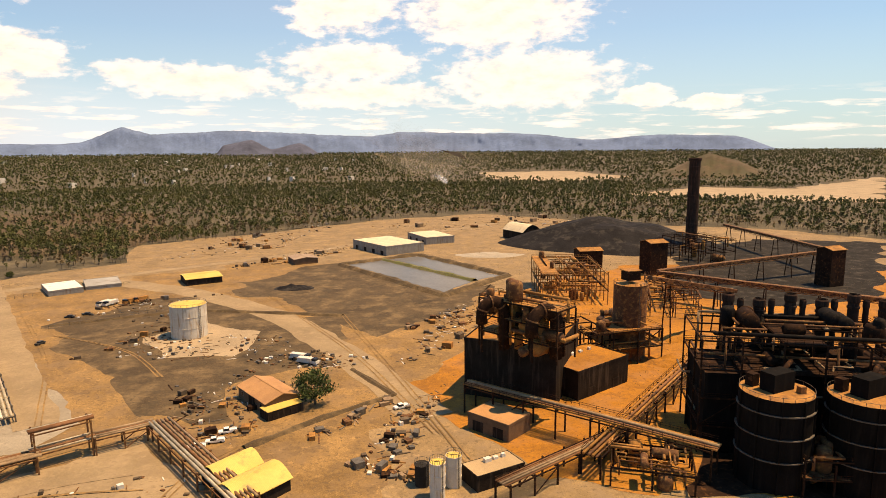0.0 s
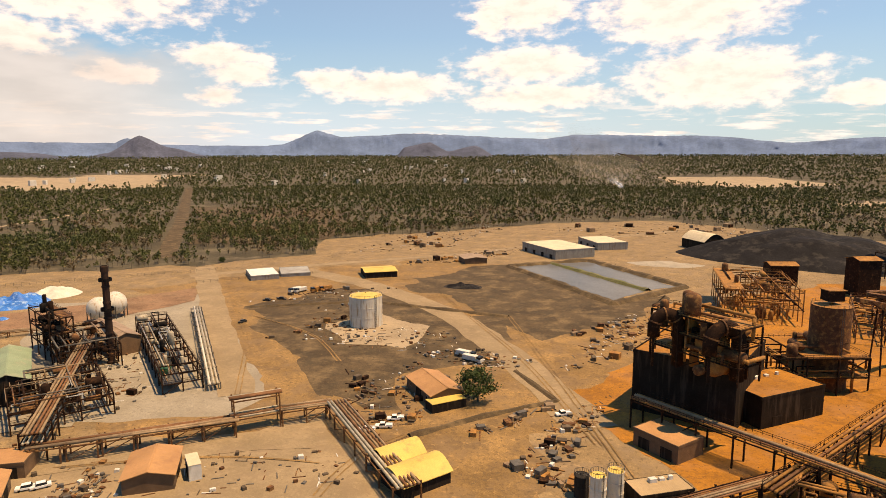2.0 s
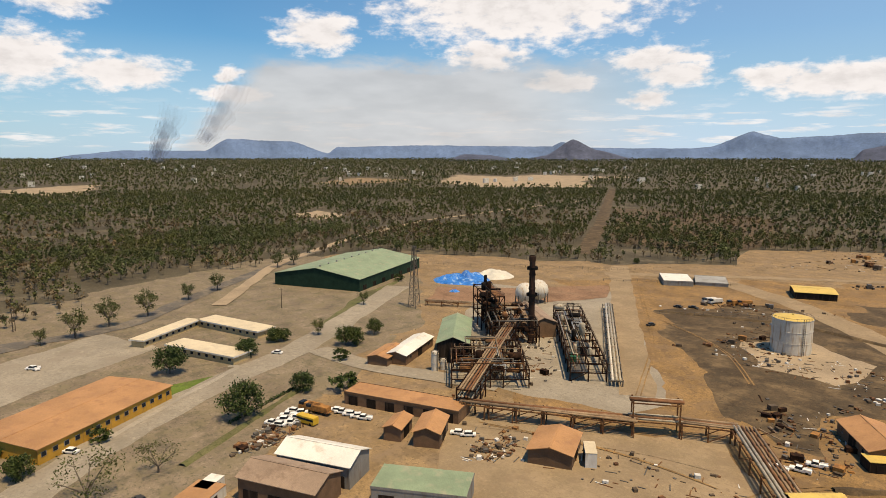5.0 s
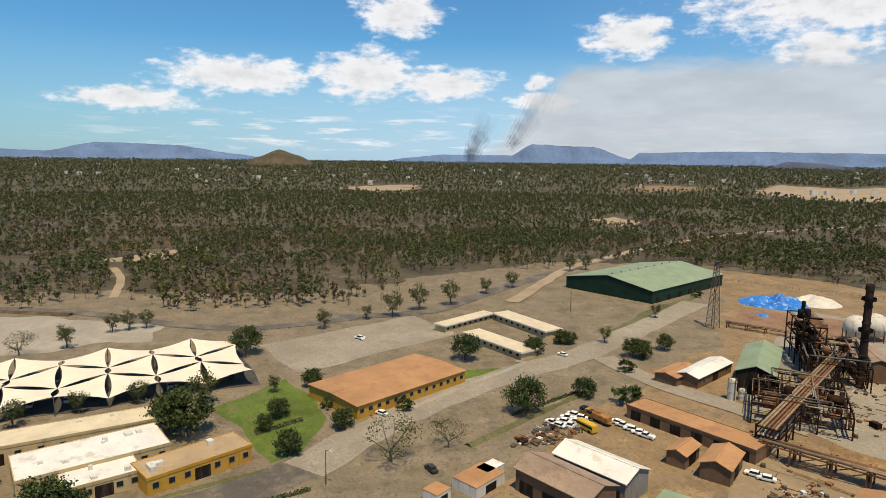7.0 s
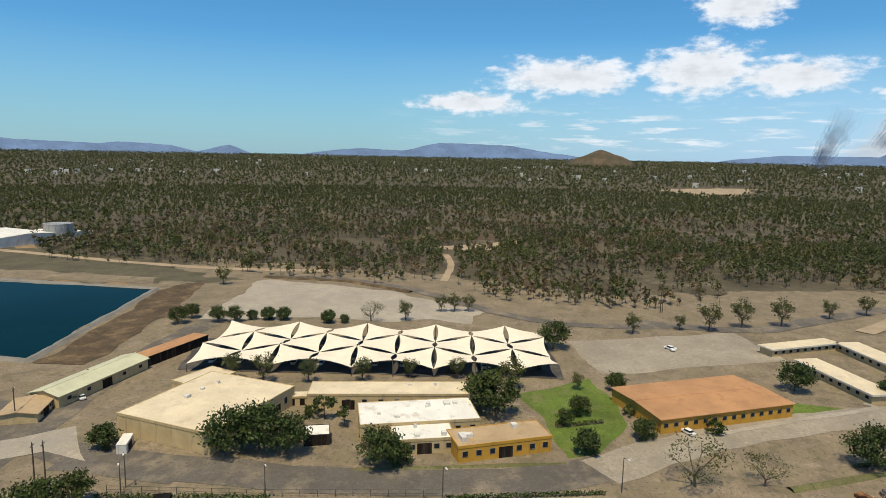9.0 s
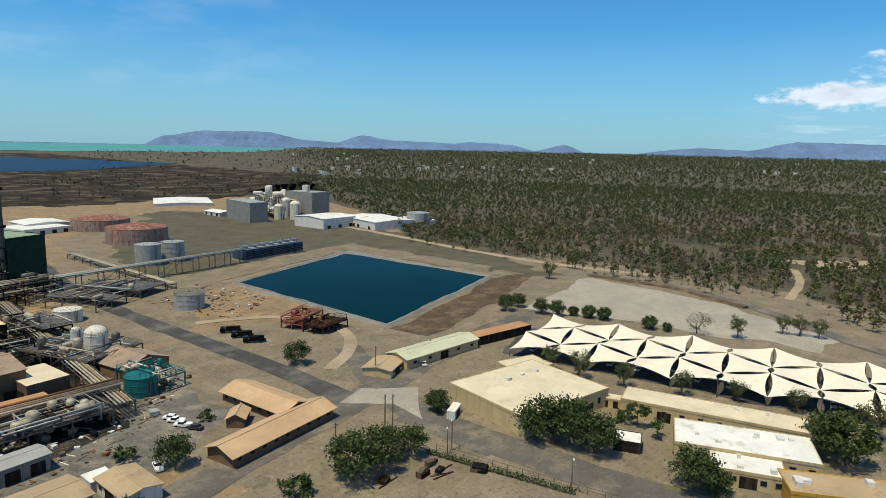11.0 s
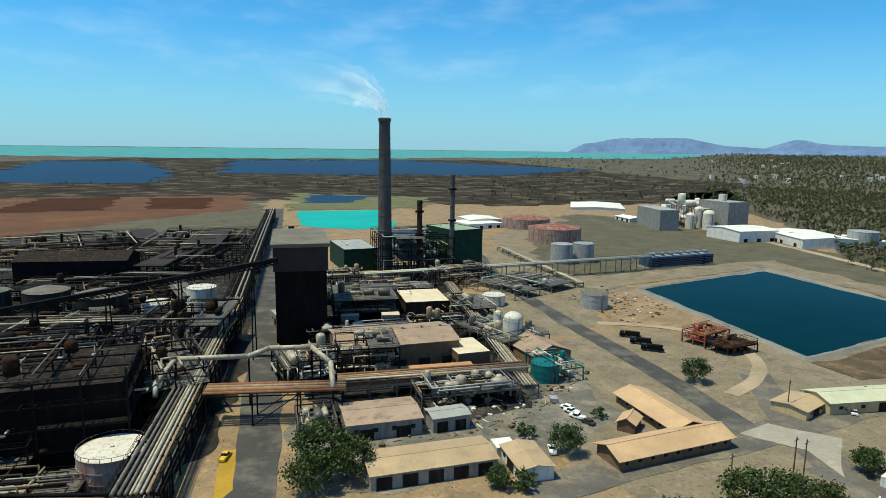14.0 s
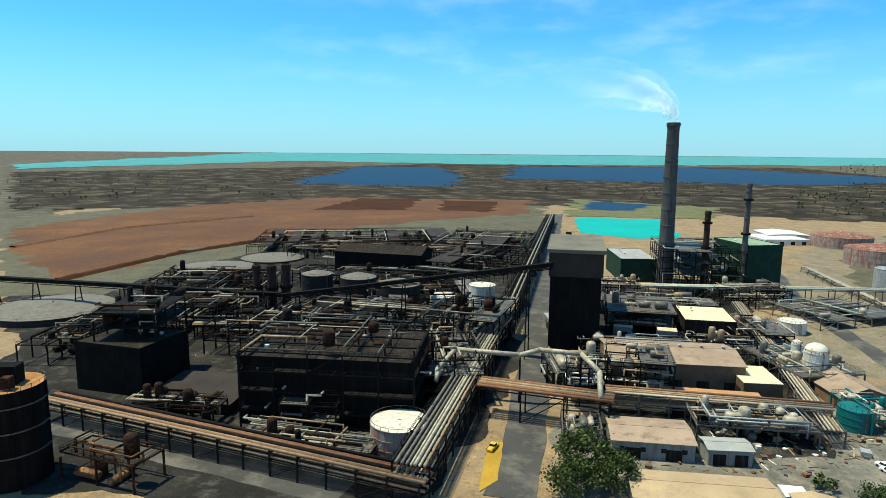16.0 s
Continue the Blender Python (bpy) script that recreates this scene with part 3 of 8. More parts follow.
ridge("backdrop", [(52.63, -0.81), (50.22, 0.13), (47.81, 0.04), (44.44, -0.71)], 4150, "hill_mid_haze", "low dark hill on the plain", 200, 5)
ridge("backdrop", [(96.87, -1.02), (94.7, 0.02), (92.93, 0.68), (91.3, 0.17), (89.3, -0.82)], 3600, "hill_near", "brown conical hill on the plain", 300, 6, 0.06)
ridge("backdrop", [(122.8, -0.57), (114.19, 0.42), (110.52, 0.29), (106.96, 1.03), (101.31, 0.92), (96.43, 0.24), (93.97, -0.1)], 4640, "hill_far_haze", HILLS, 200, 7)
ridge("backdrop", [(142.48, 0.34), (139.78, 0.31), (136.68, 0.15), (133.58, 0.53), (130.02, 0.38), (127.79, -0.1), (125.25, 0.48), (123.25, -0.22), (120.96, -0.68)], 4640, "hill_far_haze", HILLS, 200, 8)
ridge("backdrop", [(161.78, -0.58), (159.42, 0.49), (156.3, 0.99), (151.32, 1.03), (148.09, 0.4), (145.37, 0.25), (143.16, 0.94), (140.47, 0.54), (134.7, 0.38), (131.12, 0.49)], 4640, "hill_far_haze", "haze-blue island hills beyond the coast", 200, 9)
ridge("backdrop", [(-16.72, -4.06), (-19.4, -1.87), (-22.65, -0.56), (-24.59, -1.03), (-26.5, -1.84), (-28.83, -3.81)], 1900, "hill_near", "dry scrubby hill with a mast on top", 260, 10, 0.06)

# edge between the works and the bush, round the plan
EDGE = [(378.64, 534.92), (314.29, 616.7), (216.13, 656.34), (46.92, 787.27), (-82.65, 713.37), (-159.06, 625.43), (-263.31, 531.09), (-233.47, 455.86), (-289.03, 387.29), (-234.68, 450.76), (-288.89, 385.17), (-377.84, 328.3), (-460.4, 277.05), (-456.9, 207.91), (-415.43, 110.76), (-361.53, 31.21), (-343.37, 4.57), (-340.51, -68.6), (-380.84, -112.55), (-355.84, -148.76), (-358.85, -267.33), (-348.04, -359.99), (-341.76, -297.48), (-352.22, -406.67), (-432.37, -523.47), (-560.84, -893.39), (-226.38, -910.71), (101.95, -1030.65), (357.95, -966.95), (722.91, -662.54), (617.65, -496.92), (450, -300), (600, 0), (520, 250)]
patch("works_ground", EDGE, 0.04, "dirt", "pale bare dirt of the works", 4, 25)


def inside(x, y, poly):
    c = False
    for i in range(len(poly)):
        x0, y0 = poly[i]
        x1, y1 = poly[i - 1]
        if (y0 > y) != (y1 > y) and x < (x1 - x0) * (y - y0) / (y1 - y0) + x0:
            c = not c
    return c


CLEARINGS = []


def scatter_mesh(name, spots, material_trunk, material_leaf, label, seed, category="forest", low=False):
    """Thousands of trees: a thin trunk and a loose crown of small leaf faces each. spots: (x, y, height, faces)."""
    r = np.random.default_rng(seed)
    root = thing(name, 0, 0, 0, 0, label, category, "", "stuff")
    for which, material in ((0, material_trunk), (1, material_leaf))[1 if low else 0:]:
        co = []
        for x, y, h, n in spots:
            z = height_at(math.hypot(x, y))
            if which == 0:
                w = 0.016 * h
                a = r.uniform(0, 3)
                dx, dy = math.cos(a) * w, math.sin(a) * w
                lx, ly = r.normal(0, 0.06 * h, 2)
                co.append(np.array([[x - dx, y - dy, z], [x + dx, y + dy, z], [x + lx, y + ly, z + h * .85]]))
                co.append(np.array([[x - dy, y + dx, z], [x + dy, y - dx, z], [x + lx, y + ly, z + h * .85]]))
            else:
                n = int(n)
                clump = r.normal(0, 1, (max(2, n // 9), 3))
                clump /= np.linalg.norm(clump, axis=1)[:, None]
                c = clump[r.integers(0, len(clump), n)] * r.uniform(.35, .85, n)[:, None] + r.normal(0, .24, (n, 3))
                c *= np.array([0.25 * h * r.uniform(.75, 1.25), 0.25 * h * r.uniform(.75, 1.25), 0.33 * h])
                c += np.array([x, y, z + h * (0.3 if low else 0.62)])
                u = r.normal(0, 1, (n, 3))
                u /= np.linalg.norm(u, axis=1)[:, None]
                v = np.cross(u, r.normal(0, 1, (n, 3)))
                v /= np.linalg.norm(v, axis=1)[:, None]
                s = (0.58 * h / math.sqrt(n)) * r.uniform(.6, 1.3, n)[:, None]
                co.append(np.stack([c - u * s, c + v * s, c + u * s * .9 - v * s * .3], 1).reshape(-1, 3))
        co = np.concatenate(co).astype(np.float32)
        nf = len(co) // 3
        me = bpy.data.meshes.new(name)
        me.vertices.add(len(co))
        me.vertices.foreach_set("co", co.ravel())
        me.loops.add(len(co))
        me.loops.foreach_set("vertex_index", np.arange(len(co), dtype=np.int32))
        me.polygons.add(nf)
        me.polygons.foreach_set("loop_start", np.arange(nf, dtype=np.int32) * 3)
        me.update(calc_edges=True)
        me.materials.append(M[material])
        ob = new("trunks" if which == 0 else "crowns", me)
        ob.parent = root
    return root


# ---- kinds of things ----


def unit_box(name, material):
    bm = bmesh.new()
    bmesh.ops.create_cube(bm, size=1)
    me = bpy.data.meshes.new(name)
    bm.to_mesh(me)
    bm.free()
    me.materials.append(M[material])
    return me


BOX = {}


def piece(name, material, parent, x, y, z, sx, sy, sz, turn=0):
    """A box part that stands on z, on mesh data that alike pieces share."""
    if material not in BOX:
        BOX[material] = unit_box("box_" + material, material)
    ob = new(name, BOX[material])
    ob.parent = parent
    ob.matrix_basis = pose(x, y, z + sz / 2, 0, 0, turn) @ Matrix.Diagonal((sx, sy, sz, 1))
    return ob


def bar(name, material, parent, a, b, w):
    """A straight square part from a to b."""
    if material not in BOX:
        BOX[material] = unit_box("box_" + material, material)
    a, b = Vector(a), Vector(b)
    d = b - a
    ob = new(name, BOX[material])
    ob.parent = parent
    ob.matrix_basis = Matrix.Translation((a + b) / 2) @ d.to_track_quat("Z", "Y").to_matrix().to_4x4() @ Matrix.Diagonal((w, w, d.length, 1))
    return ob


def openings(root, L, W, h, n, wall_z, wh, material, side, ww=1.6):
    """n windows along one long side (side -1 or 1), each a frame with a pane."""
    for k in range(n):
        x = -L / 2 + L * (k + 0.5) / n
        w = piece("window", material, root, x, side * (W / 2 + 0.02), wall_z, ww, 0.12, wh)
        pane = new("pane", BOX.setdefault("glass_dark", unit_box("box_glass_dark", "glass_dark")))
        pane.parent = w
        pane.matrix_basis = Matrix.Translation((0, side * 0.3, 0)) @ Matrix.Diagonal((0.86, 0.7, 0.84, 1))


def facing(cx, cy, ang):
    """The long side that looks to the middle of the works; the far side stays blank."""
    return (-1,) if -math.sin(radians(ang)) * -cx + math.cos(radians(ang)) * -cy < 0 else (1,)


def shed(name, label, place, h, rise, wall, roof, win=0, doors=0, vault=False, category="shed", over=0.5, door_h=3.2, trim="wall_grey", vents=0, group=""):
    """A building with a pitched (or vaulted) sheet roof, windows and doors along its long sides."""
    cx, cy, L, W, ang = place
    if W > L:
        L, W, ang = W, L, ang + 90
    root = thing(name, cx, cy, 0, ang, label, category, group)
    bm = bmesh.new()
    steps = 8 if vault else 2

    def prof(f):
        return h + (rise * math.sin(math.pi * f) if vault else rise * (1 - abs(2 * f - 1)))

    ends = []
    for sx in (-1, 1):
        ring = [bm.verts.new((sx * L / 2, -W / 2, 0))] + [bm.verts.new((sx * L / 2, -W / 2 + W * k / steps, prof(k / steps) - 0.12)) for k in range(steps + 1)] + [bm.verts.new((sx * L / 2, W / 2, 0))]
        ends.append(ring)
        bm.faces.new(ring)
    a, b = ends
    for k in (0, len(a) - 2):
        bm.faces.new((a[k], a[k + 1], b[k + 1], b[k]))
    bmesh.ops.recalc_face_normals(bm, faces=bm.faces)
    part("wall", bm, wall, root)
    bm = bmesh.new()
    rows = []
    for k in range(steps + 1):
        f = k / steps
        y = -W / 2 + W * f
        if k in (0, steps):
            s = -1 if k == 0 else 1
            y += s * over
            z = prof(f) - (rise / (W / 2) * over if not vault else over * 0.6)
        else:
            z = prof(f)
        rows.append([(sx * (L / 2 + over), y, z + dz) for dz in (0.12, -0.06) for sx in (-1, 1)])
    vs = [[bm.verts.new(c) for c in r] for r in rows]
    for p, q in zip(vs, vs[1:]):
        bm.faces.new((p[0], p[1], q[1], q[0]))
        bm.faces.new((p[2], q[2], q[3], p[3]))
        bm.faces.new((p[0], q[0], q[2], p[2]))
        bm.faces.new((p[1], p[3], q[3], q[1]))
    bm.faces.new((vs[0][0], vs[0][2], vs[0][3], vs[0][1]))
    bm.faces.new((vs[-1][0], vs[-1][1], vs[-1][3], vs[-1][2]))
    bmesh.ops.recalc_face_normals(bm, faces=bm.faces)
    part("roof", bm, roof, root)
    if not vault and rise > 0.3:
        piece("ridge_cap", roof, root, 0, 0, h + rise + 0.08, L + 2 * over, 0.5, 0.1)
    if win:
        for side in facing(cx, cy, ang):
            openings(root, L, W, h, win, h * 0.42, h * 0.3, trim, side)
    for k in range(doors):
        x = -L / 2 + L * (k + 0.5) / doors
        for side in facing(cx, cy, ang):
            piece("door", "wall_dark", root, x, side * (W / 2 + 0.03), 0, min(4.2, L / doors * 0.6), 0.14, min(door_h, h * 0.8))
    for k in range(vents):
        bm = lathe([(0.45, -0.3), (0.45, 0.7), (0.7, 0.75), (0.7, 0.95), (0, 1.2)], 10)
        v = part("roof_vent", bm, "tank_grey", root)
        v.location = (-L / 2 + L * (k + 0.5) / vents, 0, h + rise)
    return root


def flat_building(name, label, place, h, wall, roof, win=0, doors=0, parapet=0.3, category="building", units=0, fascia=None, trim="wall_grey", seed=1, over=0.0):
    """A flat-roofed building with a fascia, roof plant, windows and doors."""
    cx, cy, L, W, ang = place
    if W > L:
        L, W, ang = W, L, ang + 90
    root = thing(name, cx, cy, 0, ang, label, category)
    part("wall", boxes((0, 0, 0, L, W, h)), wall, root)
    part("roof", boxes((0, 0, h, L + 2 * over + 0.1, W + 2 * over + 0.1, 0.16)), roof, root)
    if parapet:
        for s in (-1, 1):
            piece("fascia", fascia or wall, root, 0, s * (W / 2 + over), h - 0.5, L + 2 * over + 0.3, 0.2, 0.5 + parapet)
            piece("fascia", fascia or wall, root, s * (L / 2 + over), 0, h - 0.5, 0.2, W + 2 * over - 0.2, 0.5 + parapet)
    if win:
        for side in facing(cx, cy, ang):
            openings(root, L, W, h, win, h * 0.35, h * 0.36, trim, side)
    for k in range(doors):
        x = -L / 2 + L * (k + 0.5) / doors
        for side in facing(cx, cy, ang):
            piece("door", "wall_dark", root, x, side * (W / 2 + 0.03), 0, min(4.0, L / doors * 0.5), 0.14, min(3.2, h * 0.75))
    r = random.Random(seed)
    for k in range(units):
        s = r.uniform(0.8, 2.0)
        u = piece("air_conditioner", "wall_white", root, r.uniform(-.42, .42) * L, r.uniform(-.4, .4) * W, h + 0.16, s, s * r.uniform(.7, 1.2), r.uniform(.6, 1.3))
    return root


def tank(name, label, place, wall, top, cone=0.12, bands=2, ladder=True, dome=False, rail=True, category="tank", z=0.0, group="", legs=0):
    """A round tank: shell, roof, hoops, ladder and rail."""
    cx, cy, r, h = place
    root = thing(name, cx, cy, 0, 0, label, category, group)
    seg = 40 if r > 4 else 24
    prof = [(r, z), (r, h), (r + 0.12, h + 0.02), (r + 0.12, h + 0.14), (r, h + 0.14)]
    shell = part("shell", lathe(prof, seg), wall, root, smooth=False)
    if dome:
        part("roof", lathe([(r, h + 0.1)] + [(r * math.cos(a), h + 0.1 + r * 0.8 * math.sin(a)) for a in (0.3, 0.6, 0.9, 1.2, 1.45)] + [(0, h + 0.1 + r * 0.8)], seg), top, root, smooth=True)
    else:
        part("roof", lathe([(r - 0.02, h + 0.1), (r * 0.5, h + 0.1 + r * cone * 0.55), (0.4, h + 0.1 + r * cone), (0.4, h + 0.5 + r * cone), (0, h + 0.5 + r * cone)], seg), top, root)
    for k in range(bands):
        zz = z + (h - z) * (k + 1) / (bands + 1)
        part("hoop", lathe([(r, zz - 0.1), (r + 0.1, zz - 0.1), (r + 0.1, zz + 0.1), (r, zz + 0.1)], seg), wall, root)
    if ladder:
        d = Vector((-cx, -cy)).normalized()
        a = math.atan2(d.y, d.x) + 0.6
        bm = bmesh.new()
        for s in (-0.05, 0.05):
            beam(bm, ((r + .3) * math.cos(a + s), (r + .3) * math.sin(a + s), z), ((r + .3) * math.cos(a + s), (r + .3) * math.sin(a + s), h + 1), 0.12)
        for k in range(int((h - z) / 0.8)):
            beam(bm, ((r + .3) * math.cos(a - .05), (r + .3) * math.sin(a - .05), z + k * .8), ((r + .3) * math.cos(a + .05), (r + .3) * math.sin(a + .05), z + k * .8), 0.08)
        part("ladder", bm, "steel", root)
    if rail:
        bm = bmesh.new()
        n = 20
        for k in range(n):
            a0, a1 = 2 * math.pi * k / n, 2 * math.pi * (k + 1) / n
            p0, p1 = (r * math.cos(a0), r * math.sin(a0)), (r * math.cos(a1), r * math.sin(a1))
            beam(bm, (*p0, h), (*p0, h + 1.1), 0.08)
            beam(bm, (*p0, h + 1.1), (*p1, h + 1.1), 0.08)
        part("handrail", bm, "steel", root)
    for k in range(legs):
        a = 2 * math.pi * k / legs + 0.4
        bar("leg", "steel_dark", root, (r * .9 * math.cos(a), r * .9 * math.sin(a), 0), (r * .9 * math.cos(a), r * .9 * math.sin(a), z + .3), 0.5)
    return root


def chimney(name, label, place, material, taper=0.72, bands=6, category="chimney", platforms=0):
    cx, cy, r, h = place
    root = thing(name, cx, cy, 0, 0, label, category)
    rt = r * taper
    part("shaft", lathe([(r * 1.25, 0), (r * 1.25, h * .02), (r, h * .03), (rt, h), (rt * .8, h), (rt * .8, h - 3)], 28), material, root, smooth=False)
    for k in range(bands):
        f = (k + 1) / (bands + 0.3)
        q = r + (rt - r) * f
        part("band", lathe([(q, h * f - .35), (q + .22, h * f - .3), (q + .22, h * f + .3), (q, h * f + .35)], 28), material, root)
    part("rim", lathe([(rt * 1.02, h - 2.2), (rt * 1.18, h - 1.8), (rt * 1.18, h - .2), (rt * .98, h + .2)], 28), material, root)
    for k in range(platforms):
        f = 0.55 + 0.3 * k
        q = r + (rt - r) * f
        part("platform", lathe([(q, h * f), (q + 1.1, h * f), (q + 1.1, h * f + 1.1), (q + 1.0, h * f + 1.1), (q + 1.0, h * f + .15), (q, h * f + .15)], 20), "steel_dark", root)
    return root


def rack(name, label, a, b, width, levels, pipes, column, mats, gap=9.0, dia=(0.25, 0.5), seed=1, rail=False, category="pipe rack", deck=False):
    """A pipe rack from a to b: portal columns, cross beams and one pipe a slot on each level."""
    r = random.Random(seed)
    ax, ay = a
    bx, by = b
    L = math.hypot(bx - ax, by - ay)
    ang = math.degrees(math.atan2(by - ay, bx - ax))
    root = thing(name, ax, ay, 0, ang, label, category)
    n = max(1, round(L / gap))
    top = max(levels) + 0.4
    for k in range(n + 1):
        x = L * k / n
        for s in (-1, 1):
            piece("column", column, root, x, s * width / 2, 0, 0.4, 0.4, top)
        if k < n and k % 3 == 1:
            for s in (-1, 1):
                bar("brace", column, root, (x, s * width / 2, 0.2), (L * (k + 1) / n, s * width / 2, levels[0] - .4), 0.22)
    for z in levels:
        for k in range(n + 1):
            piece("cross_beam", column, root, L * k / n, 0, z - 0.45, 0.35, width, 0.4)
        for s in (-1, 1):
            piece("girder", column, root, L / 2, s * width / 2, z - 0.42, L, 0.22, 0.34)
        y = -width / 2 + 0.5
        for k in range(pipes):
            d = r.uniform(*dia)
            if y + 2 * d > width / 2 - .2:
                break
            bm = bmesh.new()
            tube(bm, (-1, y + d, z + d), (L + 1, y + d, z + d), d, 8)
            part("pipe", bm, r.choice(mats), root, smooth=True)
            y += 2 * d + r.uniform(0.1, 0.5) * width / pipes
    if deck or rail:
        if deck:
            piece("walkway", "steel", root, L / 2, width / 2 + .8, top, L, 1.2, 0.12)
        bm = bmesh.new()
        for s in (-1, 1):
            for zz in (0.6, 1.15):
                beam(bm, (0, s * width / 2, top + zz), (L, s * width / 2, top + zz), 0.09)
            for k in range(int(L / 2.5) + 1):
                beam(bm, (k * 2.5, s * width / 2, top), (k * 2.5, s * width / 2, top + 1.15), 0.09)
        part("handrail", bm, column, root)
    return root


def process_unit(name, label, place, H, floors, steel, deck, mats, seed=1, vessels=6, pipes=14, bays=None, rails=True, z0=0.0, bulk=1.0, floor=0.4, category="process plant"):
    """An open steel frame of several floors with vessels and pipework."""
    cx, cy, L, W, ang = place
    r = random.Random(seed)
    root = thing(name, cx, cy, 0, ang, label, category)
    nx, ny = bays or (max(2, round(L / 9.5)), max(1, round(W / 9.5)))
    far, posts, joined = math.hypot(cx, cy) > 320, [], {}
    zs = [z0 + (H - z0) * (k + 1) / floors for k in range(floors)]
    for i in range(nx + 1):
        for j in range(ny + 1):
            x, y = -L / 2 + L * i / nx, -W / 2 + W * j / ny
            posts.append((x, y, z0, 0.42, 0.42, (H - z0) * (1 if r.random() < .8 else r.uniform(.7, 1.1))))
    if far:
        part("columns", boxes(*posts), steel, root)
    else:
        for q in posts:
            piece("column", steel, root, *q)
    for z in zs:
        bm = bmesh.new()
        for i in range(nx + 1):
            box(bm, -L / 2 + L * i / nx, 0, z - .4, .3, W, .4)
        for j in range(ny + 1):
            box(bm, 0, -W / 2 + W * j / ny, z - .41, L, .28, .38)
        part("floor_frame", bm, steel, root)
        for i in range(nx):
            if r.random() < floor:
                piece("deck", deck, root, -L / 2 + L * (i + .5) / nx, 0, z, L / nx - .1, W - .1, .12)
        if rails:
            bm = bmesh.new()
            for s in (-1, 1):
                for zz in (.55, 1.1):
                    beam(bm, (-L / 2, s * W / 2, z + zz), (L / 2, s * W / 2, z + zz), .09)
                    beam(bm, (s * L / 2, -W / 2, z + zz), (s * L / 2, W / 2, z + zz), .09)
                for k in range(int(L / 2) + 1):
                    beam(bm, (-L / 2 + 2 * k, s * W / 2, z), (-L / 2 + 2 * k, s * W / 2, z + 1.1), .08)
            part("handrail", bm, steel, root)
    for k in range(nx):
        if r.random() < .6:
            z = r.choice([z0] + zs[:-1])
            s = r.choice((-1, 1))
            bar("brace", steel, root, (-L / 2 + L * k / nx, s * W / 2, z), (-L / 2 + L * (k + 1) / nx, s * W / 2, z + (H - z0) / floors), .25)
    body = mats[:max(2, len(mats) // 2)]
    for k in range(vessels):
        z = r.choice([z0] + zs) + .1
        x, y = r.uniform(-.42, .42) * L, r.uniform(-.4, .4) * W
        rad = r.uniform(.7, 1.9) * bulk
        if r.random() < .55:
            hh = r.uniform(2.2, 5.5) * bulk
            bm = lathe([(rad * .9, 0), (rad, .15), (rad, hh), (rad * .8, hh + rad * .35), (rad * .3, hh + rad * .55), (0, hh + rad * .58)], 16)
            ob = part("vessel", bm, r.choice(body), root, smooth=True)
            ob.location = (x, y, z)
        else:
            hh = r.uniform(3, 7) * bulk
            bm = lathe([(0, -hh / 2 - rad * .4), (rad * .7, -hh / 2 - rad * .25), (rad, -hh / 2), (rad, hh / 2), (rad * .7, hh / 2 + rad * .25), (0, hh / 2 + rad * .4)], 16)
            ob = part("drum", bm, r.choice(body), root, smooth=True)
            ob.matrix_basis = pose(x, y, z + rad + .3, 90, 0, r.choice((0, 90)))
    for k in range(pipes):
        z = r.choice(zs) + r.uniform(-.3, 2.4)
        x0, y0 = r.uniform(-.5, .5) * L, r.uniform(-.5, .5) * W
        x1 = r.uniform(-.55, .55) * L
        z1 = max(z0 + .3, z - r.uniform(2, (H - z0) * .8))
        d = r.uniform(.14, .42) * bulk
        line = [(x0, y0, z1), (x0, y0, z), (x1, y0, z), (x1, r.uniform(-.55, .55) * W, z)]
        paint = r.choice(mats)
        bm = joined.setdefault(paint, bmesh.new()) if far else bmesh.new()
        run(bm, line, d, 8)
        if not far:
            part("pipe", bm, paint, root, smooth=True)
    for paint, bm in joined.items():
        part("pipework", bm, paint, root, smooth=True)
    return root


def conveyor(name, label, a, b, width, wall, leg, gap=26.0):
    """A covered belt gallery between two points in the air, on trestles."""
    A, B = Vector(a), Vector(b)
    root = thing(name, A.x, A.y, 0, math.degrees(math.atan2(B.y - A.y, B.x - A.x)), label, "conveyor")
    L = math.hypot(B.x - A.x, B.y - A.y)
    bm = bmesh.new()
    beam(bm, (0, 0, A.z), (L, 0, B.z), width, 1.6)
    for s in (-1, 1):
        beam(bm, (0, s * width / 2, A.z - 1.6), (L, s * width / 2, B.z - 1.6), .3)
    part("gallery", bm, wall, root)
    n = max(2, int(L / 4))
    for s in (-1, 1):
        bm = bmesh.new()
        for k in range(n):
            z0, z1 = A.z + (B.z - A.z) * k / n, A.z + (B.z - A.z) * (k + 1) / n
            beam(bm, (L * k / n, s * width / 2, z0 - 1.6 + (k % 2) * 2), (L * (k + 1) / n, s * width / 2, z1 + .4 - (k % 2) * 2), .18)
        part("side_lattice", bm, leg, root)
    m = max(1, int(L / gap))
    for k in range(m + 1):
        x = L * (k + .35) / (m + .7)
        z = A.z + (B.z - A.z) * x / L - 1.6
        for s in (-1, 1):
            bar("leg", leg, root, (x, s * width * .9, 0), (x, s * width * .4, z), .4)
        bar("leg_tie", leg, root, (x, -width * .65, z * .5), (x, width * .65, z * .5), .25)
    return root


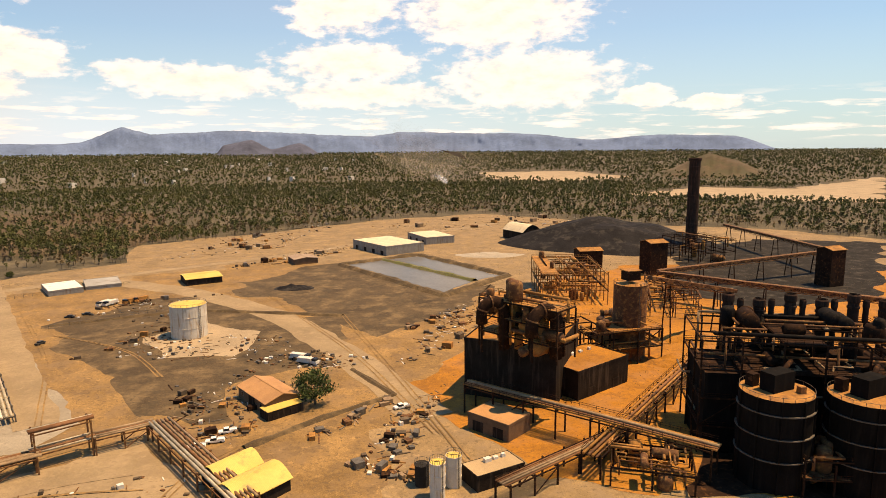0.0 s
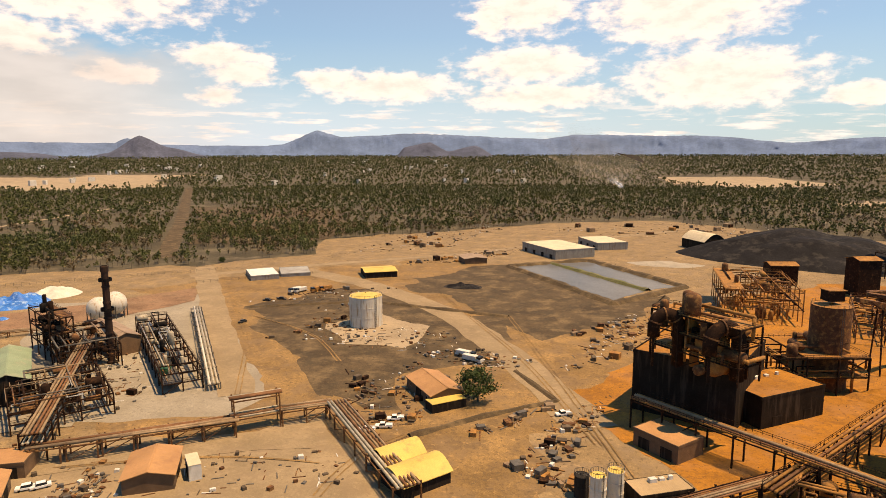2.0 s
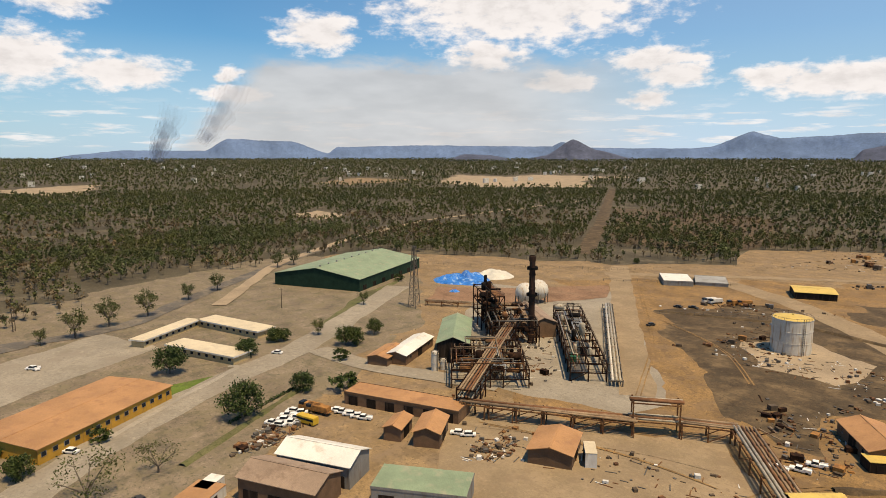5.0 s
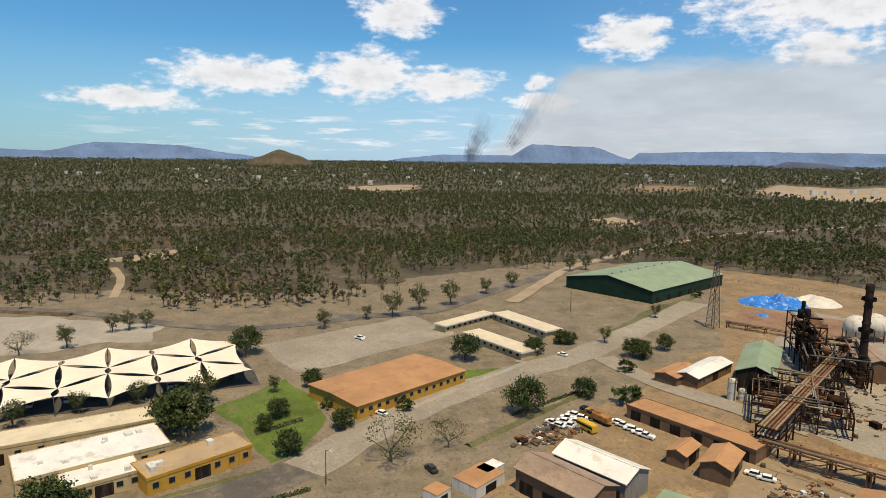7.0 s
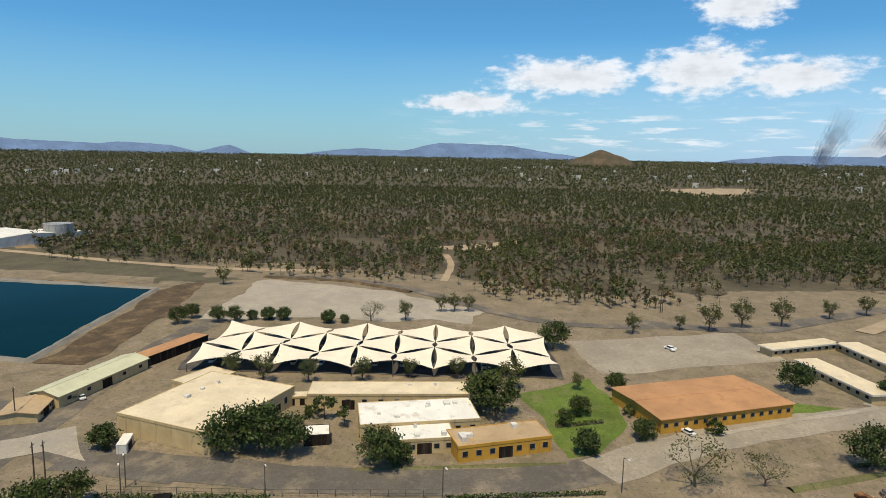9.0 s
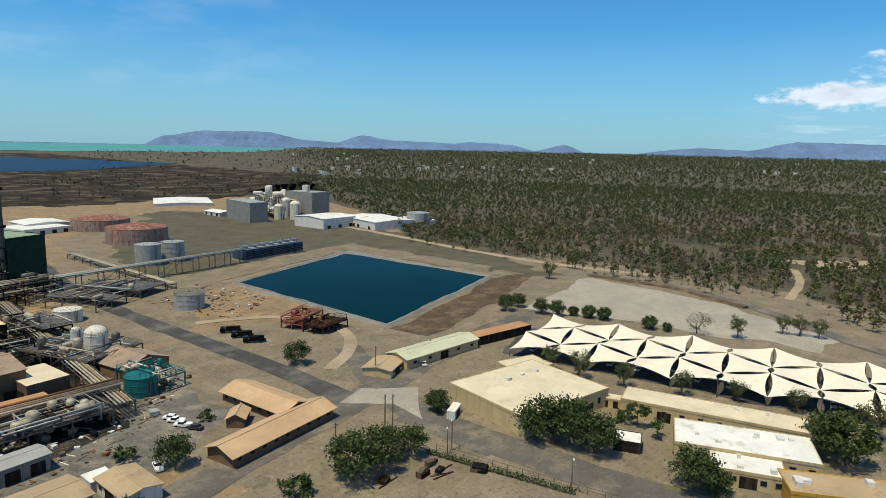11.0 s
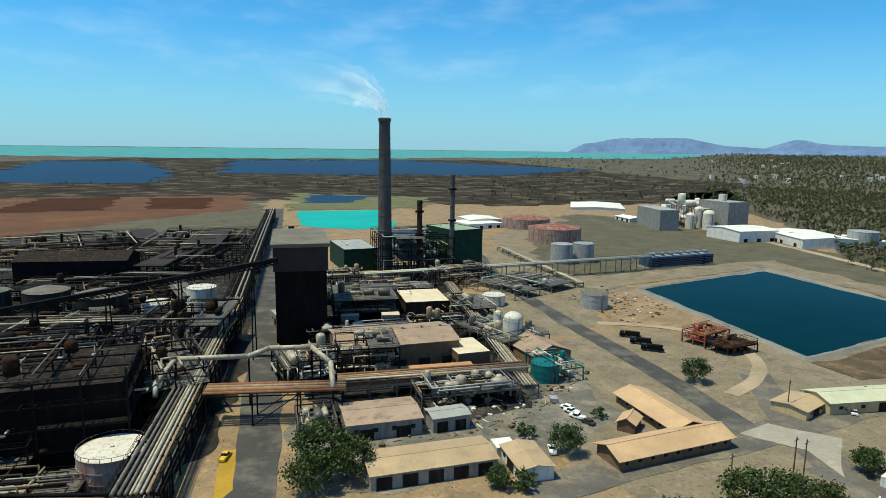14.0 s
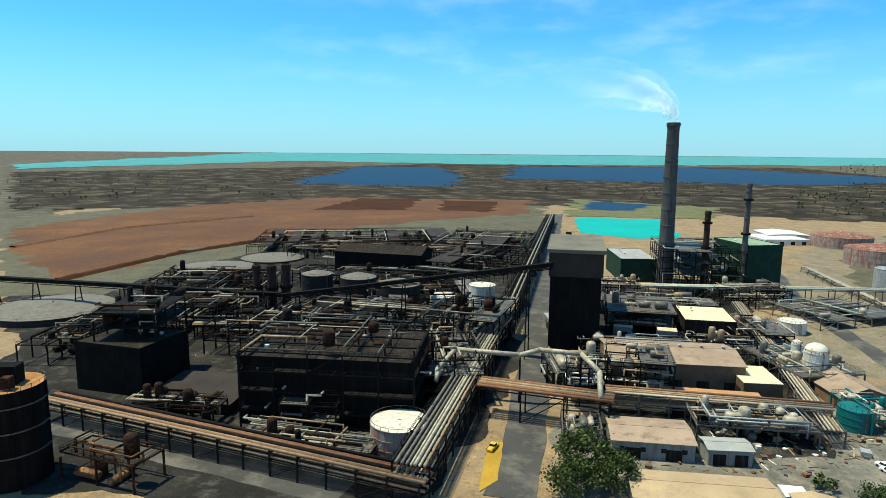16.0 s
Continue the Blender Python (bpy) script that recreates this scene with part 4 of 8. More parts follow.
def crown_mesh(name, h, rx, rz, clumps, leaves, size, seed, material, base=0.5, gap=0.0):
    r = np.random.default_rng(seed)
    co = []
    for k in range(clumps):
        d = r.normal(0, 1, 3)
        d /= np.linalg.norm(d)
        d *= r.uniform(.35, 1) ** .6
        c = np.array([d[0] * rx, d[1] * rx, h * base + rz + d[2] * rz])
        q = r.normal(0, .5, (leaves, 3)) * np.array([rx, rx, rz * .8]) * 0.34 + c
        u = r.normal(0, 1, (leaves, 3))
        u /= np.linalg.norm(u, axis=1)[:, None]
        v = np.cross(u, r.normal(0, 1, (leaves, 3)))
        v /= np.linalg.norm(v, axis=1)[:, None]
        s = size * r.uniform(.6, 1.4, leaves)[:, None]
        co.append(np.stack([q - u * s, q + v * s * .6, q + u * s, q - v * s * .6], 1).reshape(-1, 3))
    co = np.concatenate(co)
    nf = len(co) // 4
    me = bpy.data.meshes.new(name)
    me.from_pydata(co.tolist(), [], np.arange(nf * 4).reshape(-1, 4).tolist())
    me.materials.append(M[material])
    return me


def tree(label, h, rx, rz, leaf, seed, base=0.3, clumps=26, leaves=34, size=0.42, name="tree"):
    r = random.Random(seed)
    root = thing(name, 0, 0, 0, 0, label, "tree")
    bm = bmesh.new()

    def limb(a, b, r0, r1):
        a, b = Vector(a), Vector(b)
        d = b - a
        m = Matrix.Translation((a + b) / 2) @ d.to_track_quat("Z", "Y").to_matrix().to_4x4()
        bmesh.ops.create_cone(bm, cap_ends=True, segments=7, radius1=r0, radius2=r1, depth=d.length, matrix=m)

    fork = Vector((r.uniform(-.3, .3), r.uniform(-.3, .3), h * max(.18, base)))
    limb((0, 0, -.1), fork, h * .035, h * .024)
    for k in range(6):
        a = 2 * math.pi * k / 6 + r.uniform(-.4, .4)
        e = fork + Vector((math.cos(a) * rx * .6, math.sin(a) * rx * .6, rz * r.uniform(.5, 1.3)))
        limb(fork, e, h * .018, h * .008)
        for q in range(2):
            limb(e, e + Vector((math.cos(a + q - .5) * rx * .35, math.sin(a + q - .5) * rx * .35, rz * r.uniform(.1, .5))), h * .008, h * .003)
    part("trunk", bm, "bark", root)
    ob = new("crown", crown_mesh("crown", h, rx, rz, clumps, leaves, size, seed, leaf, base))
    ob.parent = root
    return root


TREES = {}


def plant(kind, x, y, s=1.0, turn=0.0):
    """Set a tree or bush of a kind at a place, scaled."""
    s *= {"shade": 1.35, "round": 1.15, "gum": 1.1}.get(kind, 1.15)
    m = pose(x, y, 0, 0, 0, turn) @ Matrix.Diagonal((s, s, s, 1))
    if kind not in TREES:
        k = {
            "shade": lambda: tree("leafy green shade tree beside the works road", 9, 4.6, 3.6, "leaf_green", 11, .16, 46, 60, .30),
            "round": lambda: tree("dense dark green round tree", 6, 3.1, 2.7, "leaf_green", 12, .08, 40, 60, .27),
            "gum": lambda: tree("sparse grey-green gum tree with open crown", 12, 4.2, 4.2, "leaf", 13, .28, 30, 44, .30),
            "bare": lambda: tree("half-bare spreading tree with pale branches", 10, 5.5, 3.6, "leaf", 14, .2, 24, 34, .22),
            "bush": lambda: tree("low green garden bush", 2.6, 1.9, 1.3, "leaf_green", 15, .02, 14, 30, .28, "bush"),
            "palm": lambda: tree("feathery green palm in the office garden", 6, 2.6, 1.3, "leaf_green", 16, .62, 14, 24, .42),
        }[kind]
        TREES[kind] = k()
        TREES[kind].matrix_basis = m
        return TREES[kind]
    base = TREES[kind]
    made = copy_thing(base, Matrix.Identity(4))
    made.matrix_basis = m
    return made


def car_kind(label, paint, kind="sedan"):
    root = thing("car" if kind != "truck" else "truck", 0, 0, 0, 0, label, "car" if kind != "truck" else "truck")
    L = {"sedan": 4.5, "ute": 5.1, "bus": 7.0, "truck": 9.0}[kind]
    W = 1.85 if kind in ("sedan", "ute") else 2.4
    bm = bmesh.new()
    if kind == "truck":
        box(bm, 0.4, 0, .9, L - .8, W, .35)
        box(bm, .9, 0, 1.25, L - 3, W, 1.5)
        box(bm, -L / 2 + 1.1, 0, .6, 2.0, W, 1.3)
    elif kind == "bus":
        box(bm, 0, 0, .4, L, W, 2.2)
    else:
        box(bm, 0, 0, .35, L, W, .62)
    bmesh.ops.bevel(bm, geom=bm.edges[:], offset=.1, segments=2, affect="EDGES")
    part("body", bm, paint, root)
    bm = bmesh.new()
    if kind == "sedan":
        box(bm, .15, 0, .97, 2.5, W - .15, .55)
    elif kind == "ute":
        box(bm, -.4, 0, .97, 1.8, W - .15, .65)
    elif kind == "bus":
        box(bm, 0, 0, 1.5, L - .3, W + .04, .6)
    else:
        box(bm, -L / 2 + 1.2, 0, 1.9, 1.7, W - .1, .85)
    if kind in ("sedan", "ute"):
        for v in bm.verts:
            if v.co.z > 1.4:
                v.co.x *= .78
                v.co.y *= .85
    part("glass_cabin", bm, "glass_dark", root)
    if kind in ("sedan", "ute"):
        part("cabin_roof", boxes((.12 if kind == "sedan" else -.32, 0, 1.5 if kind == "sedan" else 1.6, 1.95 if kind == "sedan" else 1.4, W - .4, .06)), paint, root)
    if kind == "ute":
        for v in (1, -1):
            part("tray_side", boxes((1.6, v * (W / 2 - .06), .97, 1.8, .08, .3)), paint, root)
    wr = .34 if kind in ("sedan", "ute") else .5
    for x in (-L * .3, L * .3):
        for s in (-1, 1):
            bm = bmesh.new()
            tube(bm, (x, s * (W / 2 - .25), wr), (x, s * (W / 2), wr), wr, 14)
            part("wheel", bm, "rubber", root)
    return root


CARS = {}


def park(kind, x, y, turn):
    spec = {"white": ("white sedan parked on bare dirt", "car_white", "sedan"), "ute": ("white utility truck with open tray", "car_white", "ute"), "dark": ("dark sedan parked on bare dirt", "car_dark", "sedan"), "bus": ("small yellow bus parked beside the cars", "car_yellow", "bus"), "truck": ("parked flatbed truck with pale load", "wall_white", "truck"), "brown": ("dusty brown parked truck with load", "rust_dust", "truck"), "yellow": ("yellow utility truck parked in the yard", "car_yellow", "ute"), "black": ("black trailer load beside the road", "wall_black", "truck")}[kind]
    m = pose(x, y, .06, 0, 0, turn)
    if kind not in CARS:
        CARS[kind] = car_kind(*spec)
        CARS[kind].matrix_basis = m
        return
    copy_thing(CARS[kind], m)


def lamp_post(x, y, h=9.0, turn=0):
    if "lamp" in CARS:
        copy_thing(CARS["lamp"], pose(x, y, 0, 0, 0, turn))
        return
    root = thing("street_lamp", x, y, 0, turn, "slim grey street lamp beside the road", "street lamp", "street lamps")
    part("post", lathe([(.16, 0), (.14, h * .5), (.09, h)], 10), "steel", root)
    bm = bmesh.new()
    beam(bm, (0, 0, h - .1), (1.6, 0, h + .3), .1)
    part("arm", bm, "steel", root)
    part("lamp_head", boxes((1.8, 0, h + .2, .9, .35, .18)), "wall_white", root)
    CARS["lamp"] = root


def power_pole(x, y, h=11.0, turn=0):
    if "pole" in CARS:
        copy_thing(CARS["pole"], pose(x, y, 0, 0, 0, turn))
        return
    root = thing("power_pole", x, y, 0, turn, "weathered timber power pole with crossarm", "power pole", "power poles")
    part("post", lathe([(.2, 0), (.14, h)], 10), "timber", root)
    part("crossarm", boxes((0, 0, h - .9, 2.4, .14, .16)), "timber", root)
    for k in (-1, 0, 1):
        p = part("insulator", lathe([(.07, 0), (.07, .25), (0, .3)], 8), "wall_white", root)
        p.location = (k, 0, h - .74)
    CARS["pole"] = root


def heap(name, label, x, y, rx, ry, h, material, seed=1, turn=0, category="mound", lumps=0.35, kind=""):
    """An uneven mound."""
    bm = bmesh.new()
    n, m = 40, 10
    rings = []
    for j in range(m + 1):
        f = j / m
        row = []
        for k in range(n):
            a = 2 * math.pi * k / n
            e = 1 + .22 * noise.noise(Vector((math.cos(a) * 1.3, math.sin(a) * 1.3, seed)))
            px, py = math.cos(a) * rx * f * e, math.sin(a) * ry * f * e
            z = h * (1 - f ** 1.5) * (1 + lumps * noise.noise(Vector((px / rx * 3, py / ry * 3, seed + 9))))
            row.append(bm.verts.new((px, py, z if j < m else -.05)))
            if j == 0:
                break
        rings.append(row)
    for a, b in zip(rings, rings[1:]):
        for k in range(n):
            q = list(dict.fromkeys([a[k % len(a)], b[k], b[(k + 1) % n], a[(k + 1) % len(a)]]))
            bm.faces.new(q)
    ob = part(name, bm, material, None)
    ob.matrix_basis = pose(x, y, 0, 0, 0, turn)
    return tagged(ob, label, category, "", kind)


def clutter(label, pts, n, seed, mats=("rust", "timber", "steel", "rust_dust", "pipe_tan", "rust_dark"), size=(.6, 3.0), name="scrap_pile", category="scrap"):
    """Loose scrap and stores lying in a yard: each bundle is one thing with its pieces."""
    r = random.Random(seed)
    (x0, y0), (x1, y1), (x2, y2) = pts
    for k in range(int(n * 0.38)):
        u, v = r.random(), r.random()
        x, y = x0 + (x1 - x0) * u + (x2 - x0) * v, y0 + (y1 - y0) * u + (y2 - y0) * v
        root = thing(name, x, y, 0, r.uniform(0, 180), label, category, label)
        for q in range(r.randint(1, 4)):
            s = r.uniform(*size)
            kind = r.random()
            if kind < .55:
                piece("crate", r.choice(mats), root, r.uniform(-2, 2), r.uniform(-1.5, 1.5), 0, s, s * r.uniform(.4, .9), s * r.uniform(.3, .7), r.uniform(-20, 20))
            else:
                y_ = r.uniform(-1.5, 1.5)
                piece("bar", r.choice(mats), root, 0, y_, 0, s * 2.6, .35, .3, r.uniform(-15, 15))


# ---- bush and forest ----


def on_road(x, y, gap):
    for pts, half in ROADS:
        for p, q in zip(pts, pts[1:]):
            ux, uy = q[0] - p[0], q[1] - p[1]
            f = max(0, min(1, ((x - p[0]) * ux + (y - p[1]) * uy) / (ux * ux + uy * uy)))
            if abs(x - p[0] - f * ux) < half + gap and math.hypot(x - p[0] - f * ux, y - p[1] - f * uy) < half + gap:
                return True
    return False



def build_forest():
    r = random.Random(21)
    near, mid, dry = [], [], []

    def free(x, y):
        if inside(x, y, EDGE):
            return False
        if any(inside(x, y, q) for q in CLEARINGS):
            return False
        return not on_road(x, y, 2.5)

    for lo, hi, area, faces, n_az in ((180, 700, 36, 48, (-45, 158)), (700, 1500, 78, 22, (-45, 168)), (1500, 3600, 300, 9, (-50, 165)), (3600, 4550, 440, 5, (-50, 150))):
        count = int(.5 * radians(n_az[1] - n_az[0]) * (hi * hi - lo * lo) / area)
        for k in range(count):
            d = math.sqrt(r.uniform(lo * lo, hi * hi))
            a = radians(r.uniform(*n_az))
            x, y = -math.sin(a) * d, math.cos(a) * d
            dens = noise.noise(Vector((x * .006, y * .006, 3))) + .5 * noise.noise(Vector((x * .02, y * .02, 8)))
            if dens < (-.30 if d < 600 else -.55) + r.uniform(-.25, .25) or not free(x, y):
                continue
            if math.degrees(a) > 144 and d > 500 and r.random() < min(.93, (math.degrees(a) - 144) / 7):
                continue
            h = r.uniform(5.5, 12) * (1 if d < 1500 else 1.25)
            if dens < .12 and d < 900 and r.random() < .6:
                dry.append((x, y, h * .85, faces * .5))
            else:
                (near if d < 700 else mid).append((x, y, h, faces))
    for k in range(900):
        a, d = radians(r.uniform(160, 236)), math.sqrt(r.uniform(800 ** 2, 1900 ** 2))
        x, y = -math.sin(a) * d, math.cos(a) * d
        if free(x, y) and noise.noise(Vector((x * .004, y * .004, 5))) > -.05:
            mid.append((x, y, r.uniform(4, 9), 10))
    scatter_mesh("forest", near, "bark", "leaf", "open grey-green eucalypt bush round the works", 1)
    scatter_mesh("forest", mid, "bark", "leaf", "far eucalypt forest on the plain", 2)
    scatter_mesh("forest", dry, "bark", "leaf_dry", "dry brownish scrub trees", 3)


# ---- ground areas ----
patch("office_ground", [(-58, -240), (-392, -300), (-398, -150), (-378, 4), (-445, 116), (-482, 214), (-364.23, 255.54), (-254.86, 186.17), (-199.18, 111.56), (-144.5, 49.1), (-128, 18.01), (-58, -100)], 0.07, "dirt_office", "grey-brown ground round the offices", 4)
patch("yard_ground", [(13.26, -135.41), (17.8, -184.59), (-65.1, -215.86), (-78.95, -183.08), (-58.74, -149.54)], 0.12, "yard_grey", "grey worn yard of the plant", 2)
patch("yard_ground", [(-54.78, -200.68), (-80.26, -215.34), (-80.42, -169.69), (-52, -149.26)], 0.12, "yard_grey", "grey worn yard of the plant", 2)
patch("tank_ground", [(-55.74, -250.69), (-89.34, -431.54), (-173.24, -693.95), (-311.82, -723.66), (-352.3, -576.43), (-189.03, -382), (-98.86, -258.5)], 0.09, "dirt_office", "grey-brown weedy ground round the tanks", 3)
patch("yard_ground", [(-209.8, 229.42), (-273.25, 307.31), (-200.42, 399.72), (-118.24, 460.07), (-66.44, 437.36), (20.61, 344.97), (15.09, 252.17), (-16.46, 198.36), (-15.94, 134.21), (-126.42, 119.25)], 0.08, "dirt_tan", "orange-tan worn dirt of the stores yard", 4)
patch("orange_dust", [(-16.46, 198.36), (15.09, 252.17), (22.84, 331.46), (122.44, 427.06), (198.43, 423.62), (295.45, 419.22), (330, 200), (240, 60), (61.39, 137.88), (28.79, 140.92)], 0.10, "dirt_orange", "orange ore dust over the ground", 3)
patch("pale_yard", [(-158.8, 123.7), (-103.6, 151.3), (-86.4, 165.3), (-64.1, 149.3), (-47.2, 125.4), (-82.1, 95.2), (-114.4, 86.5)], 0.09, "road_tan", "pale worn yard before the pipe rack", 2)
patch("pale_yard", [(-298.2, 259.8), (-224.3, 307.6), (-110.7, 178.5), (-113.9, 160.9), (-156.1, 143.2), (-179.6, 141.1)], 0.09, "dirt_grey", "pale bare yard of the acid plant", 2)
patch("dark_ground", [(-121.7, 358.8), (-92.6, 437.0), (-50.2, 452.8), (4.4, 346.4), (32.4, 375.2), (12.2, 315.5), (-28.8, 265.5), (-53.0, 289.5), (-85.6, 329.5)], 0.1, "dirt_dark", "dark dried bed beside the shallow ponds", 3)
patch("dark_ground", [(-187.0, 289.2), (-153.1, 345.5), (-120.5, 334.9), (-52.6, 260.9), (-38.1, 233.7), (-65.0, 216.5), (-85.0, 204.9), (-85.9, 182.5), (-118.5, 212.2), (-149.8, 244.0)], 0.1, "dirt_dark", "dark weedy ground round the tank", 3)
patch("dark_ground", [(-127.58, 374.79), (-104.44, 403.92), (-56.92, 371.37), (4.45, 319.63), (-26.85, 278.91), (-46.59, 299.44)], 0.12, "dirt_dark", "dark dried pond bed", 3)
patch("dark_ground", [(-183.43, 285.13), (-126.16, 309.09), (-49.23, 299.56), (-41.26, 262.02), (-62.87, 233.06), (-74.16, 203.18), (-65.08, 179.95), (-76.84, 176.57)], 0.12, "dirt_dark", "dark weedy ground round the tank", 3)
patch("pale_ground", [(-131.42, 265.88), (-112.04, 286.71), (-79.89, 271.45), (-83.27, 239.49), (-109.19, 238.26)], 0.18, "track", "pale bund round the tank", 2)
patch("pond_water", [(-70.92, 442.13), (-46.43, 458.79), (17.51, 380.36), (-1.34, 345.79)], 0.2, "grey_pond", "shallow silty grey pond", 1.5)
patch("pond_water", [(-42.83, 460.95), (-16.83, 471.35), (37.99, 395.28), (19.94, 380.26)], 0.2, "grey_pond", "shallow silty grey pond", 1.5)
patch("parking_ground", [(-270.85, -23.53), (-315.73, 48.01), (-277.57, 63.74), (-233.55, -6.51)], 0.14, "dirt_grey", "pale gravel car park", 1)
patch("parking_ground", [(-244.4, -194.09), (-343.61, -219.75), (-340.08, -132.95), (-310.67, -64.59), (-287.48, -72.64), (-268.21, -156.96)], 0.14, "concrete", "pale bare sand field", 2)
patch("lawn", [(-203.24, -33.53), (-227.72, -10.35), (-191.14, 3.37), (-169.3, -3.92), (-161.42, -12.73), (-185.29, -22)], 0.16, "lawn", "green watered lawn", 1)
patch("lawn", [(-199.6, 24.83), (-227.36, 56.27), (-226.84, 72.02), (-192.43, 29.05)], 0.16, "lawn", "strip of green lawn", .6)
patch("grass_verge", [(-264.61, 127.74), (-306.41, 175.4), (-340.91, 227.53), (-317.17, 205.19), (-256.16, 130.42)], 0.16, "dry_grass", "patchy green verge", 1)
patch("weedy_ground", [(331.78, -253.28), (672.17, -521.87), (640.22, -816.44), (399.1, -1078.2), (168.38, -1180.42), (71.99, -580.15), (215.82, -582.7), (288.66, -424.55), (280.36, -270.06)], 0.08, "dirt_weedy", "brown weedy ground round the tailings", 4)
patch("orange_field", [(453.15, -362.34), (596.06, -479.26), (595.67, -759.18), (503.63, -974.51), (162.2, -1048.3), (133.26, -821.95), (269.67, -623.85), (340.46, -431.12), (326.07, -294.47)], 0.12, "field_orange", "orange tailings field", 4)
patch("brown_field", [(522.86, -419.37), (565.04, -516.11), (441.71, -652.65), (451.23, -547.01), (409.4, -326.54)], 0.2, "field_brown", "dark brown tailings bed", 2)
patch("brown_field", [(412.59, -765.06), (440.34, -972.82), (344.3, -1012.26), (299.44, -808.77)], 0.2, "field_brown", "dark brown tailings bed", 2)
patch("brown_field", [(357.49, -284.08), (387.98, -333.76), (386.38, -467.43), (378.25, -558.07), (334.68, -540.14), (344.78, -385.68), (324.87, -278.15)], 0.2, "field_brown", "dark brown tailings bed", 2)
patch("brown_field", [(446.78, -671.99), (452.19, -805.65), (401.47, -752.06), (382.11, -629.16)], 0.2, "field_brown", "dark brown tailings bed", 2)
patch("brown_field", [(256.27, -825.44), (298.15, -991.25), (209.57, -999.72), (178.01, -819.32)], 0.2, "field_brown", "dark brown tailings bed", 2)
patch("plain", [(774.51, -625.26), (1667.53, -1357.15), (779.73, -2710.06), (-599.51, -2796.46), (-838.38, -1609.77), (-942.09, -1372.84), (-499.47, -983.87), (-698.83, -942.78), (-215.37, -865.8), (96.47, -974.79)], 0.06, "plain", "brown marshy plain", 6)
patch("lagoon", [(343.77, -1741.39), (445.19, -2500.68), (-188.5, -2748.54), (-803.08, -2032.07), (-425.67, -1723.2)], 0.4, "lagoon", "dark blue lagoon behind the works", 6)
patch("lagoon", [(789.37, -1357.13), (1011.45, -2264.37), (735.76, -2347.39), (447.78, -1702.08), (405.1, -1368.35)], 0.4, "lagoon", "dark blue lagoon behind the works", 6)
patch("blue_pond", [(64.01, -905.88), (70.19, -1054.92), (-35.63, -1031.38), (-0.49, -905.51)], 0.4, "lagoon", "small blue pond in the marsh", 3)
patch("marsh_grass", [(79.39, -800.63), (99.24, -1093.11), (-125.86, -1022.25), (-94.98, -829.84)], 0.3, "dry_grass", "patch of green marsh grass", 4)
patch("teal_pond", [(50.94, -644.07), (70.95, -793.41), (-34.95, -807.73), (-45.05, -644.43), (-0.39, -616.52)], 0.45, "teal", "bright teal effluent pond", 1)
patch("sea", [(482.32, -2732.76), (-165.47, -2925.32), (-485.32, -3082.02), (-1161.26, -3046.16), (-1575.09, -3035.7), (-2451.23, -3951.45), (-1109.56, -4515.68), (799.23, -4494.49), (2518.13, -3909.16), (2046.3, -1668.01), (1795.07, -1461.83), (1529.54, -2632.97)], 0.8, "sea", "pale turquoise sea on the horizon", 8, 60)

patch("sooty_ground", [(155.3, -134.18), (42.95, -130.54), (36.48, -197.59), (50.66, -299.89), (79.16, -597.67), (226.96, -612.82), (302.01, -444.43), (294.43, -304.93), (329.57, -261.23), (192.77, -149.31)], 0.13, "soot_ground", "dark sooty ground of the plant", 3)
patch("sooty_ground", [(165.16, -139.3), (192.77, -149.31), (135.08, -102.11), (46.76, -125.65), (43.34, -131.71)], 0.11, "soot_ground", "dark sooty ground of the plant", 2)
patch("sooty_ground", [(25.42, -244.63), (4.84, -168.41), (-54.71, -177.69), (-57.37, -258.59), (-60.85, -374.22), (27.69, -409.43)], 0.13, "soot_ground", "dark sooty ground of the plant", 3)
patch("dark_ground", [(66.46, 157.44), (94.48, 195.83), (143.04, 194.79), (101.5, 134.83), (56.5, 135.51)], 0.14, "rust_dark", "dark sooty ground under the roasters", 2)

patch("weedy_ground", [(-151.94, -542.41), (-270.18, -761.33), (-388.04, -627.08), (-384.63, -484.15), (-359.07, -313.09), (-337.05, -231.42), (-305.3, -268.97), (-282.34, -399.69), (-165.87, -352.85), (-128.6, -406.38)], 0.1, "dirt_weedy", "brown weedy ground between tanks and bush", 4)
patch("dark_ground", [(124.92, 341.17), (177.58, 471.51), (266.83, 541.4), (367.66, 519.07), (232.61, 324.11), (157.3, 308.65)], 0.15, "soot_ground", "dark sooty ground behind the roasters", 3)

# ---- roads ----
road("road", [(-119.45, -137.52), (-125.7, -110.51), (-128.71, -78.27), (-139.37, -38.07), (-150.87, -11.36), (-163.87, 1.26)], 13, 0.20, "road_dust", "grey dusty works road")
road("road", [(-158.0, -4.0), (-191.85, 27.44), (-215.0, 62.5), (-240.48, 112.81), (-320.02, 214.38)], 14, 0.21, "dirt_grey", "pale dusty works road")
road("road", [(-143.9, -202.53), (-118.19, -131.98), (-123.54, -103.45)], 11, 0.21, "road_dust", "grey works road junction")
road("road", [(-40.29, -132.86), (-67.79, -142.69), (-115.08, -154.68), (-157.67, -170.12), (-192.71, -176.91), (-213.13, -183.68), (-249.88, -187.09)], 12, 0.19, "road_dust", "grey works road")
road("road", [(-113.14, -157.98), (-108.75, -211.08), (-98.24, -277.69), (-88.04, -363.52), (-94.4, -496.95)], 9, 0.22, "asphalt", "asphalt road beside the pond")
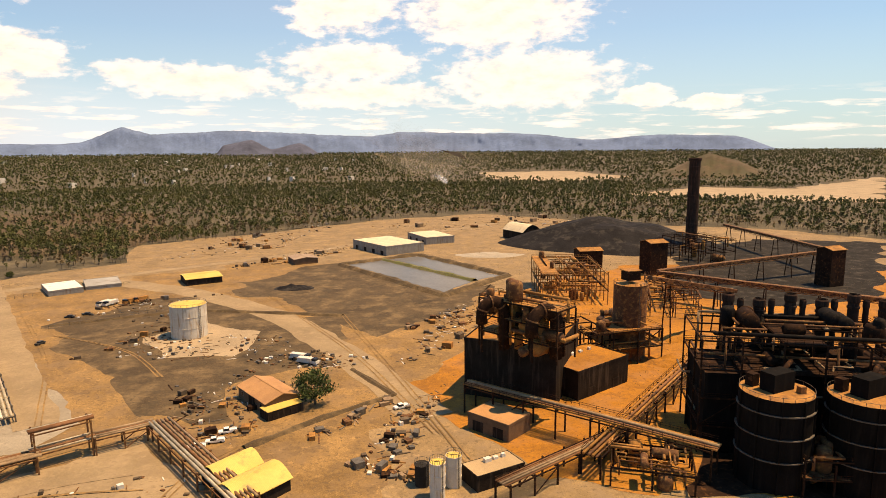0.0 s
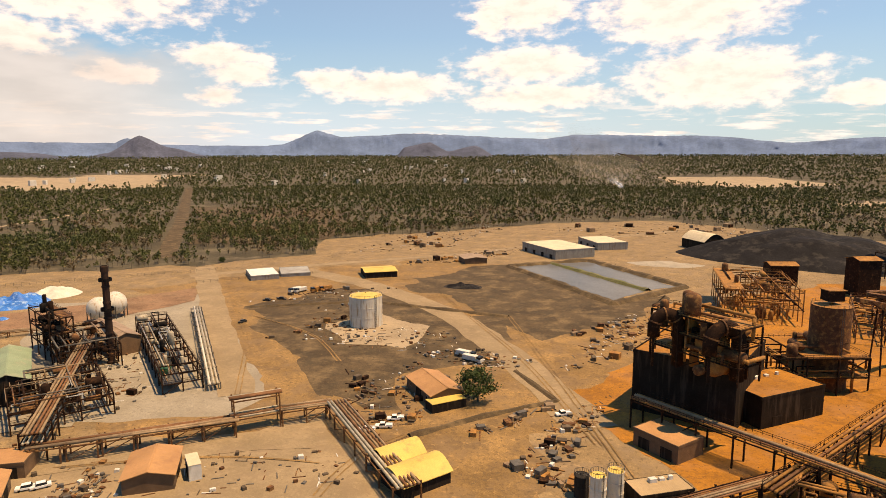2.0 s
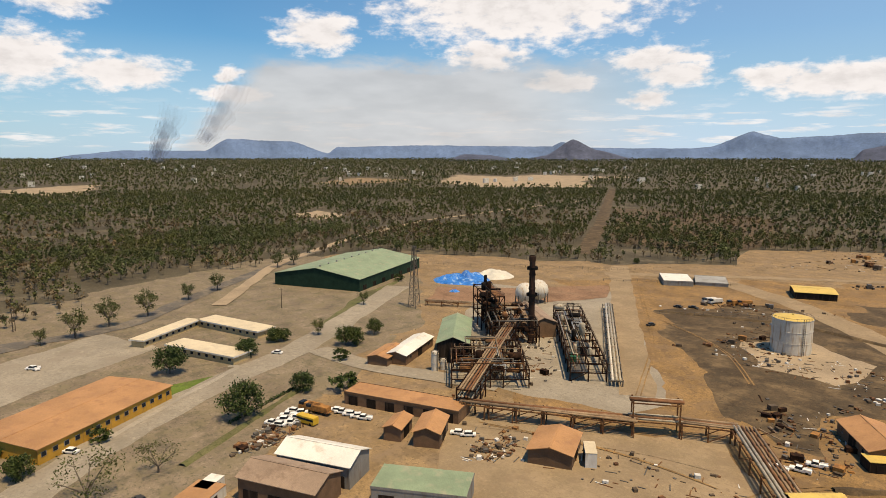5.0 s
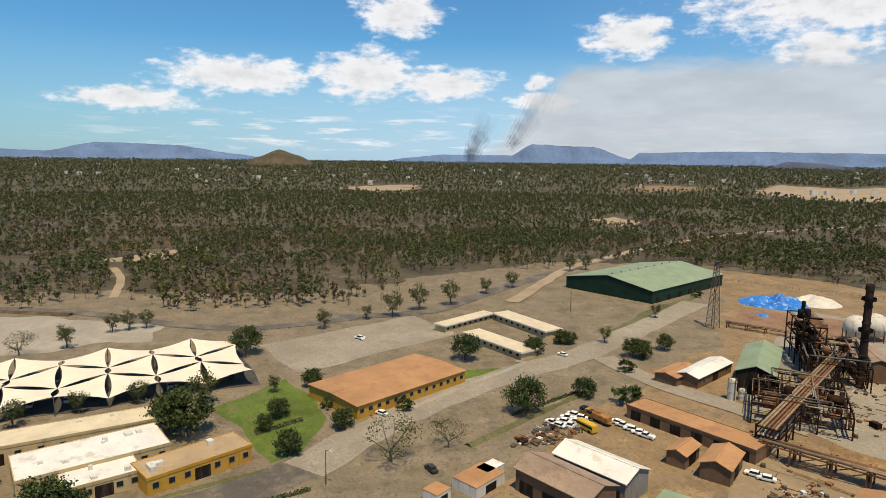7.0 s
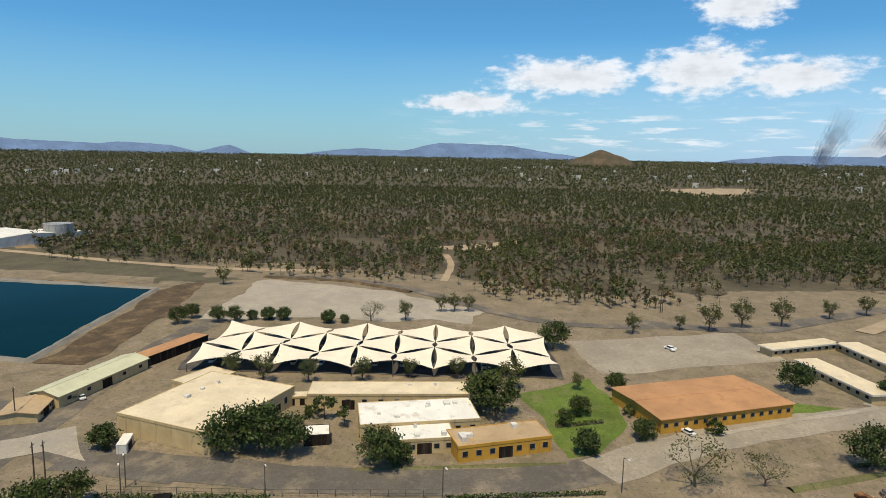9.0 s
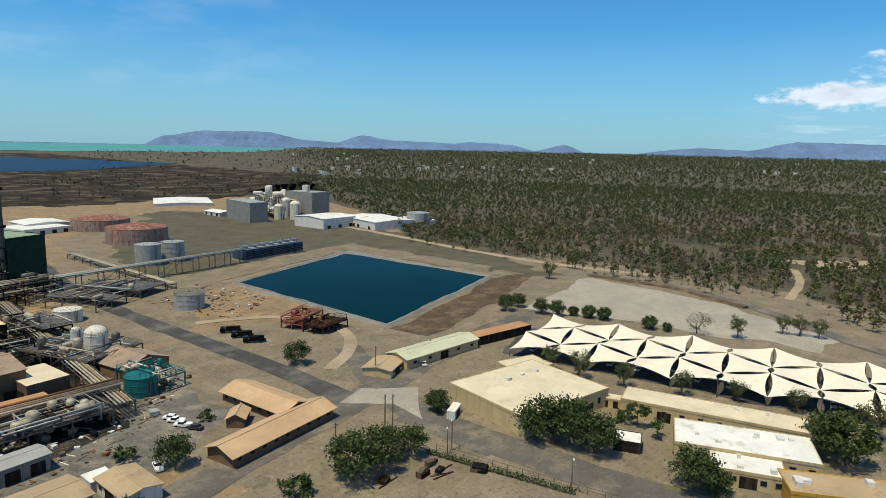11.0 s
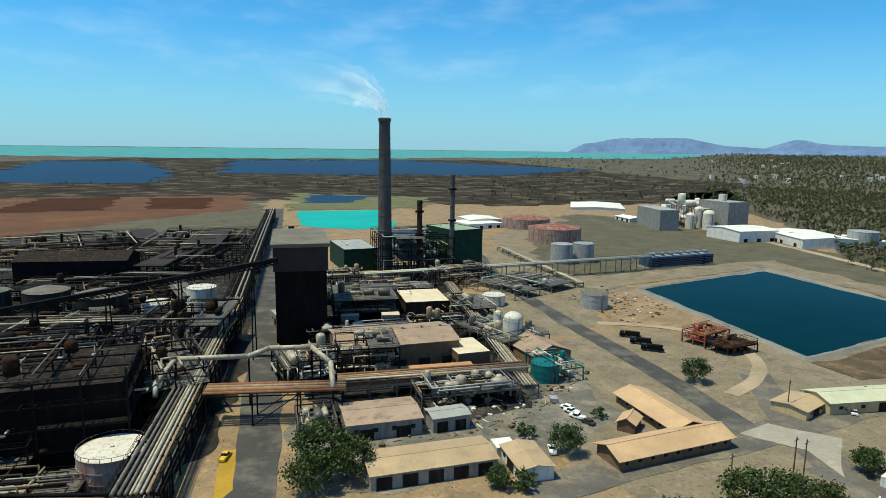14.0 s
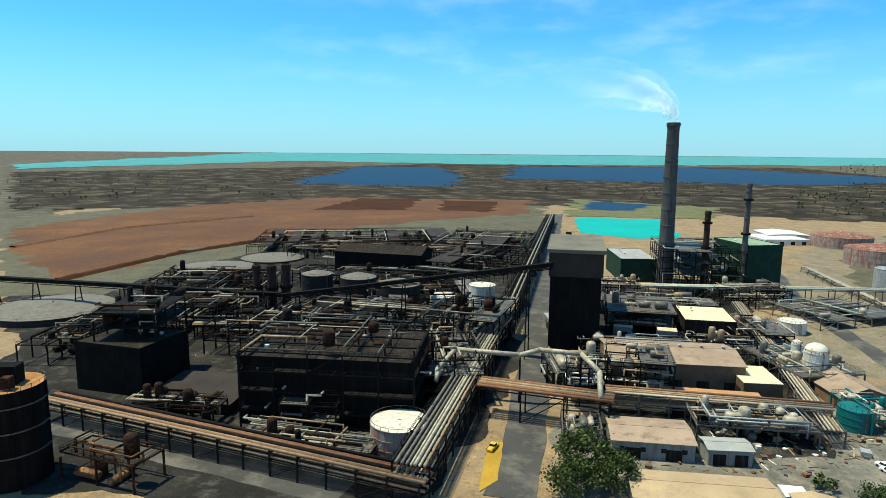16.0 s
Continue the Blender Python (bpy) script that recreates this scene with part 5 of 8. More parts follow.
road("road", [(23.95, -135.57), (26.47, -173.56), (34.02, -234.33), (41.91, -302.97), (65.26, -528.04), (93.6, -826.59)], 12, 0.2, "asphalt", "dark asphalt road through the plant")
road("road", [(-4.18, 180.29), (-32.94, 232.5), (-79.21, 300.77), (-143.62, 355.02), (-205.8, 385.91)], 15, 0.2, "road_tan", "tan dusty yard road")
road("road", [(-268.44, 349.4), (-205.1, 409.53), (-122.63, 477.86), (-63.74, 545.51), (59.11, 682.8)], 9, 0.19, "road_tan", "tan dirt road along the fence")
road("road", [(-280.92, 381.54), (-185.77, 258.8), (-119.74, 176.48)], 13, 0.2, "road_tan", "tan dusty yard road")
road("road", [(-144.5, 119.43), (-102.22, 145.77), (-80.16, 153.17)], 12, 0.2, "road_tan", "tan dusty lane along the pipe rack")
road("road", [(-333.91, 405.35), (-474.29, 605.59), (-939.23, 1239.31)], 15, 0.2, "dirt_dark", "straight cleared strip through the bush")
road("road", [(-336.17, 108.84), (-441.5, 185.86), (-534.9, 299.91), (-633.18, 459.56), (-743.29, 899.29)], 8, 0.22, "track", "pale dirt road through the bush")
road("road", [(-380.84, -112.55), (-437.41, -122.76), (-486.45, -142.34)], 5, 0.22, "track", "winding pale track in the bush")
road("road", [(-384.85, -193.24), (-363.44, -263.83), (-360, -346.5), (-367.11, -461.75), (-366.91, -592.64)], 8, 0.2, "track", "pale perimeter road")
road("road", [(160.13, -136.69), (113.47, -132.5), (61.68, -127.46)], 14, 0.16, "asphalt", "grey lane beside the pipe rack")



def build_weeds():
    """Small tufts and low scrub over the bare ground of the works."""
    r = random.Random(5)
    spots = []
    while len(spots) < 16000:
        a, d = radians(r.uniform(-40, 236)), math.sqrt(r.uniform(110 ** 2, 640 ** 2))
        x, y = -math.sin(a) * d, math.cos(a) * d
        n = noise.noise(Vector((x * .02, y * .02, 40))) + .6 * noise.noise(Vector((x * .09, y * .09, 41)))
        if n < .08 or not inside(x, y, EDGE) or any(inside(x, y, q) for q in AREAS):
            continue
        if not on_road(x, y, .8):
            spots.append((x, y, r.uniform(.3, .75), 6))
    scatter_mesh("weeds", spots, "leaf_dry", "leaf_dry", "dry weeds scattered over bare ground", 9, "weeds", True)



def clearing(name, pts, material, label, z=.3):
    CLEARINGS.append(pts)
    patch(name, pts, z, material, label, 5, 20)


CLEARINGS += [q for q in AREAS if max(Vector(p).length for p in q) > 900]
clearing("bare_plain", [(114.39, 1921.6), (379.13, 1968.83), (490.48, 1638.15), (290.8, 1507.2), (126.41, 1635.12)], "track", "pale bare cleared ground")
clearing("bare_plain", [(310.57, 1081.81), (524.4, 1260.98), (644.49, 1191.63), (1064.14, 1525.51), (618.63, 881.38), (410.39, 984.45)], "track", "pale bare cleared ground")
clearing("bare_plain", [(-1395.84, 1063.8), (-1715.83, 1400.77), (-1227.56, 1476.31), (-1009.83, 1253.93), (-1165.81, 1081.19)], "track", "pale grazed paddock")
clearing("bare_plain", [(-1664.37, 45.7), (-1809.42, 237.99), (-1782.68, 313.29), (-1522.19, 154.43)], "track", "pale sandy clearing in the bush")
clearing("bare_plain", [(-770.55, 351.48), (-842.42, 420.09), (-780.96, 430.82), (-729.94, 370.25)], "track", "pale sandy clearing in the bush")
clearing("bare_plain", [(-1364.26, 1080), (-1570.98, 1603.76), (-1224.4, 1749.02), (-1207.33, 1153.8)], "track", "pale sandy clearing in the bush")
clearing("bare_plain", [(-1588.24, 792.54), (-1748.11, 1012.19), (-1563, 1132.22), (-1474.05, 826.6)], "dirt", "pale grazed paddock")
clearing("bare_plain", [(-1500.44, 117.11), (-1658.52, 195.5), (-1695.86, 287.16), (-1475.86, 196.48)], "track", "pale sandy clearing in the bush")
clearing("dark_ground", [(-568.75, -203.72), (-617.3, -200.06), (-636.2, -125.2), (-583.44, -124.91)], "dirt_dark", "dark dry waterhole in the bush")
clearing("bare_plain", [(-510.28, -161.91), (-549.92, -136.66), (-587.77, -95.83), (-510.77, -118.46)], "track", "pale sandy clearing in the bush")
clearing("scrub_ground", [(-360.39, 475.94), (-605.39, 810.44), (-395.57, 840.78), (-261.55, 616.1), (-261.21, 515.79)], "dirt_dark", "brown open scrub along the fence", .2)
CLEARINGS.pop()
build_forest()


def far_houses():
    r = random.Random(77)
    bm = bmesh.new()
    made = 0
    while made < 150:
        a, d = radians(r.uniform(5, 150)), r.uniform(1600, 3400)
        x, y = -math.sin(a) * d, math.cos(a) * d
        if noise.noise(Vector((x * .0035, y * .0035, 17))) < .12:
            continue
        made += 1
        box(bm, x, y, height_at(d), r.uniform(5, 15), r.uniform(5, 12), r.uniform(9, 13), r.uniform(0, 90))
    tagged(part("far_houses", bm, "wall_white"), "tiny pale roofs of a far town among trees", "houses", "", "stuff")


far_houses()

# ---- inland yard ----
tank("storage_tank", "white rust-streaked tank with orange dusty roof", (-111.58, 269.05, 7.63, 14.08), "tank_white", "roof_yellow", 0.15)
shed("house", "small brick shed with ochre sheet roof", (-56.44, 194.05, 11.7, 20.11, -139.18), 4, 1.8, "wall_brick", "roof_orange", 3, 1)
flat_building("veranda", "low veranda with yellow dusty roof", (-49.80, 184.10, 12, 5, 42.93), 2.9, "wall_dark", "roof_yellow", 0, 2, 0, "veranda")
plant("shade", -41.08, 191.19, 0.95)
shed("vault_shed", "yellow dusty barrel-vaulted store shed", (-52.25, 144.97, 11.56, 7.93, -127.71), 3.5, 2.4, "wall_dark", "roof_yellow", 0, 0, True)
shed("vault_shed", "yellow dusty barrel-vaulted store shed", (-44.88, 137.56, 13.6, 10.25, -128.22), 3.5, 2.4, "wall_dark", "roof_yellow", 0, 0, True)
flat_building("store", "low store with white sheet roof", (-222.22, 361.31, 17.51, 26.17, 39.3), 3, "wall_grey", "roof_white")
flat_building("store", "low store with grey sheet roof", (-207.28, 376.93, 18.85, 24.52, 32.19), 2, "wall_grey", "roof_grey")
shed("shed", "open shed with yellow dusty roof", (-150.1, 385.08, 20.78, 20.56, 31.25), 4, 1, "wall_dark", "roof_yellow")
flat_building("warehouse", "long warehouse with cream flat roof", (-44.5, 505.14, 50.52, 35.03, -52.54), 7, "wall_grey", "roof_cream", 0, 4)
flat_building("warehouse", "pale warehouse with flat roof", (-10.96, 553.04, 40.48, 26.51, -63.99), 6, "wall_grey", "roof_cream", 0, 3)
shed("shed", "small brown shed beside the yard road", (-101.07, 449.53, 16.73, 17.83, 28.23), 4, 1, "wall_brick", "roof_brown")
shed("vault_shed", "pale vaulted shed beside the stockpile", (70.67, 560.8, 19.91, 30.82, 27.88), 8, 6, "wall_dark", "roof_cream", 0, 0, True)
heap("coal_stockpile", "broad black coal stockpile", 138.13, 525.49, 95, 55, 22, "coal", 3, -12, "stockpile", .3)
chimney("chimney", "tall dark rusty steel chimney", (191.22, 482.93, 4.42, 71.59), "stack_dark", 0.9, 3)

# ---- dust-covered smelter ----
flat_building("furnace_hall", "dark-walled furnace hall under orange dust", (27.51, 209.3, 30.28, 35.61, -22.61), 18.92, "wall_dark", "dirt_orange", 0, 0, 0.6, "hall")
flat_building("furnace_wing", "lower dark-walled wing under orange dust", (47.48, 207.18, 26.39, 17.5, 38.69), 9.5, "wall_dark", "dirt_orange", 0, 2, 0.4, "hall", 3)
silo = tank("silo", "tall rusty round silo with dusty top", (71.23, 235.65, 6.21, 28.77), "rust", "rust_dust", .06, 4, category="silo")
piece("head_house", "rust_dark", silo, 0, 0, 30.07 + .3, 5.5, 4.5, 3.6, 20)
piece("head_house_roof", "rust_dust", silo, 0, 0, 30.07 + 3.9, 6.3, 5.2, .25, 20)


def big_elbow(x, y, z, turn, r, R, label):
    """A fat off-gas duct bent over like a hook."""
    root = thing("elbow_duct", x, y, 0, turn, label, "duct")
    bm = bmesh.new()
    arc = [(R * math.cos(a), 0, z + R * math.sin(a)) for a in [math.pi * k / 9 for k in range(10)]]
    line = [(R, 0, 19.4)] + arc + [(-R, 0, z - 3)]
    rings = []
    for k, (px, _, pz) in enumerate(line):
        w = math.pi * max(0, min(9, k - 1)) / 9
        out = Vector((math.cos(w), 0, math.sin(w)))
        rings.append([bm.verts.new(Vector((px, 0, pz)) + out * r * math.cos(2 * math.pi * q / 16) + Vector((0, r * math.sin(2 * math.pi * q / 16), 0))) for q in range(16)])
    for ra, rb_ in zip(rings, rings[1:]):
        for q in range(16):
            bm.faces.new((ra[q], ra[(q + 1) % 16], rb_[(q + 1) % 16], rb_[q]))
    bm.faces.new(rings[0])
    bm.faces.new(rings[-1])
    bmesh.ops.recalc_face_normals(bm, faces=bm.faces)
    part("duct", bm, "rust_dark", root, smooth=True)
    for q in (2, 5, 8):
        x0, _, z0 = arc[q]
        bm = bmesh.new()
        d = Vector((-math.sin(math.pi * q / 9), 0, math.cos(math.pi * q / 9)))
        tube(bm, Vector((x0, 0, z0)) - d * .2, Vector((x0, 0, z0)) + d * .2, r * 1.15, 16)
        part("flange", bm, "rust", root)
    bar("support", "rust_dark", root, (-R, 0, 19.2), (-R, 0, z - 2.5), .6)


big_elbow(28.83, 175.75, 30, 25, 1.9, 4.2, "fat dark duct bent over on the furnace hall")
big_elbow(14.88, 185.43, 31, 15, 1.7, 3.6, "fat dark duct bent over on the furnace hall")

# ---- roasters ----


def roaster(x, y, r, h):
    root = tank("roaster", "big black round roaster with dusty top", (x, y, r, h), "wall_black", "rust_dust", .04, 0, False)
    for k in range(3):
        z = h * (.35 + .25 * k)
        part("hoop", lathe([(r, z - .15), (r + .45, z - .15), (r + .45, z + .1), (r, z + .1)], 40), "steel", root, "dull steel hoop")
    for k in range(10):
        a = 2 * math.pi * k / 10
        piece("rib", "wall_black", root, math.cos(a) * (r + .2), math.sin(a) * (r + .2), 0, .4, .4, h, math.degrees(a))
    piece("hopper", "wall_black", root, 0, 0, h + .3, 7, 4, 4.5, 25)
    piece("hopper", "rust_dark", root, -4.5, 3, h + .3, 2.2, 2.2, 3, 25)
    piece("motor", "rust_dust", root, 4.5, -2.5, h + .3, 1.5, 1.5, 1.6, 10)
    bm = bmesh.new()
    run(bm, [(3, 3, h + .5), (3, 3, h + 4), (8, 9, h + 4), (8, 14, h + 1)], .6, 10)
    part("duct", bm, "rust_dark", root, smooth=True)
    return root


for x, y in ((79.29, 143.8), (98.5, 139.82)):
    roaster(x, y, 8.2, 22.5)

# ---- gate and pipe racks ----
PALE = ("pipe_tan", "pipe_rust", "pipe_pale")
rack("pipe_rack", "rusty pipe rack across the yard", (-138.45, 124.43), (-104.29, 150.73), 5, [4.5], 6, "rust", PALE, seed=2)
rack("pipe_rack", "raised pipe portal over the yard road", (-104.72, 151.41), (-94.93, 159.77), 5, [4.5, 10], 4, "rust", PALE, gap=16, seed=3)
rack("pipe_rack", "rusty pipe rack across the yard", (-94.11, 160.04), (-82.76, 168.06), 5, [4.5], 6, "rust", PALE, seed=4)
rack("pipe_rack", "wide rusty pipe rack with many pipes", (-80.27, 168.84), (-44.01, 128.33), 7, [4.5], 8, "rust", PALE, seed=5)

# ---- offices ----
shed("office_block", "long office block with tan roof and ochre fascia", (-211.4, 24.75, 48.53, 26.33, 123.85), 4.6, .6, "wall_ochre", "roof_orange", 14, 0, category="office")
flat_building("canteen", "cream canteen with pale flat roof", (-153.99, -117.69, 33, 38.06, 85), 6, "wall_cream", "roof_cream", 4, 2, units=3)
flat_building("office", "long cream office with flat roof", (-182.68, -71.55, 50.89, 11.04, 109.46), 5, "wall_cream", "roof_cream", 10, 2, units=2)
flat_building("office", "cream office wing with dusty white roof", (-168.35, -57.09, 34.23, 16, 116.68), 5, "wall_cream", "roof_white", 8, 1, units=6, seed=4)
flat_building("office", "ochre office wing with tan roof", (-162.49, -31.34, 26.83, 10.58, 123.22), 4.5, "wall_ochre", "roof_tan", 7, 1, units=4, seed=5)
flat_building("carport", "white flat-roofed carport beside the office", (-150.69, -80.7, 7.02, 6.65, 116.5), 3, "wall_dark", "roof_white")
shed("warehouse", "large green warehouse with ridged sheet roof", (-368.67, 209.35, 87.49, 60.19, 120.35), 7.5, 5, "wall_green", "roof_green", 0, 7, vents=9, category="warehouse")
shed("workshop", "gabled workshop with white sheet roof", (-138.16, 68.95, 20.68, 10.38, 31.44), 6, 2, "wall_grey", "roof_white", 0, 3, vents=0)
shed("workshop", "gabled workshop with brown sheet roof", (-132.38, 57.22, 20.97, 11.16, 30.39), 6, 2, "wall_brick", "roof_brown", 0, 3)
flat_building("long_store", "long low store with ochre roof", (-159.53, 109.13, 40.24, 9.48, 27.98), 4, "wall_brick", "roof_orange", 0, 6)

# ---- pond ----
patch("pond_liner", [(-163.76, -341.01), (-276.83, -388.24), (-294.86, -261.11), (-175.66, -215.53)], 0.25, "liner", "grey pond liner bank", 1)
patch("pond_water", [(-165.97, -342.03), (-274.1, -384), (-294.07, -262.13), (-177.34, -217.68)], 0.4, "pond", "deep blue process water pond", .5)

# ---- main plant ----
chimney("chimney", "tall tapering grey concrete chimney with bands", (-19.51, -394.67, 4.63, 97.14), "stack_grey", 0.72, 10)
flat_building("black_tower", "tall black-clad boiler tower with tan roof", (22.64, -271.66, 19.88, 44.9, -174.58), 41.4, "wall_black", "roof_dim", 0, 0, .8, "tower")
shed("long_shed", "long low shed with tan roof", (-18.24, -147.09, 31.86, 12.42, -170.67), 4, 1, "wall_grey", "roof_tan", 0, 5)
shed("shed", "shed with brown sheet roof", (-7.09, -173.17, 21.07, 15.35, -171.62), 5, 1, "wall_grey", "roof_brown", 4, 2)
shed("hall", "long brown-roofed hall with brick walls", (-14.65, -234.42, 44.89, 25.73, -170.57), 9, 2, "wall_brick", "roof_brown", 0, 5, vents=6)
shed("wing", "sand-roofed office wing of an L-shaped block", (-82.38, -149.61, 9.65, 36.83, 104.21), 3.4, 1.8, "wall_brick", "roof_sand", 9, 0, category="office", over=1.0)
shed("wing", "sand-roofed office wing of an L-shaped block", (-90.75, -170.02, 27.56, 10.96, 100.85), 3.4, 1.8, "wall_brick", "roof_sand", 7, 0, category="office", over=1.0)
shed("hut", "small sand-roofed hut in the courtyard", (-78.85, -164.26, 5.03, 7.09, 141.11), 3, 1.4, "wall_brick", "roof_sand", 1, 0, category="hut")
shed("house", "small house with tan roof and white walls", (-42.84, -144.91, 8.75, 13.41, -173.07), 3.6, .8, "wall_white", "roof_tan", 3, 1, category="house")
flat_building("container", "long white site container", (-38.88, -153.76, 5.4, 5.35, -173.11), 2.8, "wall_white", "roof_white", 0, 1, 0, "container")
shed("shed", "small grey shed beside the pipework", (-26.53, -171.62, 10.98, 7.07, -168.08), 4.5, .6, "wall_grey", "roof_grey", 0, 2)
flat_building("annexe", "low annexe with bright ochre roof", (-26.67, -205, 29.34, 11.14, -173.92), 5, "wall_brick", "roof_orange", 0, 4, .1)
flat_building("annexe", "low annexe with pale yellow roof", (-41.77, -227.3, 12.35, 17.7, -169.33), 6, "wall_brick", "roof_cream", 0, 2, .1)
shed("shed", "brown gabled shed beside the silos", (-68.8, -235.57, 17.03, 32.13, -163.35), 4.5, 3, "wall_brick", "roof_brown", 0, 1)
flat_building("pump_house", "dark-walled pump house with pale roof", (-32.73, -297.52, 20.95, 26.22, -174.39), 9, "wall_dark", "roof_cream", 0, 1, .3, "pump house", 2)
flat_building("boiler_house", "dark green clad boiler house", (-64.81, -404.13, 21.5, 33.56, -154.19), 28.79, "wall_green", "roof_green", 0, 0, .5, "boiler house", 2)
flat_building("turbine_house", "dark green turbine house with pale roof", (0.43, -428.89, 22.32, 43.35, -166.09), 14.29, "wall_green", "roof_grey", 0, 0, .3, "turbine house", 3)
chimney("steel_stack", "slim grey steel stack with platforms", (-60.5, -384.15, 1.59, 63.87), "stack_grey", .9, 4, "stack", 2)
chimney("steel_stack", "slim dark steel stack with platforms", (-40.24, -383.68, 1.75, 47.77), "stack_dark", .9, 3, "stack", 2)
tank("silo", "white silo with domed top", (-63.42, -241.19, 3.92, 11.87), "tank_white", "tank_white", .1, 3, dome=True, category="silo")
tank("silo", "slim white dome-topped silo", (-59.48, -250.85, 1.8, 11.58), "tank_white", "tank_white", .1, 3, dome=True, category="silo")
tank("storage_tank", "squat white tank beside the road", (-71.28, -312.23, 5.94, 5.34), "tank_white", "tank_white", .08, 1)
tank("storage_tank", "grey steel storage tank", (-121.7, -301.98, 7.04, 7.32), "tank_grey", "tank_top", .06, 2)
tank("storage_tank", "dark teal painted tank", (-65.89, -204.98, 4.92, 6.32), "tank_teal", "tank_teal", .02, 2)
tank("storage_tank", "broad tank with rust-red roof", (-175.62, -628.12, 24.03, 9.68), "tank_rust", "tank_rust_top", .16, 2)
tank("storage_tank", "broad tank with rust-red roof", (-174.09, -529.97, 22.94, 12.39), "tank_rust", "tank_rust_top", .16, 2)
tank("storage_tank", "tall blue-grey twin tank", (-145.89, -425.74, 7.82, 13.83), "tank_grey", "tank_grey", .05, 3)
tank("storage_tank", "tall blue-grey twin tank", (-163.73, -431.07, 7.61, 13.34), "tank_grey", "tank_grey", .05, 3)
flat_building("store", "long white store beside the tanks", (-124.79, -636.72, 40.33, 39.8, -160.31), 5, "wall_white", "roof_white", 0, 4)

DARK = ("steel_dark", "rust_dark", "pipe_pale", "steel", "pipe_tan")
PLANT = ("steel", "pipe_pale", "pipe_tan", "steel_dark", "tank_grey")
process_unit("process_unit", "crowded grey steam plant with pale pipework", (-35.86, -399.62, 43.35, 55.39, -174.31), 26, 4, "steel_dark", "steel", ("pipe_green", "pipe_pale", "steel", "tank_grey"), 31, 18, 30)
process_unit("process_unit", "grimy process frame beside the black tower", (-4.54, -299.26, 29.32, 33.96, -175.7), 11, 2, "steel_dark", "steel", PLANT, 32, 10, 22)
process_unit("process_unit", "open steel frame with pale vessels", (-4.04, -212.97, 20.6, 20.05, -176.02), 14, 3, "steel_dark", "steel", PLANT, 33, 10, 26)
process_unit("process_unit", "low pipework and vessels behind the sheds", (-34.94, -190.62, 31.92, 14.81, -172.09), 5, 1, "steel", "steel", PLANT, 34, 18, 34, bulk=.9)
process_unit("process_unit", "low pipework between halls and silos", (-60.66, -249.19, 32.52, 23.85, 115.32), 6, 1, "steel", "steel", ("pipe_pale", "steel", "pipe_green"), 35, 8, 26, bulk=.8)
process_unit("process_unit", "teal pipework beside the teal tank", (-71.3, -211.46, 11.08, 20.45, -165.24), 5, 1, "tank_teal", "steel", ("tank_teal", "pipe_pale", "tank_white"), 36, 6, 14, bulk=.8)
process_unit("process_unit", "pipework along the pond road", (-95.43, -347.85, 50.72, 37.46, -146.88), 4, 1, "steel", "steel", ("pipe_pale", "pipe_green", "steel"), 37, 4, 22)
rack("pipe_rack", "pale green pipe rack towards the cooling towers", (14.31, -346.72), (-196.85, -396.84), 6, [9], 5, "steel", ("pipe_green", "pipe_pale"), 12, (.4, .7), 41)
rack("pipe_rack", "pipe rack behind the brown hall", (4.49, -194.95), (-57.01, -200.52), 7, [4, 7], 7, "steel", ("pipe_tan", "pipe_pale", "pipe_rust"), 9, (.25, .5), 42)
rack("pipe_rack", "diagonal pipe rack past the silos", (-53, -343.87), (-55.78, -188.48), 6, [5], 6, "steel", ("pipe_pale", "pipe_tan"), 9, (.25, .5), 43)
rack("pipe_rack", "pipe rack towards the rusty tanks", (-130.2, -346.19), (-114.53, -480.79), 5, [3], 4, "steel", ("pipe_pale", "pipe_green"), 12, (.35, .6), 44)
rack("pipe_rack", "long main pipe rack along the plant road", (45.68, -127.21), (54.81, -296.25), 9, [6.5, 9.5], 8, "steel_dark", ("pipe_tan", "pipe_pale", "steel"), 8, (.3, .55), 45, True)
rack("pipe_rack", "long main pipe rack along the plant road", (54.99, -298.43), (90.22, -721.74), 9, [6.5, 9.5], 8, "steel_dark", ("steel", "steel_dark", "pipe_pale"), 14, (.3, .55), 46, True)
rack("pipe_bridge", "pipe bridge across the plant road", (41.80, -181.80), (3.60, -180.80), 8, [9.5], 7, "steel_dark", ("pipe_tan", "pipe_rust", "pipe_pale"), 13, (.4, .7), 47)
rack("pipe_rack", "wide pipe rack with many tan pipes", (162.86, -139.16), (42.05, -127.81), 8, [4.5, 6.5], 9, "steel_dark", ("pipe_tan", "pipe_rust", "steel_dark"), 8, (.25, .5), 48)


def overhead_pipe(label, pts, r, material, posts):
    root = thing("overhead_pipe", 0, 0, 0, 0, label, "pipe")
    bm = bmesh.new()
    run(bm, pts, r, 12)
    part("pipe", bm, material, root, smooth=True)
    for k in posts:
        x, y, z = pts[k]
        bar("post", "steel_dark", root, (x, y, 0), (x, y, z), .5)


overhead_pipe("pale lagged duct over the plant road", [(56.1, -179.9, 9.0), (56.6, -183.0, 12.0), (53.5, -192.4, 16.0), (32.2, -193.0, 16.0), (26.3, -195.7, 17.5), (13.3, -195.4, 17.5), (7.2, -187.3, 15.0), (6.3, -179.1, 10.0)], .8, "pipe_pale", (1, 2, 3, 5, 7))

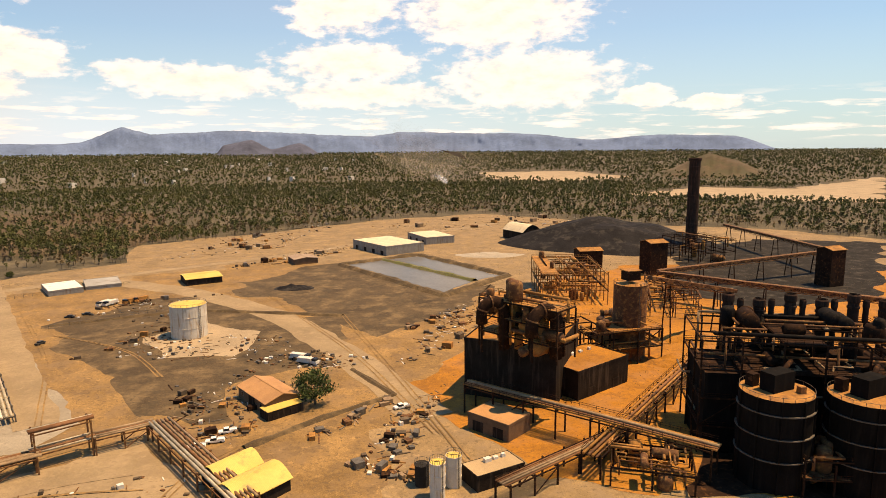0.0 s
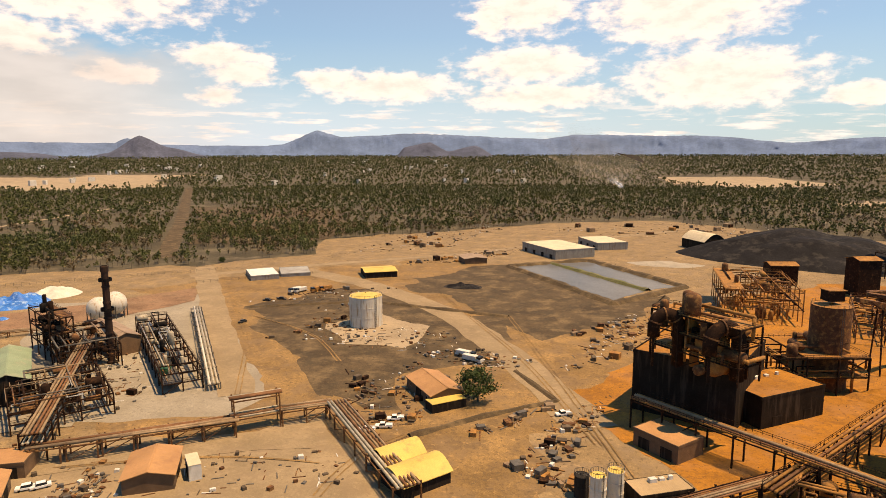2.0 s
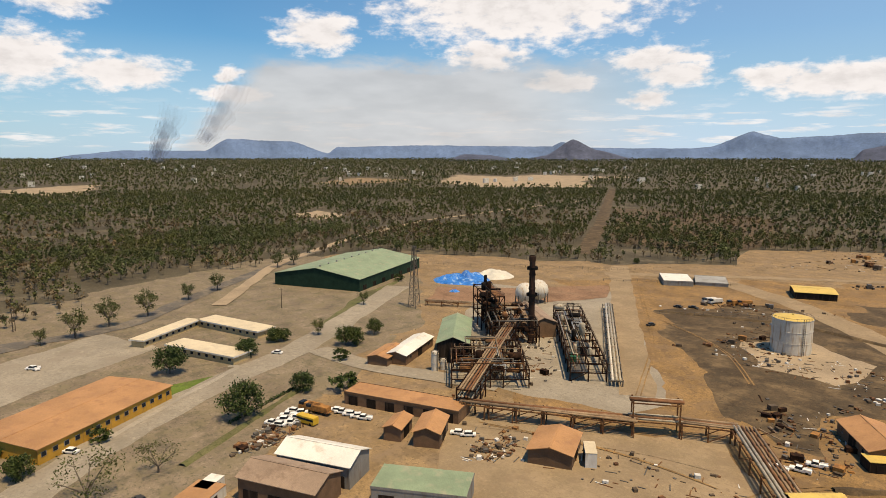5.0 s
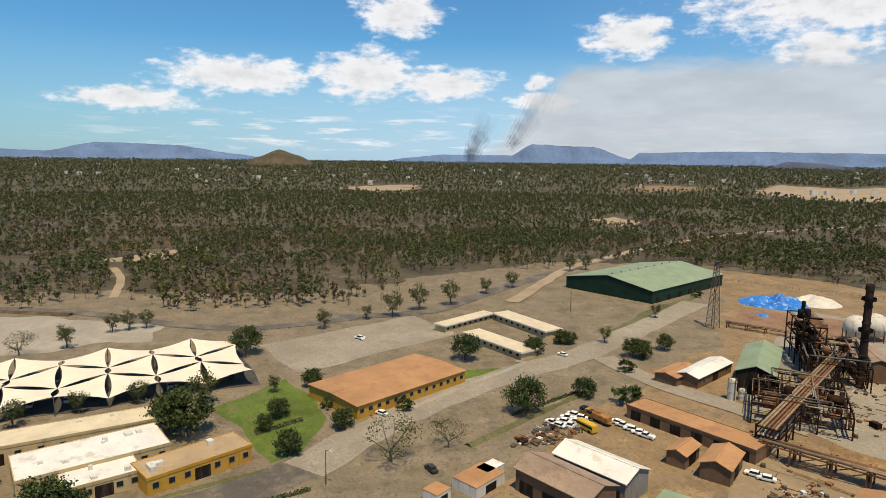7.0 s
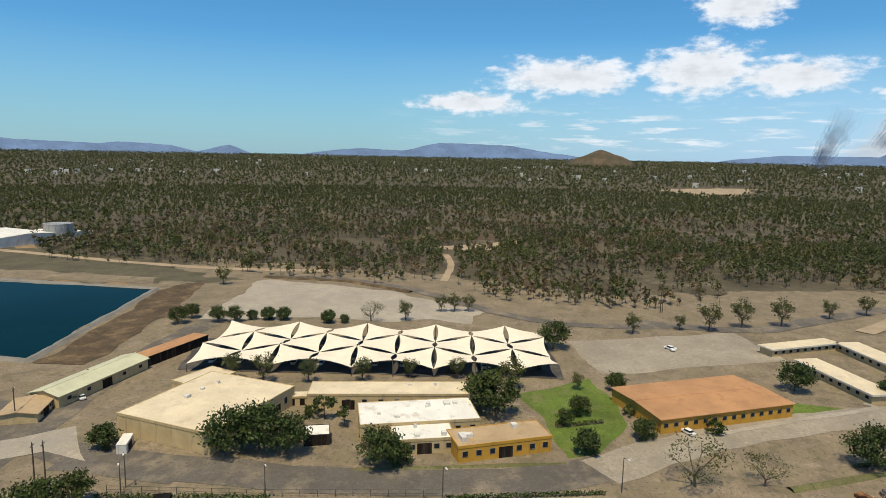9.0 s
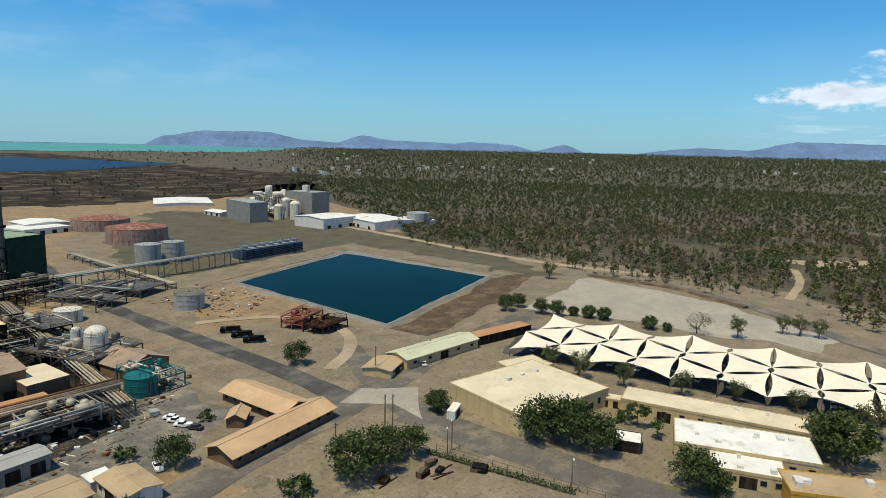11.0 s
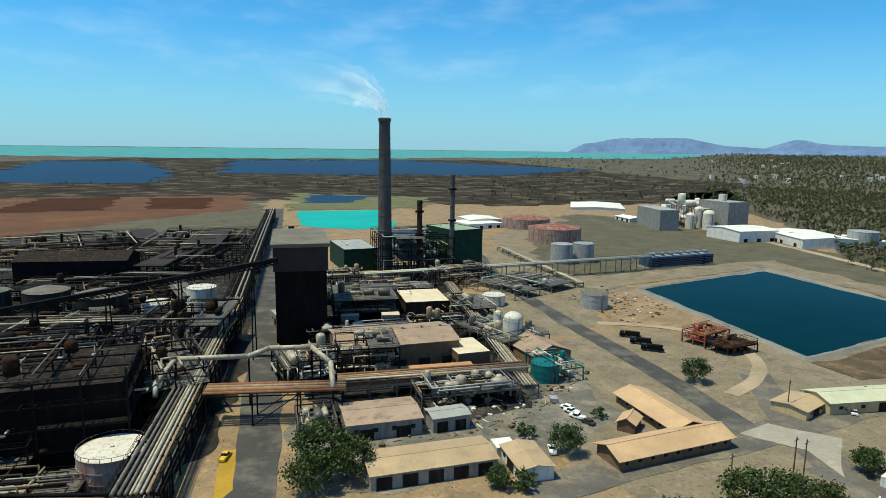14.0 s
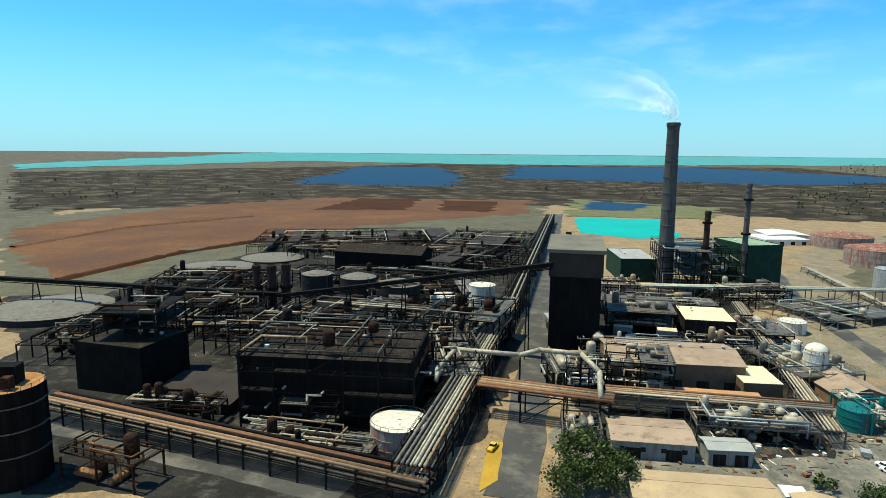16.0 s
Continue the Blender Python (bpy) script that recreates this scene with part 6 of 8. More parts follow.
# ---- dark leach plant ----
flat_building("leach_hall", "huge black leach hall under pipework", (85.92, -173.07, 51.06, 33.75, -169.7), 20.4, "wall_black", "wall_dark", 0, 0, .6, "hall", 6)
process_unit("process_unit", "sooty frame crowded with pipes on the leach hall", (84.19, -172.35, 50.87, 37.0, -169.8), 23.4, 4, "steel_dark", "steel_dark", DARK, 51, 26, 60, bulk=1.1)
flat_building("black_hall", "black hall with dark roof", (162.3, -170.39, 26.53, 23.11, -179.78), 16.26, "wall_black", "wall_dark", 0, 0, .5, "hall", 5)
process_unit("process_unit", "sooty plant on the black hall", (163.66, -176.51, 20.4, 25.61, -162.57), 26, 2, "steel_dark", "steel_dark", DARK, 52, 8, 16, z0=16.26)
flat_building("low_shed", "low shed with dark brown roof", (130.61, -166.4, 29.64, 26.37, -171.22), 3.4, "wall_dark", "roof_soot", 0, 2, 0, "shed")
process_unit("process_unit", "sooty frame beside the pipe rack", (86.23, -157.33, 16.37, 12.93, -169.23), 9, 2, "steel_dark", "steel", DARK, 53, 6, 16)
process_unit("process_unit", "sooty frame behind the leach hall", (59.65, -203.09, 19.35, 40.75, -156.52), 15, 3, "steel_dark", "steel", DARK, 54, 12, 34)
process_unit("process_unit", "dark frame crowded with pipes and vessels", (62.9, -251.25, 28.85, 37.04, 177.39), 15, 3, "steel_dark", "steel", DARK, 55, 12, 30)
process_unit("process_unit", "dark tank farm pipework", (113.64, -256.47, 70.17, 47.36, -179.01), 9, 2, "steel_dark", "steel_dark", DARK, 56, 16, 40)
process_unit("process_unit", "dark plant behind the tank row", (97.18, -416.89, 52.38, 77.04, 174.85), 10, 2, "steel_dark", "roof_soot", DARK, 57, 12, 20)
process_unit("process_unit", "dark plant behind the tank row", (118.05, -522.99, 72.89, 93.78, -176.88), 8, 1, "steel_dark", "roof_soot", DARK, 58, 16, 20)
process_unit("process_unit", "sooty plant by the thickeners", (194.52, -274.19, 34.03, 59.35, -162.24), 12, 2, "steel_dark", "steel_dark", DARK, 59, 10, 20)
process_unit("process_unit", "sooty pipework round the thickener", (211.9, -194.93, 22.58, 43.87, -162.61), 8, 1, "steel_dark", "steel_dark", DARK, 60, 8, 20)
shed("black_hall", "long black hall with grey roof", (160.22, -393.03, 60.66, 25.15, -178.97), 13.39, 4, "wall_black", "wall_dark", 0, 0, category="hall")
for k, (tk, top) in enumerate((((268.28, -357.77, 25.85, 1.26), "tank_top"), ((254.47, -406.91, 22.79, 1.1), "tank_top"), ((242.98, -476.6, 29.04, 1.17), "tank_top"), ((269.56, -233.82, 27.67, 3.09), "tank_top"))):
    tank("thickener", "broad low thickener tank with dusty top", tk, "tank_dark", top, .08, 1)
for tk in ((165.58, -308.89, 8.62, 12.52), (141.51, -310.16, 9.88, 12.13), (115.47, -303.26, 11.54, 11.52), (108.13, -269.73, 8.89, 7.68)):
    tank("leach_tank", "dark leach tank with grey cone roof", tk, "tank_dark", "tank_top", .25, 2)
tank("storage_tank", "cream storage tank in the plant", (68.36, -292.74, 6.4, 16.28), "tank_white", "tank_white", .12, 2)
tank("storage_tank", "squat white tank with pipework on top", (91.14, -305.16, 7.31, 6.67), "tank_white", "tank_white", .1, 1)
tank("storage_tank", "small cream tank among pipes", (138.88, -274.35, 4.89, 4.96), "tank_white", "tank_white", .1, 1)
tank("agitator_tank", "rust-streaked white tank by the pipe rack", (57.4, -151.0, 7.8, 8.2), "tank_rust", "tank_white", .03, 2)
for tk in ((172.26, -260.61, 1.86, 25.08), (163.94, -260.43, 2.26, 25.6), (158.95, -265.18, 2.12, 25.63)):
    chimney("steel_stack", "thick dark sooty stack", tk, "stack_dark", .95, 3, "stack", 1)
conveyor("conveyor", "dark covered conveyor on trestles", (321.24, -237.5, 14), (154.09, -251.61, 14), 3.2, "wall_black", "steel_dark")
conveyor("conveyor", "dark covered conveyor up to the black tower", (152.87, -249.59, 14), (28.16, -237.62, 38), 3.2, "wall_black", "steel_dark")

# ---- roaster row ----
process_unit("roaster_building", "black sooty roaster frame with ducts", (93.44, 165.38, 49.12, 26.22, -11.51), 30.82, 4, "rust_dark", "rust_dark", ("rust_dark", "steel_dark", "rust", "pipe_tan"), 61, 24, 60, bulk=1.3)
flat_building("roaster_wall", "black sheeted end of the roaster building", (91.15, 163.77, 43.84, 19.79, -8.98), 21.73, "wall_black", "rust_dark", 0, 0, .3, "hall")
for k in range(6):
    x, y = (81.53, 176.59)
    x2, y2 = (124.22, 173.06)
    f = k / 5
    chimney("duct", "thick dark roaster off-gas duct", (x + (x2 - x) * f, y + (y2 - y) * f, 1.5, 38.46 - 1.5 * (k % 2)), "stack_dark", .95, 3, "duct", 1)
    chimney("duct", "slim dark roaster stack", (x + (x2 - x) * (f + .08), y + (y2 - y) * (f + .08), .8, 36.81), "stack_dark", .95, 1, "duct", 0)
roaster(141.99, -108.49, 8.2, 24)
process_unit("process_unit", "rusty low roofs and landings beside the roaster", (119.33, -116.06, 22.75, 9.51, 177.24), 7, 1, "rust_dark", "rust_dust", ("rust", "rust_dark"), 62, 5, 8)
process_unit("process_unit", "rusty landings at the foot of the roasters", (89.82, 141.12, 13.49, 13.47, -5.92), 9, 2, "rust_dark", "rust", ("rust", "rust_dark"), 63, 5, 8)

# ---- smelter top ----
SM = ("rust_dust", "rust", "rust_dark", "rust_dust")
process_unit("furnace_plant", "rusty dust-covered ducts and frames on the hall", (24.78, 185.02, 28.39, 9.67, -42.87), 34.69, 3, "rust_dark", "rust_dust", SM, 64, 16, 26, z0=19.2, bulk=1.5)
process_unit("process_unit", "dust-covered frame round the rusty silo", (63.77, 236.97, 30.91, 24.7, 16.1), 13, 2, "rust_dark", "dirt_orange", SM, 65, 10, 18)
process_unit("process_unit", "dust-covered plant behind the hall", (68.66, 345.32, 33.27, 55.69, -1.94), 16, 2, "rust_dust", "rust_dust", SM, 66, 12, 22, bulk=1.3)
process_unit("process_unit", "rusty frame among orange dust", (116.87, 318.29, 22.77, 55.74, -14.69), 10, 2, "rust", "rust_dust", SM, 67, 6, 14)
for pl, top in (((134.42, 398.6, 13, 11, 20), 20.49), ((223.56, 359.35, 11, 10, 20), 21.47), ((97.52, 419.8, 16, 11, 10), 12.35)):
    shed("transfer_tower", "rusty conveyor transfer tower", pl, top, 1.5, "rust_dark", "rust_dust", 0, 0, category="tower")
conveyor("conveyor", "rusty covered conveyor on trestles", (119.45, 345.05, 12), (241.75, 395.1, 14), 3, "rust", "rust_dark")
conveyor("conveyor", "rusty covered conveyor on trestles", (114.88, 331.78, 14), (190.02, 254.18, 16), 3, "rust", "rust_dark")
conveyor("conveyor", "rusty covered conveyor on trestles", (240.65, 537.15, 14), (240.88, 393.94, 16), 3, "rust", "rust_dark")
conveyor("conveyor", "rusty conveyor towards the silo", (83.21, 249.89, 28), (126.61, 268.76, 18), 3, "rust", "rust_dark")
process_unit("process_unit", "rusty hoppers beside the chimney", (182.56, 448.07, 30.91, 39.08, 17.9), 16, 2, "rust_dark", "rust", SM, 68, 6, 8, bulk=1.5)
rack("pipe_bridge", "rusty pipe bridge beside the furnace hall", (8.01, 186.28), (65.13, 142.96), 6, [8.5], 6, "rust_dark", ("pipe_rust", "pipe_tan", "rust_dust"), 10, (.25, .5), 71, True)
rack("trestle", "rusty walkway trestle over orange dust", (35.77, 144.77), (94.34, 222.83), 5, [6], 4, "rust_dark", ("pipe_rust", "rust_dust"), 8, (.25, .45), 72, True)
rack("pipe_rack", "rusty pipe rack by the works road", (13.21, 133.79), (44.06, 157.83), 5, [5], 6, "rust_dark", ("pipe_tan", "pipe_rust"), 8, (.2, .4), 73)
process_unit("process_unit", "rusty pump frames under the pipe bridge", (50.61, 144.8, 18.96, 13.91, -16.09), 5, 1, "rust_dark", "rust", SM, 74, 5, 16)
flat_building("annexe", "low rusty annexe beside the furnace hall", (15.73, 172.24, 14.37, 10.75, -41.51), 5, "wall_brick", "roof_orange", 0, 2, .2)
tank("storage_tank", "small white upright tank with dusty top", (-1.74, 136.31, 1.82, 8.76), "tank_white", "roof_yellow", .05, 2)
tank("storage_tank", "small white upright tank with dusty top", (2.11, 141.67, 1.87, 7.66), "tank_white", "roof_yellow", .05, 2)
tank("storage_tank", "small dark upright tank", (-5.52, 141.94, 1.73, 5.29), "tank_dark", "tank_dark", .05, 1)
flat_building("workshop", "small dark workshop with dusty flat roof", (11.78, 144.4, 7.16, 13.56, -60.61), 4, "wall_dark", "roof_tan", 0, 1, .2, "workshop", 3)

# ---- acid plant ----
chimney("column", "tall dark rusty process column", (-185.39, 192.34, 1.36, 37.93), "stack_dark", .9, 6, "column", 2)
process_unit("process_unit", "rusty process frame round the tall column", (-200.72, 194.29, 19.91, 38.48, 53.8), 9, 2, "rust_dark", "rust", ("rust", "rust_dark", "pipe_tan", "steel"), 81, 9, 26, bulk=.8, floor=.2)
process_unit("process_unit", "rusty vessels and pipework", (-169.79, 153.06, 26.8, 35.21, 51.73), 7, 2, "rust_dark", "rust", ("rust", "rust_dark", "pipe_tan", "steel", "tank_grey"), 82, 16, 40, bulk=.8, floor=.15)
process_unit("process_unit", "dark upright vessels beside the green shed", (-215.35, 194.39, 8.24, 28.73, 60.87), 18, 3, "rust_dark", "rust", ("steel_dark", "rust_dark"), 83, 8, 12, bulk=.9)
process_unit("process_unit", "row of vessels and pipes by the yard", (-170.95, 204.5, 12.82, 87.63, 46.17), 7, 2, "rust_dark", "steel", ("steel_dark", "pipe_pale", "tank_grey", "rust"), 84, 14, 22, bulk=.8, floor=.15)
rack("pipe_rack", "rusty pipe rack through the acid plant", (-144.35, 121.3), (-200.32, 197.26), 6, [5.5, 8], 6, "rust_dark", PALE, 8, (.25, .45), 85)
rack("pipe_rack", "low rack of pale pipes beside the yard", (-130.41, 177.89), (-203.86, 268.5), 5, [2.2], 6, "steel", ("pipe_pale", "tank_white"), 9, (.3, .5), 86)
rack("pipe_rack", "low pipe run behind the acid plant", (-269.14, 198.29), (-230.3, 231.68), 4, [2.5], 4, "rust", PALE, 9, (.25, .45), 87)
rack("pipe_rack", "rusty pipe rack with many pipes in front of the yard", (-144.62, 120.84), (-103.05, 149.92), 5, [4.5], 6, "rust", PALE, 9, (.25, .5), 88)
shed("shed", "green-roofed open shed in the acid plant", (-199.25, 161.55, 12.44, 37.79, 48.05), 8, 2.5, "wall_dark", "roof_green", 0, 0)
shed("shed", "small shed with white sheet roof", (-204.65, 142.39, 8.53, 27.83, 31.13), 4, 1.2, "wall_brick", "roof_white", 3, 1)
shed("shed", "small shed with ochre roof", (-204.63, 131.01, 8.4, 16.67, 30.87), 3.5, 1, "wall_brick", "roof_orange", 2, 1)
shed("shed", "brown brick switch house", (-201.31, 210.51, 11.05, 31.93, 60.56), 7, 2, "wall_brick", "roof_brown", 2, 1)
tank("storage_tank", "green upright tank in the acid plant", (-151.29, 180.03, 2.2, 5.52), "tank_green", "tank_green", .03, 1)
tank("storage_tank", "slim white upright tank with dome", (-182.6, 138.13, 1.4, 6.52), "tank_white", "tank_white", .1, 1, dome=True)
tank("storage_tank", "slim white upright tank with dome", (-181.91, 141.64, 1.3, 3.08), "tank_white", "tank_white", .1, 1, dome=True)


def sphere_tank(x, y, r):
    root = thing("sphere_tank", x, y, 0, 0, "pale spherical gas tank on legs", "tank", "sphere tanks")
    bm = bmesh.new()
    bmesh.ops.create_uvsphere(bm, u_segments=28, v_segments=18, radius=r, matrix=Matrix.Translation((0, 0, r + 1.5)))
    part("shell", bm, "tank_white", root, smooth=True)
    for k in range(8):
        a = k * math.pi / 4
        bar("leg", "steel", root, (r * .95 * math.cos(a), r * .95 * math.sin(a), 0), (r * .95 * math.cos(a), r * .95 * math.sin(a), r + 1.5), .35)


sphere_tank(-236.63, 240.31, 5.4)
sphere_tank(-236.89, 250.59, 5.6)


def lattice_tower(x, y, h, label):
    root = thing("lattice_tower", x, y, 0, 20, label, "tower")
    w0, w1 = h * .07, h * .02
    for sx in (-1, 1):
        for sy in (-1, 1):
            bar("leg", "steel", root, (sx * w0, sy * w0, 0), (sx * w1, sy * w1, h), .28)
    n = 9
    bm = bmesh.new()
    for k in range(n):
        a, b = w0 + (w1 - w0) * k / n, w0 + (w1 - w0) * (k + 1) / n
        za, zb = h * k / n, h * (k + 1) / n
        for s in (-1, 1):
            beam(bm, (-a, s * a, za), (b, s * b, zb), .14)
            beam(bm, (a, s * a, za), (-b, s * b, zb), .14)
            beam(bm, (s * a, -a, za), (s * b, b, zb), .14)
            beam(bm, (-b, s * b, zb), (b, s * b, zb), .14)
    part("lattice", bm, "steel", root)
    part("platform", boxes((0, 0, h, w1 * 3.5, w1 * 3.5, .2)), "steel", root)


lattice_tower(-269.23, 190.07, 32.8, "slim steel lattice tower beside the road")
heap("covered_mound", "low heap under a bright blue tarpaulin", -310.68, 257.7, 19, 18, 4.4, "tarp_blue", 4, 20, "mound", 1.3)
heap("covered_mound", "low heap under a creamy white tarpaulin", -309.83, 284.26, 14, 15, 4.2, "tarp_white", 5, 40, "mound", .8)
heap("covered_mound", "small heap under blue tarpaulin", -286.47, 231.66, 4, 3, 1.2, "tarp_blue", 6, 10, "mound", .8)
patch("pale_ground", [(-274.51, 202.19), (-300.83, 231.64), (-274.2, 265.43), (-239.68, 315.88), (-220.07, 290.93), (-239.35, 240.52)], .14, "dirt_red", "reddish bare ground", 1.5)

# ---- yard houses ----
shed("house", "small ochre-roofed brick house", (-108.72, 122.88, 11.55, 14.73, 31.13), 4, 1.4, "wall_brick", "roof_orange", 2, 1, category="house")
flat_building("hut", "small cream flat-roofed hut", (-100.18, 126.98, 2.95, 7.03, 44.35), 4, "wall_white", "roof_cream", 0, 1, 0, "hut")
shed("house", "small ochre-roofed brick house", (-137.31, 102.57, 7.4, 12.63, 40.83), 4.5, 1.4, "wall_brick", "roof_orange", 2, 1, category="house")
shed("house", "small brown-roofed brick hut", (-145.21, 96.45, 5.18, 9.47, 35.52), 4, 1, "wall_brick", "roof_orange", 1, 1, category="house")
flat_building("workshop", "broad workshop with faded green roof", (-112.19, 81.43, 22.27, 10.82, 40.25), 5, "wall_grey", "roof_green", 0, 3, .1, "workshop")
for a, roof in (((-142.32, 38.84, 7.7, 11.02, 35.39), "roof_orange"), ((-146.33, 42.87, 3.74, 6.63, 35.13), "roof_white"), ((-137.62, 27.29, 4.64, 4.84, 37.81), "roof_orange")):
    flat_building("container", "site container with faded roof sheet", a, 2.8, "wall_white", roof, 0, 1, 0, "container")

# ---- courtyard office ----
for a in ((-253.61, 76.74, 36.57, 8.82, 25.6), (-283.79, 98.98, 39.2, 9.33, 20.99), (-292.73, 71.29, 35.5, 6.36, 125.38)):
    flat_building("wing", "low cream office wing round a courtyard", a, 3.4, "wall_cream", "roof_cream", 9, 0, .1, "office", 0, "wall_white", over=.6)
flat_building("annexe", "low canteen annexe with cream roof", (-173.14, -134.57, 11.6, 16.53, 77.65), 4.5, "wall_cream", "roof_cream", 2, 0, .3)
flat_building("covered_way", "covered walkway with pale flat roof", (-170.91, -103.4, 15.49, 3.95, 113.61), 3, "wall_cream", "roof_cream", 0, 5, .1, "walkway")
flat_building("office", "cream office annexe with white dusty roof", (-157.7, -52.07, 16.65, 10.9, 116.35), 4.2, "wall_cream", "roof_white", 5, 1, .3, units=3, seed=9)
shed("gatehouse", "pale gatehouse with faded pale green roof", (-163.77, -171.81, 11.15, 38.86, 91.67), 4, 1.4, "wall_cream", "roof_celadon", 5, 1, category="office")
shed("gatehouse", "low tan-roofed guard hut", (-137.49, -170.51, 10.65, 13.16, 119.12), 3, .8, "wall_cream", "roof_tan", 2, 1, category="hut")
flat_building("carport", "long carport with ochre flat roof", (-197.53, -170.91, 7.18, 38.92, 85.91), 3.8, "wall_dark", "roof_orange", 0, 5, .1, "carport")
flat_building("container", "white container beside the canteen", (-129.68, -126.87, 2.51, 7.01, 118.39), 2.6, "wall_white", "roof_white", 0, 1, 0, "container")

# ---- shade sails over the car park ----


def shade_sails(place, nx, ny):
    cx, cy, L, W, ang = place
    base = pose(cx, cy, 0, 0, 0, ang)
    lx, wy = L / nx, W / ny
    mesh = {}
    for flip in (0, 1):
        bm = bmesh.new()
        n = 8
        grid = []
        for i in range(n + 1):
            row = []
            for j in range(n + 1):
                u, v = i / n, j / n
                hi, lo = 6.4, 3.4
                z = (hi * (1 - u) * (1 - v) + lo * u * (1 - v) + hi * u * v + lo * (1 - u) * v) if flip else (lo * (1 - u) * (1 - v) + hi * u * (1 - v) + lo * u * v + hi * (1 - u) * v)
                px = (u - .5) * (1 - .14 * (1 - abs(2 * v - 1) ** 2) * 1) * lx
                py = (v - .5) * (1 - .20 * (1 - abs(2 * u - 1) ** 2) * 1) * wy
                row.append(bm.verts.new((px, py, z)))
            grid.append(row)
        for i in range(n):
            for j in range(n):
                bm.faces.new((grid[i][j], grid[i + 1][j], grid[i + 1][j + 1], grid[i][j + 1]))
        me = bpy.data.meshes.new("cloth")
        bm.to_mesh(me)
        bm.free()
        me.materials.append(M["sail"])
        mesh[flip] = me
    for i in range(nx):
        for j in range(ny):
            flip = (i + j) % 2
            root = thing("shade_sail", 0, 0, 0, 0, "cream shade sail stretched over parked cars", "shade sail", "shade sails over the car park")
            root.matrix_basis = base @ pose(-L / 2 + lx * (i + .5), -W / 2 + wy * (j + .5), 0)
            shared("cloth", mesh[flip], root)
            for sx, sy in ((-1, -1), (1, 1)):
                hgt = 6.4 if flip else 3.4
                piece("post", "steel", root, sx * (lx / 2 - .15), sy * (wy / 2 - .15), 0, .22, .22, hgt)


SAILS = (-227.21, -93.69, 134.53, 49.66, 106.33)
shade_sails(SAILS, 9, 3)
patch("parking_ground", [(-184.97, -156.62), (-222.04, -172.66), (-270.22, -32.18), (-224.5, -19.48)], .15, "asphalt", "asphalt car park under the sails", 1)
for k in range(26):
    m = pose(SAILS[0], SAILS[1], 0, 0, 0, SAILS[4]) @ pose(-SAILS[2] / 2 + SAILS[2] * (k % 13 + .5) / 13, (-.25 if k < 13 else .2) * SAILS[3], 0)
    if rng.random() < .7:
        park(rng.choice(("white", "dark", "ute")), m.translation.x, m.translation.y, SAILS[4] + 90)

# ---- far cement works ----
flat_building("mill_block", "tall pale concrete mill block", (-314.55, -620.37, 20.1, 54.53, 178.68), 20.59, "wall_grey", "roof_grey", 0, 0, .2, "mill")
flat_building("mill_tower", "tall dark grey mill tower", (-381.14, -609.32, 26.15, 42.12, -168.74), 28.62, "wall_grey", "roof_grey", 0, 0, .6, "mill", 3)
for tk in ((-344.53, -608.06, 4.68, 13.28), (-358.55, -616.56, 5.72, 17.9), (-360.16, -600.03, 5.92, 15.64)):
    tank("silo", "white dome-topped silo of the mill", tk, "tank_white", "tank_white", .1, 1, dome=True, category="silo")
tank("silo", "white upright cement silo of the mill", (-380.04, -610, 4.17, 35.4), "tank_white", "tank_white", .1, 2, category="silo")
process_unit("mill_plant", "white vessels and ducts of the mill", (-368.45, -659.86, 32.71, 99.55, 166.37), 20.31, 2, "steel", "wall_white", ("tank_white", "wall_white"), 92, 14, 8, bulk=2.2)
for a, hh in (((-355.29, -535.07, 43.37, 41.75, -170.75), 10), ((-386.39, -528.91, 24.19, 34.46, -171.55), 8), ((-398.66, -504.65, 46.76, 64.52, 173), 8), ((-440.73, -490.69, 33.8, 42.74, -176.94), 5), ((-134.35, -662.84, 36.29, 37.37, -170.06), 6), ((-336.46, -844.27, 69.67, 91.67, 160.6), 3), ((-313.65, -682.67, 20.55, 33.53, -174.86), 4)):
    shed("mill_shed", "pale mill shed with white roof", a, hh, 1.5, "wall_white", "roof_white", 0, 3)
tank("silo", "squat grey silo of the mill", (-428.92, -477.82, 11.63, 14.28), "tank_grey", "tank_grey", .1, 2, category="silo")


def cooling_tower(x, y, turn):
    if "cooling" in CARS:
        copy_thing(CARS["cooling"], pose(x, y, 0, 0, 0, turn))
        return
    root = thing("cooling_tower", x, y, 0, turn, "blue-grey boxy cooling tower cell", "cooling tower", "row of cooling towers")
    part("casing", boxes((0, 0, 2, 9, 12, 6)), "blue_steel", root)
    part("basin", boxes((0, 0, 0, 9.6, 12.6, 1.2)), "concrete", root)
    for sx in (-1, 1):
        for sy in (-1, 1):
            piece("leg", "steel", root, sx * 4.2, sy * 5.6, 1.2, .4, .4, .9)
    part("fan_cowl", lathe([(3.6, 8), (3.2, 8.8), (3.4, 10.2), (3.2, 10.2), (3.0, 8.8)], 24), "tank_grey", root)
    for k in range(4):
        piece("louvre", "steel_dark", root, 0, -6.05, 2.5 + k * 1.2, 8.6, .12, .5)
    CARS["cooling"] = root


ca, cb = Vector((-201.82, -404.75)), Vector((-246.92, -415.89))
for k in range(7):
    q = ca.lerp(cb, k / 6)
    cooling_tower(q.x, q.y, math.degrees(math.atan2(cb.y - ca.y, cb.x - ca.x)))

